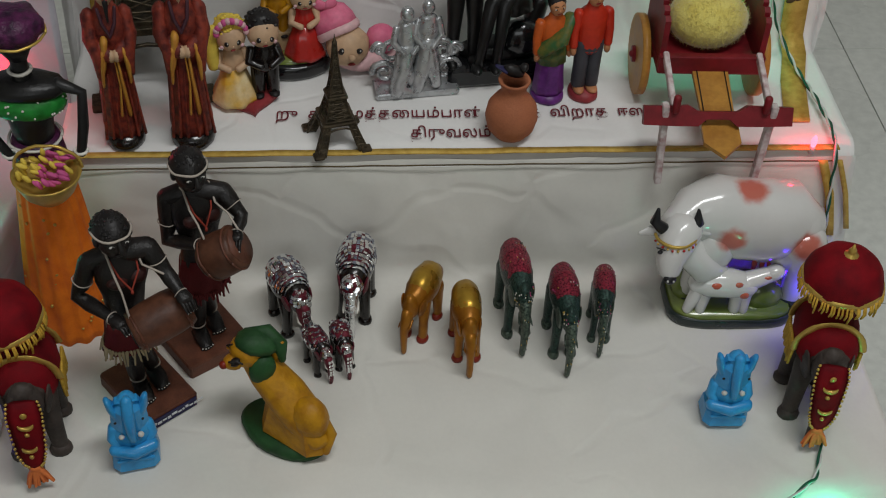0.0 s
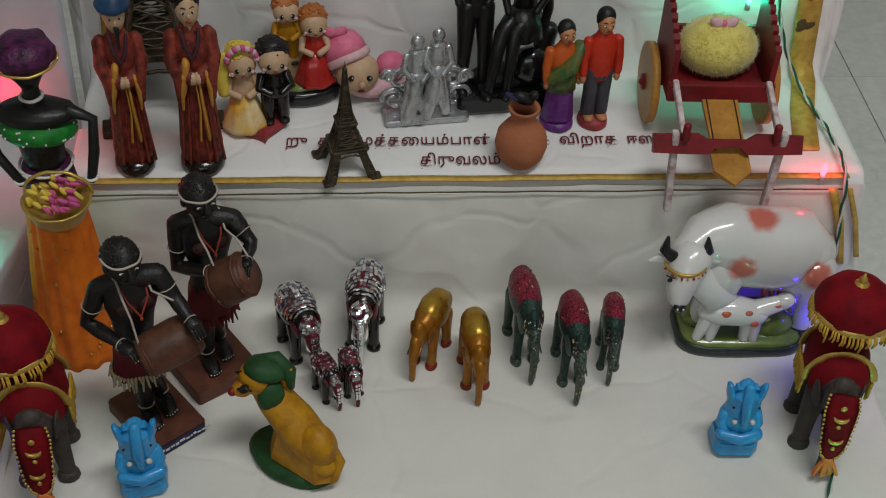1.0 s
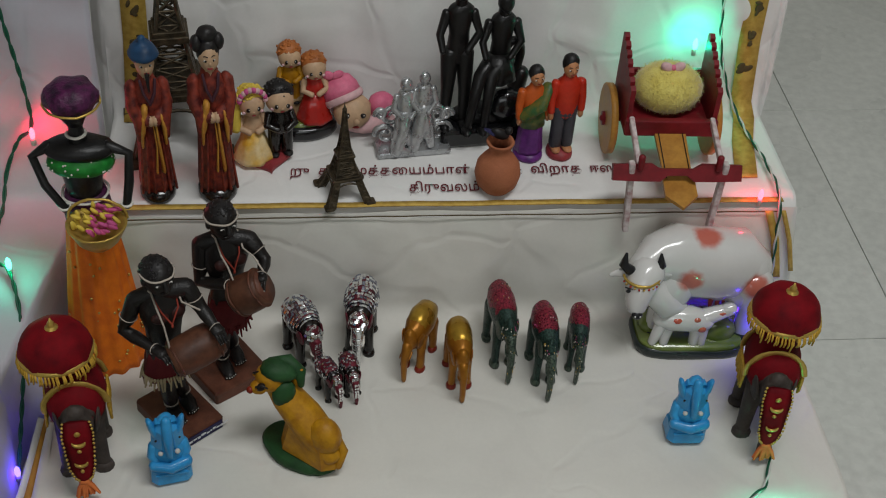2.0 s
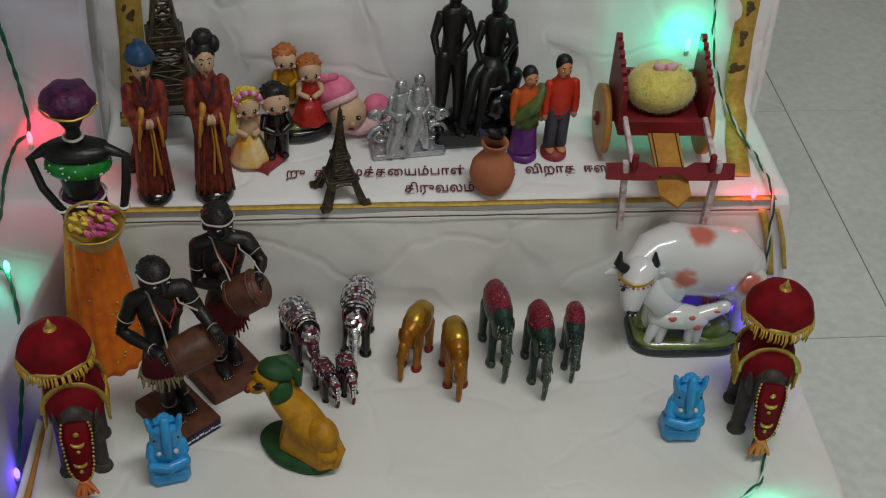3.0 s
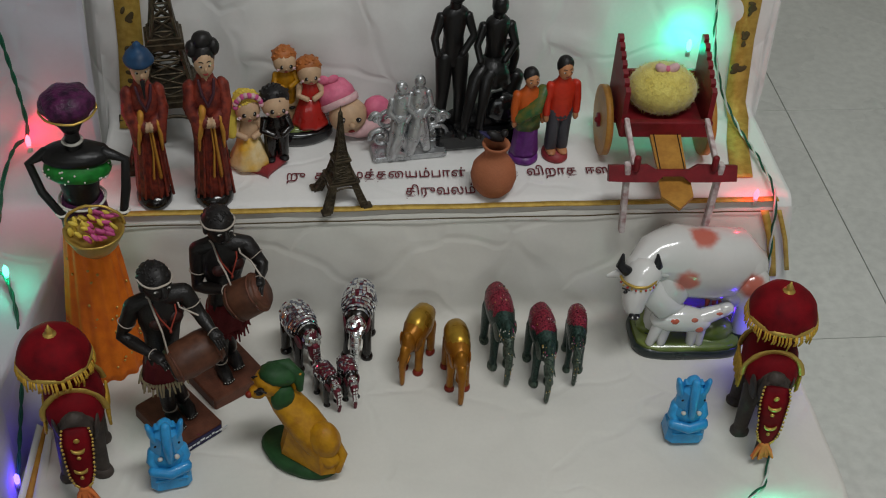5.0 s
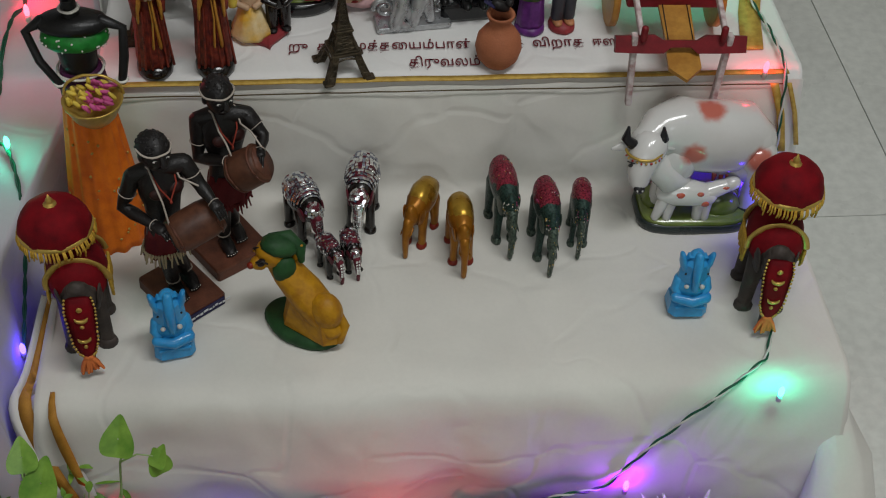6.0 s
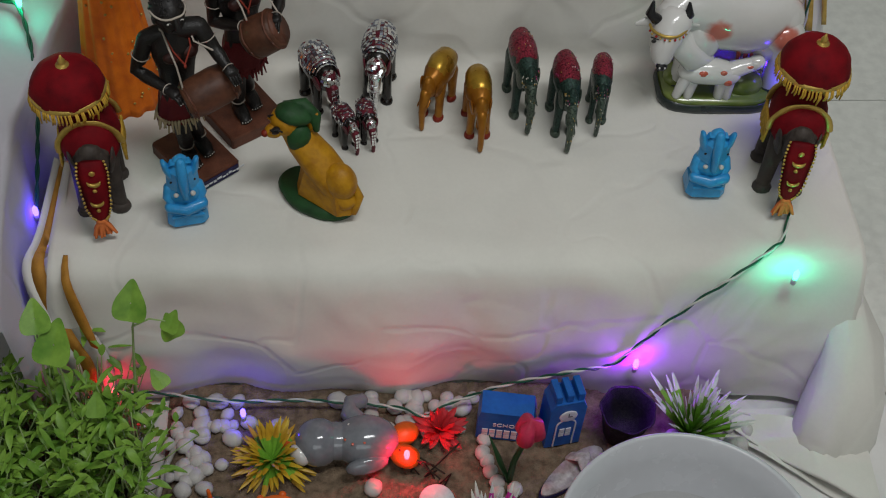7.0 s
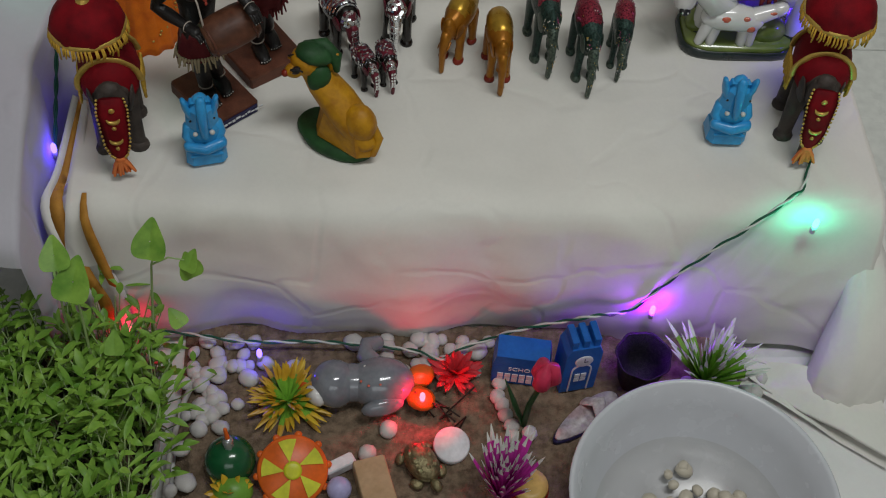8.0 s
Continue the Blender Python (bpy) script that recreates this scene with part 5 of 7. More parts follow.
# bride and groom on a heart plate
s = Shape()
heart = []
for i in range(40):
    a = math.tau * i / 40
    heart.append((0.0021 * 16 * math.sin(a) ** 3, 0.0019 * (13 * math.cos(a) - 5 * math.cos(2 * a) - 2 * math.cos(3 * a) - math.cos(4 * a))))
s.rings([[(x * k, y * k, z) for x, y in heart] for k, z in ((0.98, 0), (1, 0.003), (0.94, 0.007))], HEART_RED)


def chibi(s, x, y, z, H, body, bodice, hair, skin, flare, male=False):
    m = s.m
    s.m = m @ pose(x, y, z) @ Matrix.Diagonal((H, H, H, 1))
    if male:
        for sx in (-1, 1):
            s.tube([(sx * 0.07, 0, 0.4), (sx * 0.075, 0, 0.06)], [0.085, 0.07], body)
            s.ell((sx * 0.08, -0.03, 0.03), (0.06, 0.09, 0.035), HAIR)
    else:
        s.lathe((0, 0, 0), [(flare, 0), (flare * 0.98, 0.04), (flare * 0.7, 0.22), (0.12, 0.40)], body, seg=30, wave=0.06, waves=8, twist=0.2)
    s.tube([(0, 0, 0.38), (0, 0, 0.5), (0, 0, 0.6)], [0.12, 0.125, 0.09], bodice, squash=(1.1, 0.8), up=(0, 1, 0), seg=14)
    for sx in (-1, 1):
        s.tube([(sx * 0.13, 0, 0.58), (sx * 0.17, -0.06, 0.47), (sx * 0.05, -0.14, 0.44)], [0.05, 0.045, 0.04], bodice if male else skin)
    s.ell((0, -0.01, 0.78), (0.165, 0.155, 0.165), skin, seg=18)
    s.ell((0, 0.045, 0.835), (0.178, 0.160, 0.165), hair, seg=18)
    k = Random(int(H * 1e4))
    for i in range(26):
        a, b = k.uniform(0, math.tau), k.uniform(0.1, 1.5)
        s.ell((0.172 * math.cos(a) * math.cos(b), 0.045 + 0.155 * math.sin(a) * math.cos(b), 0.835 + 0.16 * math.sin(b)), (0.028, 0.028, 0.016), hair, seg=6)
    for sx in (-1, 1):
        s.ell((sx * 0.062, -0.148, 0.775), (0.026, 0.014, 0.032), EYE_DARK, seg=8)
        s.ell((sx * 0.055, -0.160, 0.785), (0.008, 0.006, 0.010), EYE_WHITE, seg=5)
        s.ell((sx * 0.105, -0.118, 0.725), (0.026, 0.016, 0.022), PALE_PINK, seg=6)
    s.ell((0, -0.163, 0.745), (0.014, 0.012, 0.012), skin, seg=6)
    s.ell((0, -0.152, 0.700), (0.028, 0.010, 0.009), LIP, seg=6)
    s.m = m


chibi(s, -0.015, 0.004, 0.006, 0.098, YELLOW_GOWN, FACE, YELLOW_PETAL, FACE, 0.25)
chibi(s, 0.018, 0.000, 0.006, 0.102, LACQUER, LACQUER, HAIR, FACE, 0.2, True)
k = Random(3)
for i in range(12):
    a = math.pi * i / 11
    s.ell((-0.015 + 0.015 * math.cos(a), -0.006, 0.092 + 0.014 * math.sin(a)), 0.0036, PINK if i % 2 else PALE_PINK, seg=7)
s.tube([(-0.031, 0.006, 0.09), (-0.036, 0.004, 0.07), (-0.035, -0.002, 0.052)], [0.007, 0.008, 0.006], YELLOW_PETAL)
put(s, "bridal_couple_figurine", -0.203, 0.748, H2 + 0.003, 12, "bridal couple figurine, yellow gown and black suit, on red heart plate", "figurine")

# two seated children
s = Shape()
s.lathe((0, 0, 0), [(0.038, 0), (0.040, 0.004), (0.040, 0.013), (0.036, 0.017)], BLACK_GLOSS, seg=30, squash=0.62)
s.ell((0, 0.002, 0.016), (0.034, 0.020, 0.008), GRASS_GLAZE)
s.box((-0.004, 0.010, 0.032), (0.052, 0.014, 0.032), PALE_WOOD, bevel=0.003)
chibi(s, 0.012, 0.000, 0.022, 0.090, RED_GLAZE, RED_GLAZE, AUBURN, FACE, 0.26)
chibi(s, -0.016, 0.010, 0.038, 0.086, YELLOW_CLAY, YELLOW_CLAY, AUBURN, FACE, 0.18, True)
put(s, "seated_children_figurine", -0.156, 0.806, H2 + 0.003, 10, "two ginger-haired children figurine in red and mustard on black base", "figurine")

# baby head with knitted cap
s = Shape()
s.ell((0.012, 0.004, 0.012), (0.036, 0.022, 0.013), PALE_PINK)
s.ell((0.030, 0.004, 0.034), (0.018, 0.016, 0.018), PINK_CAP)
s.ell((-0.008, -0.004, 0.034), (0.024, 0.022, 0.023), FACE, seg=20, rot=(0, -18, 0))
s.ell((-0.006, -0.027, 0.033), (0.004, 0.003, 0.004), FACE)
s.lathe((-0.015, 0.004, 0.044), [(0.0238, 0), (0.0252, 0.004), (0.0245, 0.009)], PALE_PINK, seg=28, rot=(-30, -24, 0), wave=0.02, waves=14)
s.lathe((-0.018, 0.008, 0.050), [(0.0238, 0), (0.0230, 0.010), (0.018, 0.021), (0.008, 0.028), (0.003, 0.030)], PINK_CAP, seg=24, rot=(-30, -24, 0))
for dx, rz in ((-0.006, 30), (0.004, -30)):
    s.ell((-0.030 + dx, 0.008, 0.080), (0.009, 0.004, 0.006), PINK_CAP, rot=(0, rz, 0))
for dx in (-0.017, 0.003):
    s.ell((dx, -0.0235, 0.039), (0.0036, 0.002, 0.0042), EYE_DARK, seg=8)
    s.ell((dx + 0.001, -0.0252, 0.0405), (0.001, 0.0008, 0.0012), EYE_WHITE, seg=5)
s.ell((-0.006, -0.0245, 0.0225), (0.0045, 0.002, 0.0018), LIP, seg=8)
put(s, "baby_figurine", -0.090, 0.805, H2 + 0.003, 6, "lying baby figurine with pink knitted cap", "figurine")

# silver couple with scrolls
s = Shape()
s.box((0, 0, 0.004), (0.092, 0.032, 0.008), SILVER, bevel=0.002)


def scroll(s, x, y, z, r, turns, sg, material, thick):
    pts = [(x + sg * r * (1 - 0.75 * t) * math.cos(math.tau * turns * t), y, z + r * (1 - 0.75 * t) * math.sin(math.tau * turns * t)) for t in (i / 26 for i in range(27))]
    s.tube(pts, [thick * (1 - 0.4 * i / 26) for i in range(27)], material, seg=8)


for x, z, r, sg in ((-0.034, 0.022, 0.014, -1), (0.034, 0.022, 0.014, 1), (-0.026, 0.048, 0.015, 1), (0.028, 0.046, 0.015, -1), (0.012, 0.034, 0.013, 1), (-0.008, 0.026, 0.012, -1), (-0.040, 0.052, 0.007, -1), (0.041, 0.046, 0.008, 1)):
    scroll(s, x, 0.006, z, r, 1.4, sg, SILVER, 0.0036)
for x, z0, H, lean in ((-0.012, 0.010, 0.098, -0.004), (0.010, 0.014, 0.102, 0.004)):
    s.tube([(x + 0.010, -0.010, z0), (x + lean, -0.006, z0 + H * 0.30), (x, -0.004, z0 + H * 0.52)], [0.006, 0.010, 0.0105], SILVER)
    s.tube([(x - 0.012, -0.012, z0 - 0.002), (x - 0.004, -0.008, z0 + H * 0.25), (x, -0.004, z0 + H * 0.5)], [0.008, 0.010, 0.0105], SILVER)
    s.tube([(x, -0.004, z0 + H * 0.5), (x, -0.004, z0 + H * 0.66), (x, -0.004, z0 + H * 0.78)], [0.0095, 0.011, 0.009], SILVER, squash=(1.1, 0.8), up=(0, 1, 0))
    s.tube([(x, -0.004, z0 + H * 0.78), (x, -0.005, z0 + H * 0.86)], 0.004, SILVER)
    s.ell((x, -0.005, z0 + H * 0.93), (0.0072, 0.0075, 0.0088), SILVER)
    for sx in (-1, 1):
        s.tube([(x + sx * 0.011, -0.004, z0 + H * 0.76), (x + sx * 0.015, -0.008, z0 + H * 0.60), (x + sx * 0.005, -0.015, z0 + H * 0.50)], [0.0042, 0.0038, 0.0032], SILVER, seg=8)
s.tube([(-0.014, -0.012, 0.030), (-0.018, -0.015, 0.014), (-0.006, -0.018, 0.009)], [0.006, 0.006, 0.003], SILVER)
put(s, "silver_couple_statue", -0.024, 0.765, H2 + 0.003, 6, "shiny silver statue of a couple with scrollwork", "statue")

# tall black couple
s = Shape()
s.box((0, 0, 0.012), (0.108, 0.050, 0.024), BLACK_GLOSS, bevel=0.004)
s.ell((0.030, -0.002, 0.046), (0.026, 0.018, 0.024), BLACK_GLOSS)
s.ell((0.005, 0.006, 0.03), (0.045, 0.02, 0.012), BLACK_RESIN)


def tall_figure(s, x, y, z, H, seated):
    hip = z + H * (0.50 if not seated else 0.30)
    for sx in (-1, 1):
        if seated:
            s.tube([(x + sx * 0.008, y, hip), (x - 0.022 + sx * 0.007, y - 0.026, hip - 0.004), (x - 0.030 + sx * 0.010, y - 0.026, 0.030)], [0.012, 0.0085, 0.005], BLACK_RESIN)
            s.ell((x - 0.032 + sx * 0.010, y - 0.030, 0.028), (0.006, 0.012, 0.005), BLACK_RESIN)
        else:
            s.tube([(x + sx * 0.009, y, hip), (x + sx * 0.011, y - 0.004, z + H * 0.26), (x + sx * 0.012, y, z)], [0.0115, 0.008, 0.0058], BLACK_RESIN)
            s.ell((x + sx * 0.013, y - 0.008, z + 0.003), (0.007, 0.014, 0.006), BLACK_RESIN)
    s.tube([(x, y, hip - 0.004), (x, y, hip + H * 0.14), (x, y - 0.002, hip + H * 0.29)], [0.0135, 0.0115, 0.0145], BLACK_RESIN, squash=(1.1, 0.75), up=(0, 1, 0))
    s.tube([(x, y, hip + H * 0.28), (x, y - 0.003, hip + H * 0.38)], [0.008, 0.007], BLACK_RESIN)
    s.ell((x, y - 0.006, hip + H * 0.43), (0.0105, 0.0115, 0.0135), BLACK_RESIN)
    for sx in (-1, 1):
        s.tube([(x + sx * 0.016, y, hip + H * 0.27), (x + sx * 0.024, y - 0.004, hip + H * 0.14), (x + sx * (0.022 if sx < 0 else 0.008), y - 0.018, hip + H * 0.07)], [0.0062, 0.0052, 0.0042], BLACK_RESIN)


tall_figure(s, -0.036, -0.004, 0.024, 0.205, False)
tall_figure(s, 0.018, 0.000, 0.052, 0.195, True)
s.lathe((0.014, -0.006, 0.092), [(0.024, 0), (0.021, 0.014), (0.013, 0.030)], BLACK_RESIN, seg=24, wave=0.05, waves=7)
s.tube([(0.036 + 0.010 * math.cos(a), 0.008, 0.112 + 0.020 * math.sin(a)) for a in (math.tau * i / 18 for i in range(19))], 0.006, BLACK_RESIN, seg=8)
s.tube([(0.040, 0.006, 0.05), (0.050, 0.008, 0.085)], [0.012, 0.01], BLACK_RESIN)
put(s, "black_couple_statue", 0.062, 0.795, H2 + 0.003, 6, "tall black resin statue of a standing and a seated figure", "statue")

# country couple
s = doll(0.132, PURPLE_SARI, ORANGE_BLOUSE, TAN_FACE, HAIR, 0.125, 0.155, arms="down", base=PURPLE_SARI, slim=0.92)
s.tube([(0.13, -0.02, 0.76), (0.02, -0.125, 0.64), (-0.12, -0.06, 0.50)], [0.06, 0.075, 0.06], GREEN_SARI, squash=(1, 0.5), seg=10)
s.lathe((0, 0, 0.36), [(0.135, 0), (0.135, 0.10), (0.12, 0.16)], GREEN_SARI, seg=30, wave=0.04, waves=7, squash=0.85)
put(s, "village_woman_doll", 0.119, 0.753, H2 + 0.003, 12, "painted doll in green and purple sari", "doll", "village couple")
s = doll(0.146, GREY_TROUSER, RED_SHIRT, TAN_FACE, HAIR, 0.125, 0.135, arms="down", trousers=True, base=HEART_RED, slim=0.86)
put(s, "village_man_doll", 0.159, 0.755, H2 + 0.003, 8, "painted doll in orange-red shirt and grey trousers", "doll", "village couple")

# clay pot with a small bird
pot = tagged(empty("clay_pot", 0.071, 0.685, H2 + 0.003), "round terracotta pot with a narrow neck", "pot")
s = Shape()
s.lathe((0, 0, 0), [(0.010, 0), (0.017, 0.002), (0.0245, 0.012), (0.0275, 0.025), (0.0255, 0.038), (0.019, 0.048), (0.0135, 0.054), (0.0128, 0.061), (0.0155, 0.067), (0.0168, 0.070), (0.0158, 0.072), (0.0118, 0.069), (0.0108, 0.058), (0.014, 0.05), (0.020, 0.035), (0.012, 0.01)], TERRACOTTA, seg=36)
s.done("body", pot)
s = Shape()
s.ell((0, 0, 0.008), (0.012, 0.006, 0.0065), HAIR, rot=(0, 20, 0))
s.ell((0.010, 0, 0.012), (0.005, 0.005, 0.005), HAIR)
s.tube([(-0.009, 0, 0.009), (-0.018, 0, 0.014)], [0.004, 0.002], NAVY, squash=(1.6, 0.5))
put(s, "bird_figurine", 0.070, 0.688, H2 + 0.0745, 0, "tiny dark bird perched on a clay pot", "figurine")


def tower(x, y, z, H, W, rz, label):
    """An iron lattice tower model: four legs, platforms, lattice and spire."""
    t = tagged(empty("tower_model", x, y, z, rz), label, "model tower", "tower models")
    prof = [(0.0, 1.0), (0.10, 0.80), (0.20, 0.62), (0.30, 0.48), (0.42, 0.34), (0.55, 0.22), (0.70, 0.13), (0.85, 0.07), (1.0, 0.03)]
    w = lambda h: W / 2 * float(np.interp(h, [p[0] for p in prof], [p[1] for p in prof]))
    for sx, sy in ((-1, -1), (1, -1), (1, 1), (-1, 1)):
        s = Shape()
        hs = [0, 0.06, 0.12, 0.18, 0.24]
        s.box((sx * w(0), sy * w(0), 0.012 * H), (W * 0.22, W * 0.22, 0.03 * H), BRONZE, bevel=0.001)
        rows = []
        for h in hs:
            c, q = w(h) * 0.9, W * (0.085 - 0.10 * h)
            rows.append([(sx * c - q, sy * c - q, h * H), (sx * c + q, sy * c - q, h * H), (sx * c + q, sy * c + q, h * H), (sx * c - q, sy * c + q, h * H)])
        for a, b in zip(rows[:-1], rows[1:]):
            for i in range(4):
                j = (i + 1) % 4
                r = W * 0.016
                s.tube([a[i], b[i]], r * 1.4, BRONZE, seg=5)
                s.tube([a[i], b[j]], r, BRONZE, seg=5)
                s.tube([a[j], b[i]], r, BRONZE, seg=5)
                s.tube([b[i], b[j]], r, BRONZE, seg=5)
        s.rings([[Vector(p) * 1.0 for p in row] for row in [[(c[0] * 0.995, c[1] * 0.995, c[2]) for c in row] for row in rows]] if H < 0.2 else rows[:2], BRONZE, smooth=False)
        s.done("leg", t)
    for h, e in ((0.24, 1.25), (0.46, 1.4)):
        s = Shape()
        s.box((0, 0, h * H), (2 * w(h) * e, 2 * w(h) * e, 0.028 * H), BRONZE, bevel=0.001)
        s.box((0, 0, (h + 0.022) * H), (2 * w(h) * e * 0.86, 2 * w(h) * e * 0.86, 0.02 * H), BRONZE, bevel=0.001)
        s.done("platform", t)
    s = Shape()
    for q in range(4):
        a = math.pi / 2 * q
        m = Matrix.Rotation(a, 4, "Z")
        s.m = m
        c = w(0.12) * 0.95
        s.tube([(c * math.cos(v), -w(0.15) * 1.02, 0.10 * H + c * 0.8 * math.sin(v)) for v in (math.pi * i / 10 for i in range(11))], W * 0.022, BRONZE, seg=6)
        s.m = Matrix.Identity(4)
    s.done("arch", t)
    s = Shape()
    hs = [0.24 + 0.76 * i / 14 for i in range(14)]
    for a, b in zip(hs[:-1], hs[1:]):
        A = [(x * w(a), y * w(a), a * H) for x, y in ((-1, -1), (1, -1), (1, 1), (-1, 1))]
        B = [(x * w(b), y * w(b), b * H) for x, y in ((-1, -1), (1, -1), (1, 1), (-1, 1))]
        for i in range(4):
            j = (i + 1) % 4
            r = W * 0.014
            s.tube([A[i], B[i]], r * 1.8, BRONZE, seg=5)
            s.tube([A[i], B[j]], r, BRONZE, seg=5)
            s.tube([A[j], B[i]], r, BRONZE, seg=5)
            s.tube([B[i], B[j]], r, BRONZE, seg=5)
    if H < 0.2:
        s.rings([[(x * w(h) * 0.93, y * w(h) * 0.93, h * H) for x, y in ((-1, -1), (1, -1), (1, 1), (-1, 1))] for h in hs], BRONZE, smooth=False)
    s.done("lattice", t)
    s = Shape()
    s.lathe((0, 0, 0.93 * H), [(W * 0.05, 0), (W * 0.05, 0.02 * H), (W * 0.03, 0.03 * H), (W * 0.012, 0.06 * H), (W * 0.006, 0.09 * H)], BRONZE, seg=10)
    s.done("spire", t)
    return t


tower(-0.111, 0.680, H2 + 0.003, 0.128, 0.050, 14, "small antique bronze lattice tower model on white cloth")
tower(-0.312, 0.800, H2 + 0.003, 0.32, 0.105, 8, "tall dark bronze lattice tower model behind robed statues")

# bullock cart toy
cart = tagged(empty("toy_cart", 0.281, 0.735, H2 + 0.003, -2), "maroon and ochre painted wooden toy cart, shafts propped forward", "toy cart")


def stepped(s, x, y0, y1, z0, z1):
    out = [(y0, z0), (y1, z0)]
    n = 7
    for i in range(n):
        a = y1 + (y0 - y1) * i / n
        b = y1 + (y0 - y1) * (i + 1) / n
        z = z1 - (z1 - z0) * 0.42 * (i / n)
        out += [(a, z), ((a + b) / 2, z + 0.003), (b, z)]
    s.prism(out, 0.006, CART_RED, Matrix.Translation((x, 0, 0)) @ Matrix.Rotation(math.pi / 2, 4, "Z"))


for x in (-0.052, 0.052):
    s = Shape()
    stepped(s, x, -0.022, 0.06, 0.066, 0.150)
    s.done("side_rail", cart)
s = Shape()
s.box((0, 0.018, 0.064), (0.112, 0.086, 0.008), CART_RED, bevel=0.001)
s.box((0, -0.024, 0.070), (0.112, 0.008, 0.022), CART_RED, bevel=0.0015)
s.box((0, 0.060, 0.082), (0.104, 0.005, 0.034), CART_RED, bevel=0.001)
s.done("bed", cart)
s = Shape()
s.tube([(-0.072, 0.03, 0.044), (0.072, 0.03, 0.044)], 0.004, CART_RED)
s.box((0, 0.03, 0.052), (0.09, 0.012, 0.018), CART_RED)
s.done("axle", cart)
for sx in (-1, 1):
    s = Shape()
    s.lathe((sx * 0.064, 0.03, 0.044), [(0.012, -0.005), (0.040, -0.004), (0.044, -0.004), (0.044, 0.004), (0.040, 0.004), (0.012, 0.005)], CART_OCHRE, seg=32, rot=(0, 90, 0))
    w = s.done("wheel", cart)
    s = Shape()
    s.lathe((sx * 0.064, 0.03, 0.044), [(0.009, -0.008), (0.009, 0.008), (0.004, 0.010)], CART_RED, seg=16, rot=(0, 90, 0))
    s.done("hub", w, "maroon wheel hub")
s = Shape()
s.prism([(-0.019, 0.0), (0.019, 0.0), (0.017, 0.062), (0.019, 0.072), (0.019, 0.10), (0.0, 0.118), (-0.019, 0.10), (-0.019, 0.072), (-0.017, 0.062)], 0.005, CART_OCHRE, Matrix.Translation((0, -0.022, 0.062)) @ Matrix.Rotation(math.radians(103), 4, "X"))
s.done("draught_pole", cart, "ochre arrow-ended draught pole")
for sx in (-1, 1):
    s = Shape()
    s.box((sx * 0.0145, -0.060, 0.0565), (0.0012, 0.072, 0.001), LACQUER, rot=(13, 0, 0), bevel=0.0002)
    s.done("painted_line", cart, "thin black painted line")
s = Shape()
s.prism([(-0.076, -0.010), (-0.045, -0.011), (-0.020, -0.011), (-0.012, -0.004), (0.012, -0.004), (0.020, -0.011), (0.045, -0.011), (0.076, -0.010), (0.076, 0.009), (0.030, 0.010), (0.020, 0.004), (-0.020, 0.004), (-0.030, 0.010), (-0.076, 0.009)], 0.009, CART_RED, Matrix.Translation((-0.004, -0.096, 0.058)) @ Matrix.Rotation(math.radians(-30), 4, "X"))
s.done("yoke", cart, "maroon carved yoke beam")
for sx in (-1, 1):
    s = Shape()
    s.box((sx * 0.053 - 0.003, -0.098, 0.022), (0.007, 0.010, 0.098), CART_WHITE, rot=(-3, sx * 3, 0), bevel=0.001)
    s.done("prop_leg", cart, "chipped white prop leg")
    s = Shape()
    s.box((sx * 0.049, -0.058, 0.072), (0.006, 0.074, 0.008), CART_WHITE, rot=(14, 0, 0), bevel=0.001)
    s.done("shaft", cart, "chipped white side shaft")
    s = Shape()
    s.tube([(sx * 0.046 - 0.003, -0.1, 0.066), (sx * 0.046 - 0.003, -0.1, 0.082)], 0.004, CART_RED)
    s.done("yoke_pin", cart)

# yellow wool ball in the cart
ball = tagged(empty("wool_bundle", 0.283, 0.760, H2 + 0.067), "fluffy pale yellow wool bundle with a pink bow, in the cart", "wool bundle")
s = Shape()
s.ell((0, 0, 0.031), (0.043, 0.036, 0.031), WOOL, seg=32)
k = Random(12)
for i in range(1500):
    a, b = k.uniform(0, math.tau), math.asin(k.uniform(-0.8, 1))
    n = Vector((math.cos(a) * math.cos(b), math.sin(a) * math.cos(b), math.sin(b)))
    p = Vector((n.x * 0.0425, n.y * 0.0355, 0.031 + n.z * 0.0305))
    t = n.cross(Vector((k.uniform(-1, 1), k.uniform(-1, 1), k.uniform(-1, 1)))).normalized()
    q = p + n * k.uniform(0.001, 0.0035) + t * k.uniform(0.004, 0.009)
    u = n.cross(t) * 0.0006
    s.faces([p - u, p + u, q], [(0, 1, 2)], WOOL)
s.done("wool", ball)
s = Shape()
for dx, rz in ((-0.007, 30), (0.007, -30)):
    s.ell((dx, -0.006, 0.063), (0.009, 0.005, 0.006), PALE_PINK, rot=(0, rz, 0))
s.ell((0, -0.007, 0.063), 0.004, PINK_CAP)
s.done("bow", ball, "pale pink fabric bow")

# ---- miniature garden on the floor ----
def blob_stone(r, seed, material):
    s = Shape()
    k = Random(seed)
    bm = bmesh.new()
    bmesh.ops.create_icosphere(bm, subdivisions=2, radius=1)
    sc = (k.uniform(0.85, 1.25), k.uniform(0.75, 1.0), k.uniform(0.6, 0.8))
    off = Vector((seed * 3.1, 0, 0))
    vs = [Vector(v.co) * (1 + 0.16 * noise.noise(v.co * 1.3 + off)) for v in bm.verts]
    fs = [tuple(v.index for v in f.verts) for f in bm.faces]
    bm.free()
    s.faces([Vector((v.x * sc[0] * r, v.y * sc[1] * r, v.z * sc[2] * r)) for v in vs], fs, material)
    return s


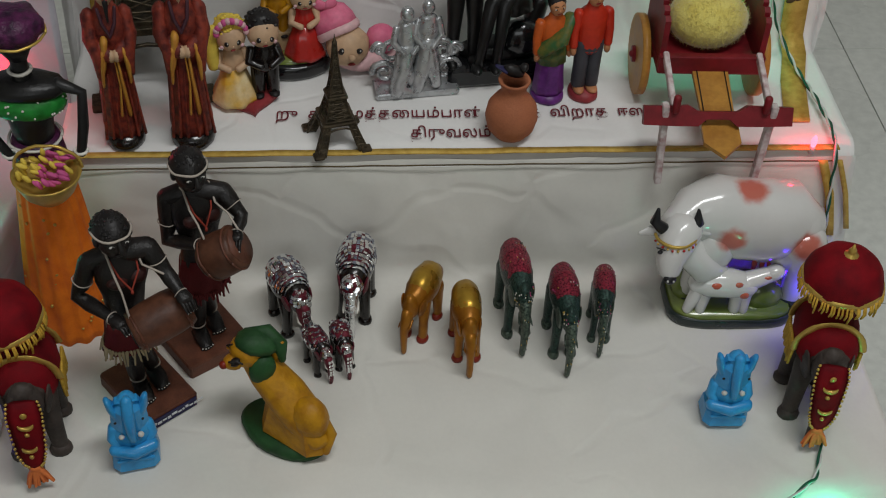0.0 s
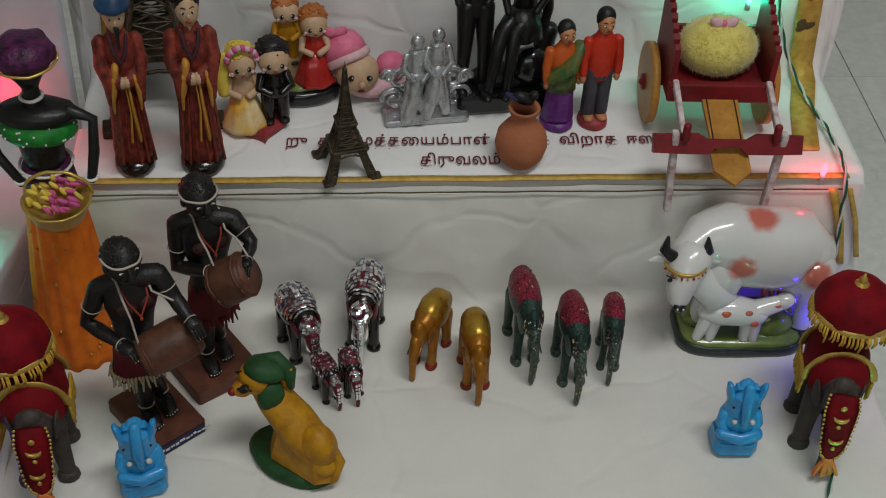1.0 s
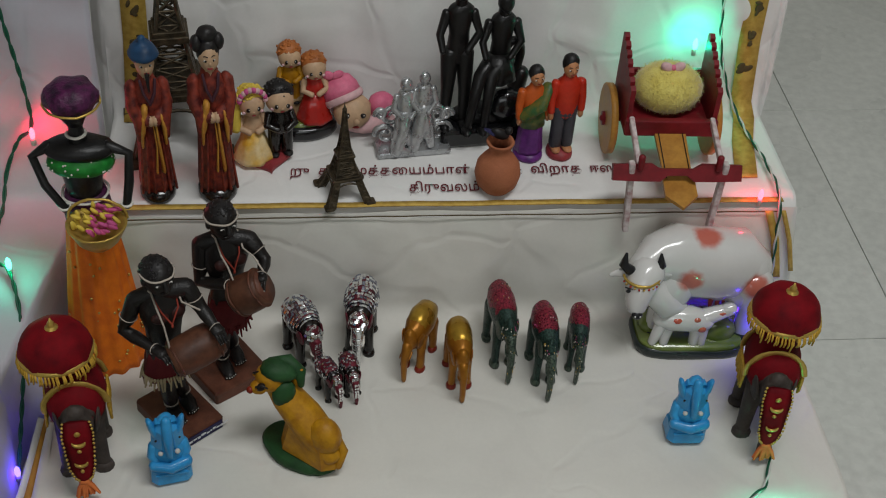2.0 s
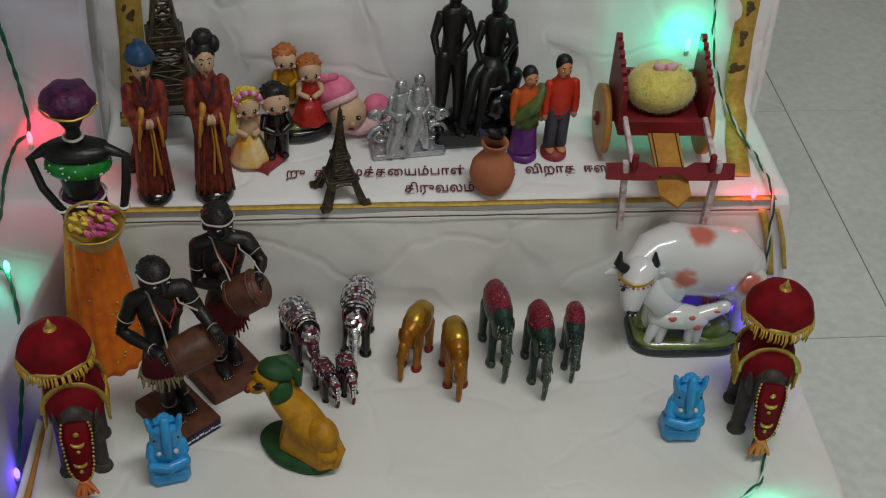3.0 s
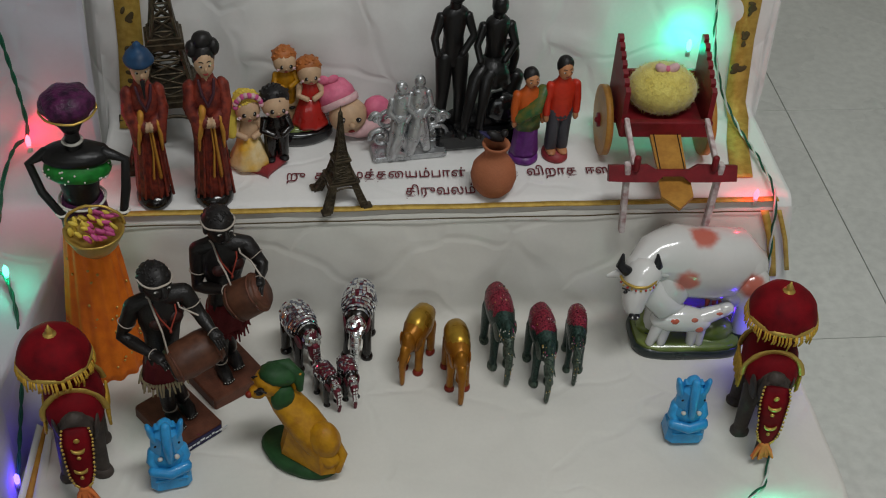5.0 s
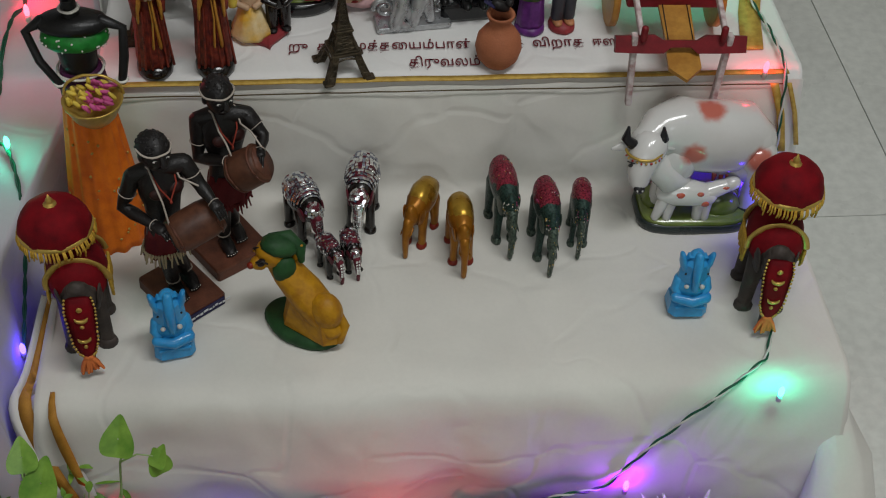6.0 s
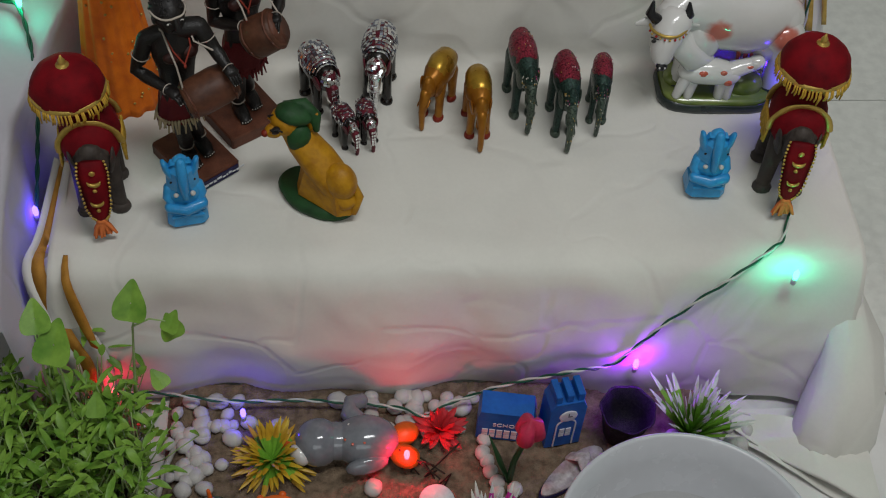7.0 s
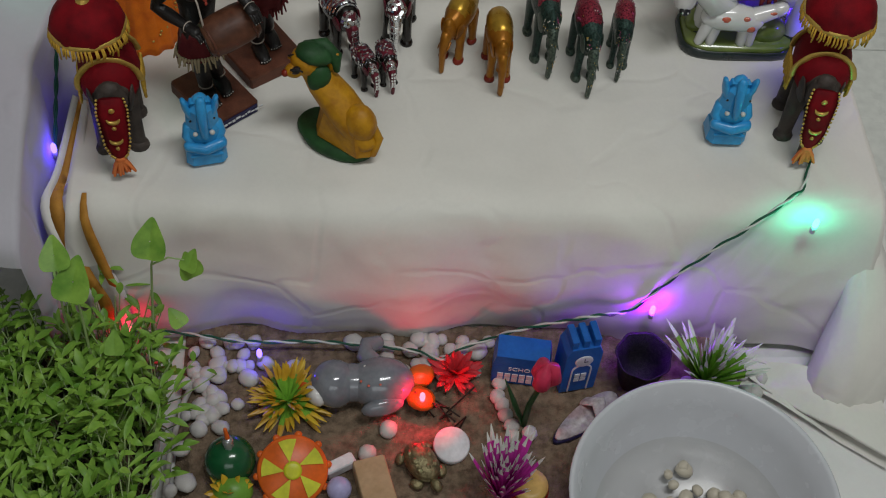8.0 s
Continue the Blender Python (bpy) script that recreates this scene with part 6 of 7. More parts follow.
s = Shape()
n = 170
rows = []
for j in range(n + 1):
    y = -0.24 + (0.315 + 0.24) * j / n
    row = []
    for i in range(n + 1):
        x = -0.345 + 0.66 * i / n
        z = 0.014 + 0.005 * noise.noise((x * 14, y * 14, 0)) + 0.0025 * noise.noise((x * 60, y * 60, 3)) + 0.0042 * noise.noise((x * 150, y * 150, 9))
        e = min(1, (0.345 + x) / 0.02, (0.315 - x) / 0.03)
        row.append((x, y, 0.003 + (z - 0.003) * max(0, e)))
    rows.append(row)
s.rings(rows, SAND, close=False, cap=False)
tagged(s.done("sand_bed"), "damp brown sand bed of a miniature garden", "sand", kind="stuff")
s = Shape()
s.tube([(-0.325, 0.255, 0.016), (-0.343, 0.20, 0.018), (-0.350, 0.14, 0.018), (-0.352, 0.05, 0.018), (-0.35, -0.2, 0.018)], 0.0035, TRAY_WHITE)
tagged(s.done("garden_rim"), "thin white rim edging the sand bed", "rim", kind="structure")
# sheet of white cloth spread under bowl and garden, with a folded corner
s = Shape()
rows = []
for j in range(31):
    row = []
    for i in range(41):
        x, y = 0.29 + 0.42 * i / 40, -0.45 + 0.72 * j / 30
        row.append((x, y, 0.005 + 0.003 * noise.noise((x * 8, y * 8, 2)) + 0.003))
    rows.append(row)
s.rings(rows, WHITE_CLOTH, close=False, cap=False)
tagged(s.done("floor_cloth"), "white cloth sheet spread on the floor", "cloth", kind="structure")
s = Shape()
rows = []
for j in range(49):
    v = j / 48
    fold = abs((v * 3) % 2 - 1)
    rows.append([(0.31 + 0.15 * u + 0.012 * v, 0.262 - 0.045 * u - 0.10 * fold * (0.3 + 0.7 * u), 0.011 + 0.012 * v + 0.004 * math.sin(u * 6 + v * 5) + 0.005 * noise.noise((u * 4, v * 4, 1)) + 0.004) for u in (i / 16 for i in range(17))])
s.rings(rows, COTTON, close=False, cap=False)
tagged(s.done("folded_cloth"), "rumpled folded edge of cream cloth on the floor", "cloth")

stones = [blob_stone(1.0, i + 1, PEBBLE).done("pebble_form").data for i in range(5)]
for o in [o for o in scene.objects if o.name.startswith("pebble_form")]:
    bpy.data.objects.remove(o)
k = Random(21)


def pebble(x, y, z, r, data=None, group="white pebbles"):
    o = new("pebble", data or k.choice(stones))
    o.matrix_world = pose(x, y, z, k.uniform(-20, 20), k.uniform(-20, 20), k.uniform(0, 360)) @ Matrix.Diagonal((r, r, r, 1))
    return tagged(o, "smooth white pebble lying on the sand", "pebble", group)


laid = []
for cx, cy, sx, sy, n in ((-0.290, 0.262, 0.030, 0.018, 22), (-0.312, 0.225, 0.016, 0.024, 16), (-0.318, 0.19, 0.010, 0.012, 5), (-0.060, 0.282, 0.045, 0.014, 26), (-0.040, 0.262, 0.026, 0.010, 8), (0.262, 0.222, 0.02, 0.008, 6), (0.300, 0.228, 0.016, 0.010, 6)):
    for i in range(n):
        r = k.uniform(0.0078, 0.0118)
        for _ in range(24):
            x, y = k.gauss(cx, sx * 0.8), min(k.gauss(cy, sy * 0.8), 0.292)
            if all(math.hypot(x - u, y - v) > 0.88 * (r + w) for u, v, w in laid):
                break
        laid.append((x, y, r))
        pebble(x, y, 0.0175 + k.uniform(0, 0.003), r)
for i in range(15):
    v = i / 14
    pebble(0.020 + 0.038 * v + k.uniform(-0.003, 0.003), 0.230 - 0.19 * v, 0.020, k.uniform(0.007, 0.0105))
for x, y, r in ((-0.108, 0.172, 0.012), (-0.132, 0.142, 0.012), (0.052, 0.165, 0.012), (-0.338, 0.150, 0.010), (-0.330, 0.110, 0.012), (-0.345, 0.10, 0.008), (0.018, 0.212, 0.011)):
    pebble(x, y, 0.021, r)

# white bowl with water and cream pebbles
bowl = tagged(empty("bowl", 0.212, 0.036, 0.019), "large white plastic bowl holding water and cream pebbles", "bowl")
bowl.scale = (1, 1, 0.88)
s = Shape()
s.lathe((0, 0, 0), [(0.080, 0), (0.092, 0.004), (0.110, 0.035), (0.127, 0.08), (0.137, 0.108), (0.1405, 0.110), (0.141, 0.113), (0.139, 0.115), (0.135, 0.112), (0.124, 0.08), (0.107, 0.036), (0.090, 0.008), (0.02, 0.006)], BOWL, seg=72)
s.done("shell", bowl)
s = Shape()
s.lathe((0.212, 0.036, 0.0), [(0.0005, 0.052), (0.06, 0.052), (0.106, 0.052)], WATER, seg=48, cap=False)
w = s.done("bowl_water")
tagged(w, "still shallow clear water in the bowl", "water")
w.visible_shadow = False
for i in range(64):
    a, r = k.uniform(0, math.tau), 0.074 * math.sqrt(k.random())
    o = pebble(0.212 + r * math.cos(a), 0.040 + r * math.sin(a), 0.034 + k.uniform(0, 0.008), k.uniform(0.0065, 0.0105), group="pebbles in the bowl")
    tagged(o, "smooth cream pebble lying in the bowl's water", "pebble")
cream = [blob_stone(1.0, i + 31, CREAM_PEBBLE).done("cream_form").data for i in range(4)]
for o in [o for o in scene.objects if o.name.startswith("cream_form")]:
    bpy.data.objects.remove(o)
for i, o in enumerate([o for o in scene.objects if o.get("group") == "pebbles in the bowl"]):
    o.data = cream[i % 4]


def spiky(name, x, y, z, n, L, spread, inner, outer, seed, label, width=0.0042, tip=0.55):
    """A tuft of pointed plastic blades: green hearts and coloured tips."""
    t = tagged(empty(name, x, y, z), label, "artificial plant")
    rnd = Random(seed)
    for i in range(n):
        a, e = rnd.uniform(0, math.tau), rnd.uniform(*spread)
        l = L * rnd.uniform(0.75, 1.1)
        d = Vector((math.cos(a) * math.cos(e), math.sin(a) * math.cos(e), math.sin(e)))
        side = d.cross(Vector((0, 0, 1))).normalized()
        up = side.cross(d).normalized()
        s = Shape()
        for m0, lo, hi, steps in ((inner, 0.0, tip, 4), (outer, tip, 1.0, 3)):
            rows = []
            for j in range(steps + 1):
                v = lo + (hi - lo) * j / steps
                w = width * (0.35 + 1.2 * v) * (1 - v ** 3) + 0.0003
                c = d * (l * v) + Vector((0, 0, -0.16 * l * v * v * math.cos(e)))
                rows.append([c - side * w, c + up * w * 0.35, c + side * w, c - up * 0.0004])
            s.rings(rows, m0, smooth=False)
        s.done("blade", t)
    return t


spiky("yellow_tuft", -0.222, 0.208, 0.024, 130, 0.053, (-0.1, 1.15), BLADE_GREEN, BLADE_YELLOW, 1, "artificial tuft with yellow-tipped green plastic blades on sand", 0.0031, 0.60)
spiky("white_tuft", 0.264, 0.230, 0.016, 80, 0.098, (0.85, 1.5), BLADE_GREEN, BLADE_WHITE, 2, "artificial tuft with white-tipped green plastic blades on sand", 0.0036, 0.72)
spiky("magenta_tuft", 0.012, 0.086, 0.014, 100, 0.108, (1.15, 1.53), BLADE_MAGENTA, BLADE_WHITE, 3, "artificial tuft of white-tipped magenta plastic blades on sand", 0.0040, 0.86)
spiky("red_flower", -0.030, 0.240, 0.026, 46, 0.036, (0.0, 1.3), RED_FLOWER, RED_FLOWER, 4, "red fabric flower with pale stamens lying on sand", 0.005)
spiky("pale_tuft", -0.280, 0.092, 0.03, 26, 0.03, (0.3, 1.3), MELON_PALE, BLADE_YELLOW, 6, "small pale yellow-green plastic tuft on sand", 0.005)

# school building and clock tower blocks
school = tagged(empty("toy_school", 0.047, 0.246, 0.016, -9), "blue painted wooden toy school block with white windows", "toy block")
s = Shape()
s.box((0, 0, 0.020), (0.066, 0.030, 0.040), BLUE_WOOD, bevel=0.001)
s.prism([(-0.033, 0.040), (0.033, 0.040), (0.030, 0.056), (-0.030, 0.056)], 0.030, BLUE_WOOD)
s.done("block", school)
for r in range(2):
    for c in range(6):
        s = Shape()
        s.box((-0.023 + c * 0.0084, -0.0157, 0.010 + r * 0.009), (0.0066, 0.0012, 0.0072), WHITE_PAINT, bevel=0.0002)
        s.done("window", school, "white painted window")
sign = writing("SCHOOL", 0.0, 0.0, 0.0, 0.0095, WHITE_PAINT, None, 90)
sign.parent = school
sign.matrix_local = pose(0.004, -0.0158, 0.030, 90)
clock = tagged(empty("toy_clock_tower", 0.109, 0.238, 0.016, 10), "blue painted wooden toy clock tower with white door", "toy block")
s = Shape()
s.prism([(-0.021, 0), (0.021, 0), (0.021, 0.078), (0.016, 0.090), (-0.016, 0.090), (-0.021, 0.078)], 0.030, BLUE_WOOD)
for x in (-0.013, 0, 0.013):
    s.box((x, 0, 0.096), (0.008, 0.026, 0.014), BLUE_WOOD, bevel=0.001)
s.done("block", clock)
s = Shape()
s.lathe((0, -0.0158, 0.066), [(0.0105, 0), (0.0105, 0.001), (0.009, 0.0014)], WHITE_PAINT, seg=28, rot=(90, 0, 0))
face = s.done("clock_face", clock, "round white clock face")
s = Shape()
s.box((0, -0.0176, 0.069), (0.0009, 0.0006, 0.007), NAVY, bevel=0.0001)
s.box((0.002, -0.0176, 0.066), (0.005, 0.0006, 0.0009), NAVY, bevel=0.0001)
s.done("clock_hands_bar", face)
s = Shape()
s.prism([(-0.012, 0.002)] + [(0.012 * math.cos(a), 0.046 + 0.012 * math.sin(a)) for a in (math.pi - math.pi * i / 10 for i in range(11))] + [(0.012, 0.002), (0.0105, 0.002)] + [(0.0105 * math.cos(a), 0.046 + 0.0105 * math.sin(a)) for a in (math.pi * i / 10 for i in range(11))] + [(-0.0105, 0.002)], 0.0014, WHITE_PAINT, Matrix.Translation((0, -0.0157, 0)))
s.done("door_arch", clock, "white painted arch")
for r in range(2):
    for c in range(2):
        s = Shape()
        s.box((-0.0038 + c * 0.0076, -0.0157, 0.026 + r * 0.0085), (0.0062, 0.0012, 0.007), WHITE_PAINT, bevel=0.0002)
        s.done("window", clock, "white painted window")

# black glitter pot
s = Shape()
s.lathe((0, 0, 0), [(0.017, 0), (0.021, 0.004), (0.025, 0.028), (0.030, 0.054), (0.0325, 0.057), (0.030, 0.055), (0.023, 0.028), (0.015, 0.008)], POT_BLACK, seg=40, wave=0.035, waves=7)
put(s, "black_pot", 0.184, 0.236, 0.014, 0, "small black glittering pot with wavy rim on sand", "pot")

# tulip
tul = tagged(empty("artificial_tulip", 0.046, 0.178, 0.014), "red artificial tulip with dark green stalk and leaf", "artificial flower")
s = Shape()
s.tube([(0, 0, 0), (0.002, 0, 0.05), (0.012, 0.002, 0.095)], [0.004, 0.0035, 0.003], STALK)
s.done("stalk", tul)
s = Shape()
s.tube([(0, 0, 0.004), (-0.014, 0.004, 0.045), (-0.028, 0.010, 0.088)], [0.004, 0.006, 0.0012], STALK, squash=(1.0, 0.3))
s.done("leaf", tul)
for q in range(3):
    s = Shape()
    a = math.tau * q / 3
    s.tube([(0.013, 0.002, 0.092), (0.013 + 0.009 * math.cos(a), 0.002 + 0.009 * math.sin(a), 0.104), (0.013 + 0.006 * math.cos(a), 0.002 + 0.006 * math.sin(a), 0.124), (0.013, 0.002, 0.131)], [0.006, 0.010, 0.008, 0.002], TULIP, seg=12)
    s.done("petal", tul)

# toy sandal
san = tagged(empty("toy_sandal", 0.118, 0.183, 0.016, 37), "small white toy sandal with navy sole on sand", "toy sandal")
for nm, z, h, m0, sc in (("sole", 0.004, 0.008, NAVY, 1.06), ("insole", 0.0095, 0.005, SANDAL, 1.0)):
    s = Shape()
    out = [(0.047 * math.cos(a) * sc, (0.0145 + 0.003 * math.cos(a)) * math.sin(a) * sc) for a in (math.tau * i / 30 for i in range(30))]
    s.rings([[(x, y, z - h / 2) for x, y in out], [(x, y, z + h / 2) for x, y in out]], m0)
    s.done(nm, san)
s = Shape()
s.tube([(0.012, -0.016, 0.01), (0.016, 0, 0.026), (0.012, 0.016, 0.01)], [0.005, 0.006, 0.005], SANDAL, squash=(1.6, 0.4))
s.done("strap", san)

# grey glazed toy penguin lying on its side
pen = tagged(empty("penguin_toy", -0.130, 0.216, 0.012), "shiny grey penguin toy with orange feet lying on its side", "toy")
pen.scale = (0.98, 1.12, 1.08)
s = Shape()
s.ell((-0.040, 0.004, 0.026), (0.028, 0.025, 0.026), GREY_GLAZE, seg=28)
s.ell((0.014, 0.005, 0.026), (0.040, 0.027, 0.026), GREY_GLAZE, seg=28)
s.tube([(-0.03, 0.005, 0.026), (-0.005, 0.005, 0.026)], [0.02, 0.02], GREY_GLAZE, seg=20)
for i in range(14):
    s.ell((Random(i).uniform(-0.015, 0.03), Random(i + 50).uniform(-0.012, 0.014), 0.0475), (0.0017, 0.0017, 0.0008), SPOT if i % 2 else PORCELAIN, seg=6)
s.done("body", pen)
s = Shape()
s.tube([(0.006, 0.024, 0.03), (-0.004, 0.034, 0.034), (-0.002, 0.044, 0.033), (0.012, 0.050, 0.030)], [0.012, 0.011, 0.010, 0.008], GREY_GLAZE, seg=14)
s.done("flipper", pen)
s = Shape()
s.ell((0.016, -0.022, 0.024), (0.026, 0.009, 0.012), GREY_GLAZE, rot=(0, 0, 12))
s.done("flipper", pen)
s = Shape()
s.ell((-0.062, -0.010, 0.026), (0.014, 0.008, 0.012), PORCELAIN, rot=(0, 0, -40))
s.ell((-0.071, -0.004, 0.03), (0.0035, 0.0035, 0.0035), HAIR)
s.done("eye", pen, "large white eye")
s = Shape()
s.ell((-0.076, 0.002, 0.022), (0.009, 0.006, 0.006), ORANGE_PLASTIC)
s.done("beak", pen, "orange beak")
for sy in (-1, 1):
    s = Shape()
    s.ell((0.060, 0.001 + sy * 0.013, 0.022), (0.018, 0.0135, 0.010), ORANGE_PLASTIC, rot=(0, 0, sy * 18))
    s.done("foot", pen, "orange foot")

# orange wheel toy
wheel = tagged(empty("spinner_toy", -0.214, 0.118, 0.030), "orange plastic spinner toy with lime sectors on sand", "toy")
tilt = pose(0, 0, 0, 28, 0, 10)
s = Shape()
s.m = tilt
s.lathe((0, 0, 0), [(0.036, 0), (0.0385, 0.003), (0.0385, 0.010), (0.0365, 0.012)], ORANGE_PLASTIC, seg=48)
for i in range(10):
    a = math.tau * i / 10
    s.lathe((0.039 * math.cos(a), 0.039 * math.sin(a), 0.002), [(0.0042, 0), (0.0042, 0.006), (0.003, 0.008)], ORANGE_PLASTIC, seg=10)
disc = s.done("disc", wheel)
for i in range(5):
    a0 = math.tau * i / 5 + 0.35
    s = Shape()
    s.m = tilt
    pts = [(0.009 * math.cos(a0 + 0.2), 0.009 * math.sin(a0 + 0.2))] + [(0.034 * math.cos(a0 + v), 0.034 * math.sin(a0 + v)) for v in (-0.30, -0.15, 0, 0.15, 0.30)]
    s.rings([[(x, y, z) for x, y in pts] for z in (0.0115, 0.0138)], LIME_PLASTIC, smooth=False)
    s.done("sector", disc, "lime yellow sector")
s = Shape()
s.m = tilt
s.lathe((0, 0, 0.0115), [(0.010, 0), (0.010, 0.003), (0.007, 0.004)], LIME_PLASTIC, seg=24)
s.done("hub", wheel, "lime yellow hub")

s = Shape()
s.ell((0, 0, 0.026), (0.028, 0.028, 0.027), MELON, seg=26)
s.tube([(0, 0.004, 0.052), (0, 0.006, 0.060)], 0.006, SILVER)
s.tube([(0, 0.006, 0.060), (-0.002, 0.010, 0.078)], [0.003, 0.002], ORANGE_PLASTIC)
put(s, "green_ornament", -0.281, 0.126, 0.014, 0, "shiny dark green bauble ornament on sand", "ornament")
s = Shape()
s.ell((0, 0, 0.018), (0.022, 0.020, 0.018), MELON_PALE, seg=22)
put(s, "green_ball", -0.277, 0.094, 0.014, 0, "pale green ball on sand", "ball")
for nm, x, y, rz, sz, m0, lab in (("white_block", -0.163, 0.126, 28, (0.036, 0.014, 0.016), WHITE_PAINT, "small white wooden block on sand"), ("wooden_block", -0.124, 0.098, 14, (0.036, 0.060, 0.026), PALE_WOOD, "pale varnished wooden block on sand")):
    s = Shape()
    s.box((0, 0, sz[2] / 2), sz, m0, bevel=0.0018)
    put(s, nm, x, y, 0.015, rz, lab, "block")
s = Shape()
s.ell((0, 0, 0.014), 0.014, LILAC)
put(s, "lilac_ball", -0.163, 0.096, 0.014, 0, "small pale lilac ball on sand", "ball")
# brass tortoise
s = Shape()
s.ell((0, 0, 0.012), (0.017, 0.026, 0.015), BRASS, seg=18, half=1)
s.ell((0, 0, 0.012), (0.018, 0.027, 0.005), BRASS, seg=18)
for i in range(9):
    s.ell((0.009 * ((i % 3) - 1), 0.012 * ((i // 3) - 1), 0.025 - 0.002 * abs((i % 3) - 1) - 0.002 * abs(i // 3 - 1)), (0.004, 0.005, 0.003), BRASS, seg=6)
s.ell((0, -0.032, 0.012), (0.006, 0.009, 0.006), BRASS)
for sx in (-1, 1):
    for sy in (-1, 1):
        s.ell((sx * 0.016, sy * 0.018, 0.006), (0.006, 0.008, 0.005), BRASS, rot=(0, 0, sx * sy * 40))
put(s, "brass_tortoise", -0.072, 0.128, 0.014, 28, "old brass tortoise figurine on sand", "figurine")
s = Shape()
s.lathe((0, 0, 0), [(0.020, 0), (0.0205, 0.003), (0.0205, 0.012), (0.019, 0.014)], WHITE_PAINT, seg=32, rot=(14, 0, 0))
put(s, "white_disc", -0.038, 0.150, 0.018, 0, "small round white disc lying on sand", "disc")
twigs = tagged(empty("twig_bundle", -0.048, 0.188, 0.014), "thin dark dry twigs lying on sand", "twigs")
for i in range(9):
    r9 = Random(i + 70)
    x0, y0 = r9.uniform(-0.03, 0.02), r9.uniform(-0.02, 0.03)
    s = Shape()
    s.tube([(x0, y0, 0.002), (x0 + r9.uniform(-0.02, 0.02), y0 + r9.uniform(-0.02, 0.02), r9.uniform(0.01, 0.03)), (x0 + r9.uniform(-0.035, 0.035), y0 + r9.uniform(-0.03, 0.03), r9.uniform(0.004, 0.04))], 0.0011, TWIG, seg=5)
    s.done("twig", twigs)
s = Shape()
s.ell((0, 0, 0.014), (0.0225, 0.0225, 0.013), RED_GLAZE, seg=22)
s.lathe((0, -0.002, 0.026), [(0.0205, 0), (0.0195, 0.004), (0.012, 0.0052), (0.003, 0.005)], APPLE, seg=26)
put(s, "apple_ornament", 0.044, 0.092, 0.014, 0, "cut apple ornament with yellow flesh and red skin", "ornament")

# tray of seedlings
tray = tagged(empty("seedling_tray", -0.475, 0.075, 0.0), "white plastic tray filled with sprouting green seedlings", "planter")
s = Shape()
out = [(0.118 * math.copysign(abs(math.cos(a)) ** 0.5, math.cos(a)), 0.20 * math.copysign(abs(math.sin(a)) ** 0.5, math.sin(a))) for a in (math.tau * i / 48 for i in range(48))]
s.rings([[(x * q, y * q, z) for x, y in out] for q, z in ((0.90, 0), (0.94, 0.02), (1.0, 0.062), (1.03, 0.064), (1.03, 0.067), (0.98, 0.066), (0.95, 0.045))], TRAY_WHITE)
s.done("trough", tray)
s = Shape()
s.rings([[(x * q, y * q, 0.046 + 0.004 * noise.noise((x * 30, y * 30, q))) for x, y in out] for q in (0.97, 0.6, 0.2)], SAND)
s.done("soil", tray)
LEAVES = Shape()
k = Random(33)


def leaf(s, p, d, L, W, m0, droop=0.3):
    d = Vector(d).normalized()
    side = d.cross(Vector((0, 0, 1)))
    side = side.normalized() if side.length > 0.05 else Vector((1, 0, 0))
    up = side.cross(d).normalized()
    rows = []
    for j in range(6):
        v = j / 5
        w = W * (math.sin(math.pi * min(1, v * 0.92 + 0.06)) ** 0.8)
        c = Vector(p) + d * (L * v) - Vector((0, 0, droop * L * v * v))
        rows.append([c - side * w + up * w * 0.3, c, c + side * w + up * w * 0.3])
    s.rings(rows, m0, close=False, cap=False)


for i in range(1900):
    a, r = k.uniform(0, math.tau), math.sqrt(k.random())
    bx, by = 0.004 + 0.114 * r * math.copysign(abs(math.cos(a)) ** 0.6, math.cos(a)), 0.19 * r * math.copysign(abs(math.sin(a)) ** 0.6, math.sin(a))
    h = k.uniform(0.035, 0.110)
    lean = Vector((k.gauss(0.004, 0.024), k.gauss(0, 0.026), h))
    p0 = Vector((bx, by, 0.046))
    top = p0 + lean
    LEAVES.tube([p0, p0 + lean * 0.5 + Vector((k.gauss(0, 0.004), k.gauss(0, 0.004), 0)), top], [0.0010, 0.0009, 0.0007], STEM, seg=4, round_ends=False)
    for q in range(k.choice((1, 2, 2))):
        b = k.uniform(0, math.tau)
        leaf(LEAVES, top - Vector((0, 0, k.uniform(0, 0.012) * q)), (math.cos(b), math.sin(b), k.uniform(0.1, 1.8)), k.uniform(0.014, 0.034), k.uniform(0.0020, 0.0046), LEAF, k.uniform(0.1, 0.6))
o = LEAVES.done("seedling_growth", tray, "dense pale green seedlings")
tagged(o, kind="stuff")
# taller vine shoots with heart leaves
vine = tagged(empty("vine_shoot", -0.36, 0.235, 0.05), "pale vine shoot with broad heart-shaped green leaves", "plant")


def heart_leaf(x, y, z, size, rz, tilt_x, name="leaf"):
    s = Shape()
    s.m = pose(x, y, z, tilt_x, 0, rz)
    pts = []
    for i in range(28):
        a = math.tau * i / 28
        pts.append((size * 0.80 * math.sin(a) * (1 - 0.38 * math.cos(a)), size * (1.05 * math.cos(a) + 0.10 * math.cos(2 * a) + 0.05 * math.cos(4 * a))))
    top = [(px, py, 0.12 * abs(px) + 0.0005) for px, py in pts]
    mid = [(px * 0.4, py * 0.4, 0.05 * abs(px) + 0.0005) for px, py in pts]
    core = [(px * 0.03, py * 0.03, 0.0004) for px, py in pts]
    s.rings([top, mid, core], LEAF, cap=False)
    return s.done(name, None)


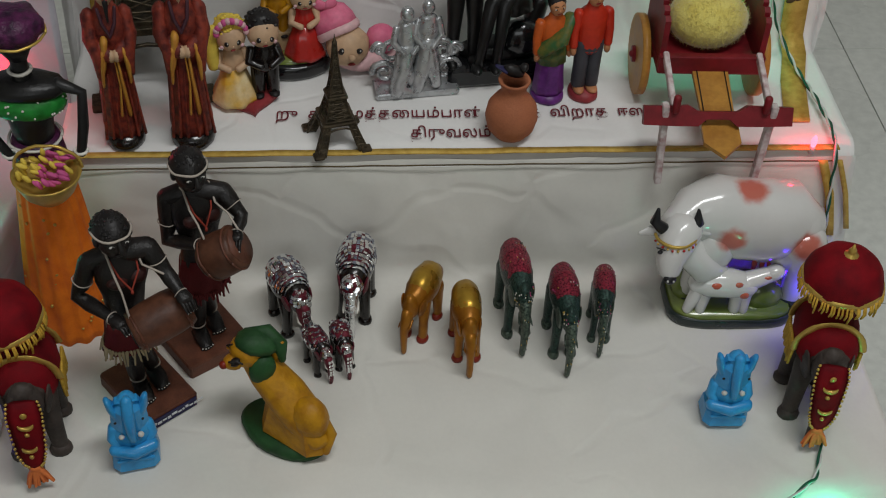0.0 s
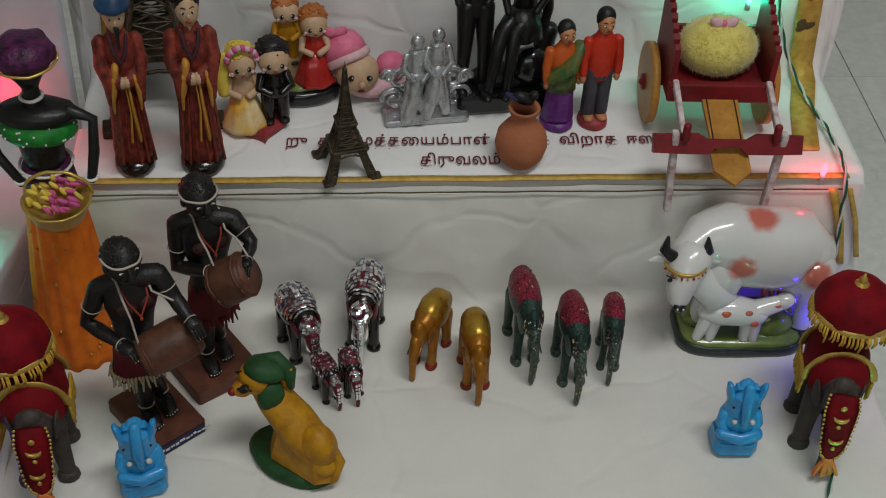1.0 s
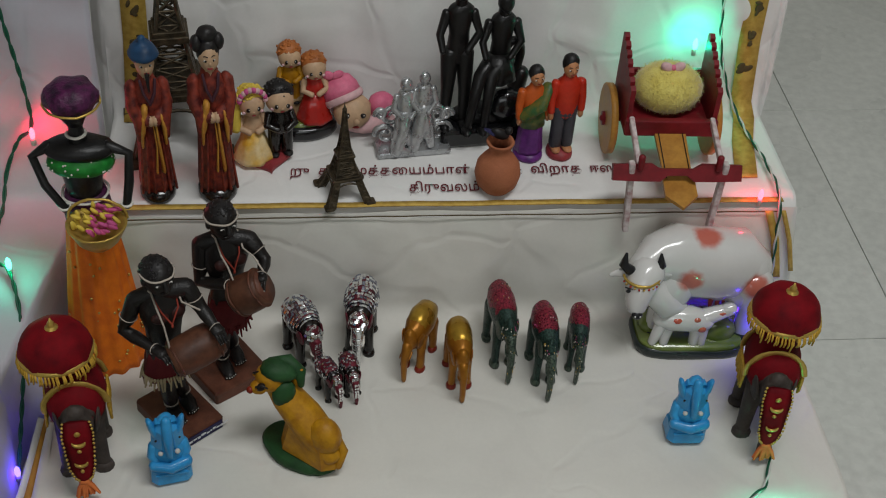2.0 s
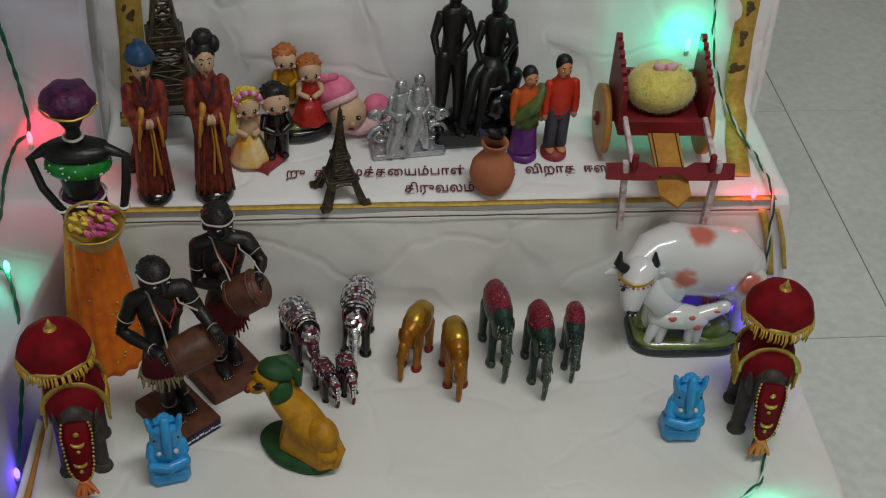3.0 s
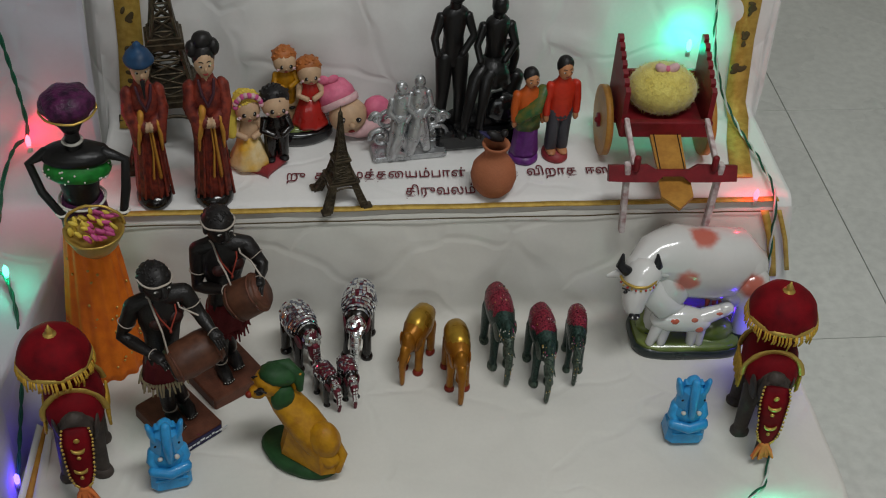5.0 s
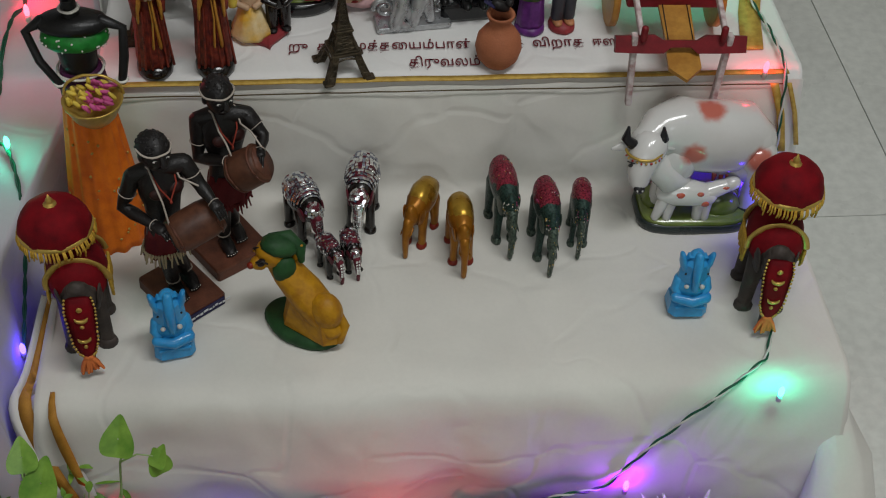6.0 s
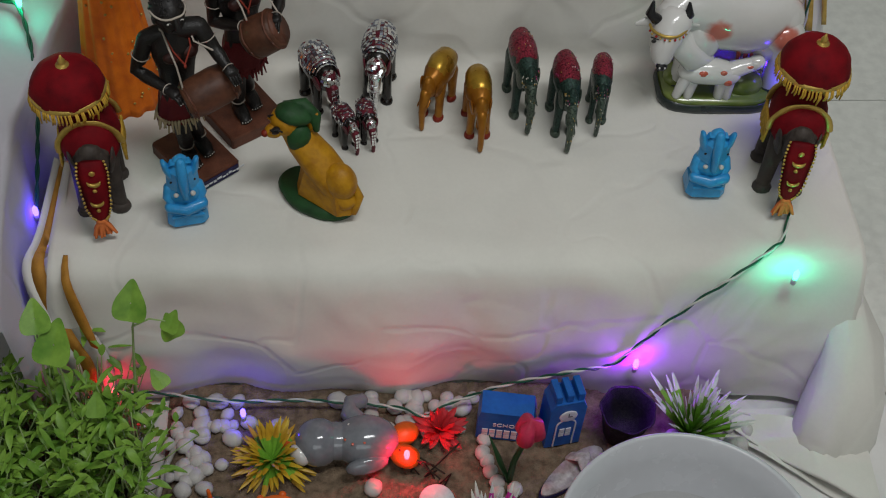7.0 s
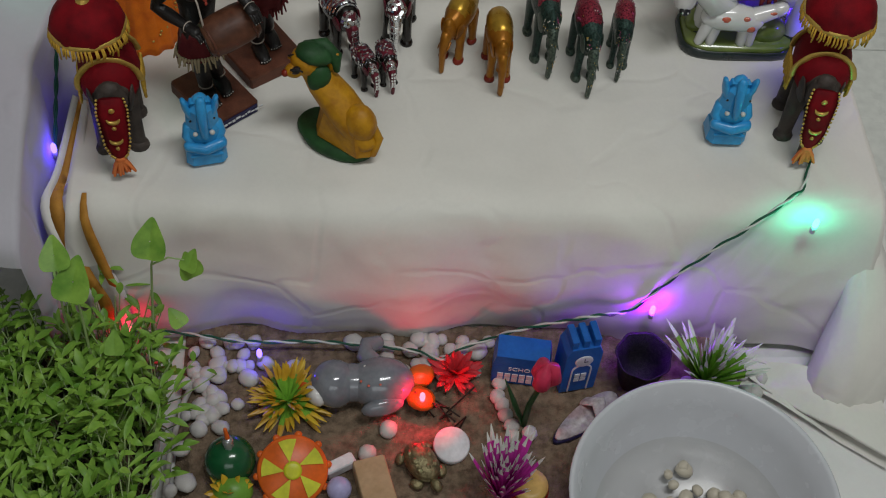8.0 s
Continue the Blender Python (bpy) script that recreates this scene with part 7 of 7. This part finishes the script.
for args in ((-0.349, 0.250, 0.272, 0.021, -12, 48), (-0.314, 0.248, 0.232, 0.015, 30, 62), (-0.312, 0.246, 0.243, 0.012, -30, 40), (-0.443, 0.24, 0.262, 0.018, 10, 25), (-0.425, 0.22, 0.245, 0.023, -14, 34), (-0.395, 0.20, 0.16, 0.013, 0, 40), (-0.335, 0.238, 0.150, 0.012, 40, 20)):
    o = heart_leaf(*args)
    o.parent = vine
    o.matrix_parent_inverse = vine.matrix_world.inverted()
s = Shape()
s.m = vine.matrix_world.inverted()
s.tube([(-0.362, 0.225, 0.05), (-0.360, 0.238, 0.15), (-0.352, 0.248, 0.235), (-0.345, 0.250, 0.258)], [0.0017, 0.0016, 0.0013, 0.001], STEM, seg=6)
s.tube([(-0.352, 0.248, 0.235), (-0.334, 0.249, 0.246), (-0.314, 0.248, 0.242)], [0.0012, 0.001, 0.0008], STEM, seg=6)
s.tube([(-0.44, 0.20, 0.05), (-0.446, 0.225, 0.18), (-0.444, 0.24, 0.258)], [0.0016, 0.0014, 0.001], STEM, seg=6)
s.tube([(-0.42, 0.18, 0.05), (-0.424, 0.21, 0.17), (-0.425, 0.22, 0.24)], [0.0016, 0.0014, 0.001], STEM, seg=6)
s.done("stem", vine)

# ---- strings of fairy lights ----
def fairy_string(pts, bulbs, label):
    """Two twisted wires with small clear bulbs that glow: bulbs are (x, y, z, colour, power)."""
    g = tagged(new("fairy_light_string"), label, "fairy lights", "fairy lights")
    path = smooth_path(pts)
    for ph, m0, nm in ((0, CABLE_GREEN, "green_wire"), (math.pi, CABLE_WHITE if len(bulbs) > 4 else CABLE_GREEN, "pale_wire")):
        s = Shape()
        tw = []
        for i, p in enumerate(path):
            d = (path[min(i + 1, len(path) - 1)] - path[max(i - 1, 0)]).normalized()
            u = d.cross(Vector((0.3, 0.2, 1))).normalized()
            v = d.cross(u)
            a = ph + i * 0.55
            tw.append(p + (u * math.cos(a) + v * math.sin(a)) * 0.0013)
        s.tube(tw, 0.0014, m0, seg=6)
        s.done(nm, g)
    for x, y, z, c, power in bulbs:
        s = Shape()
        s.lathe((x, y, z), [(0.0030, -0.010), (0.0032, -0.002), (0.0028, 0.0)], CABLE_WHITE, seg=10)
        b = s.done("bulb_holder", g, "white bulb holder")
        s = Shape()
        s.lathe((x, y, z), [(0.0026, 0.0), (0.0034, 0.004), (0.0030, 0.010), (0.0010, 0.014)], glow("bulb_glow", tuple(0.08 + 0.92 * v for v in c), 6), seg=12)
        s.done("bulb", b, "small glowing bulb").visible_shadow = False
        bulb_lamp((x, y - 0.002, z + 0.006), c, power)
    return g


RED, GREEN, BLUE = (1.0, 0.0, 0.04), (0.0, 1.0, 0.55), (0.05, 0.0, 1.0)
fairy_string([(0.366, 0.840, 0.72), (0.357, 0.838, 0.60), (0.365, 0.836, 0.508), (0.385, 0.828, 0.44), (0.405, 0.80, 0.402), (0.415, 0.72, 0.400), (0.414, 0.655, 0.398), (0.418, 0.640, 0.34), (0.424, 0.62, 0.255), (0.414, 0.54, 0.238), (0.385, 0.46, 0.237), (0.366, 0.40, 0.237), (0.348, 0.352, 0.236), (0.336, 0.340, 0.236), (0.320, 0.328, 0.234), (0.287, 0.309, 0.222), (0.252, 0.300, 0.192), (0.215, 0.291, 0.154), (0.190, 0.286, 0.120), (0.166, 0.280, 0.096), (0.120, 0.254, 0.126), (0.080, 0.262, 0.100), (0.040, 0.268, 0.076), (0.007, 0.270, 0.052), (-0.023, 0.265, 0.042), (-0.046, 0.255, 0.034), (-0.08, 0.268, 0.034), (-0.18, 0.280, 0.034), (-0.27, 0.280, 0.036), (-0.345, 0.288, 0.042), (-0.40, 0.286, 0.05)],
             [(0.330, 0.826, 0.500, GREEN, 0.13), (0.390, 0.655, 0.396, RED, 0.07), (0.360, 0.598, 0.258, BLUE, 0.03), (0.386, 0.548, 0.268, BLUE, 0.03), (0.352, 0.303, 0.226, GREEN, 0.09), (0.194, 0.278, 0.096, (0.30, 0.0, 1.0), 0.28), (-0.255, 0.262, 0.034, BLUE, 0.03), (-0.070, 0.196, 0.046, RED, 0.18), (-0.395, 0.270, 0.07, RED, 0.025)], "green and white twisted fairy light string with glowing bulbs")
fairy_string([(-0.500, 0.762, 0.72), (-0.487, 0.752, 0.60), (-0.474, 0.744, 0.50), (-0.472, 0.738, 0.45), (-0.490, 0.738, 0.43), (-0.510, 0.736, 0.385), (-0.515, 0.70, 0.352), (-0.52, 0.62, 0.350), (-0.490, 0.595, 0.352), (-0.470, 0.52, 0.31), (-0.474, 0.42, 0.215)],
             [(-0.472, 0.735, 0.436, RED, 0.16), (-0.490, 0.598, 0.356, GREEN, 0.07), (-0.474, 0.415, 0.215, BLUE, 0.05)], "green twisted fairy light wire with three glowing bulbs")

# ---- floor tiles, each a piece ----
tile_mesh = None
for i in range(-4, 4):
    for j in range(-6, 5):
        x, y = 0.75 + 0.6 * i + 0.3, 1.4 + 0.6 * j + 0.3 - 0.6
        if not (-2.4 < x < 2.7 and -2.9 < y < 3.2):
            continue
        if tile_mesh is None:
            s = Shape()
            s.box((0, 0, -0.006), (0.5982, 0.5982, 0.012), TILE, bevel=0.0008)
            o = s.done("tile", floor)
            tile_mesh = o.data
        else:
            o = new("tile", tile_mesh)
            o.parent = floor
        o.location = (x, y, 0)
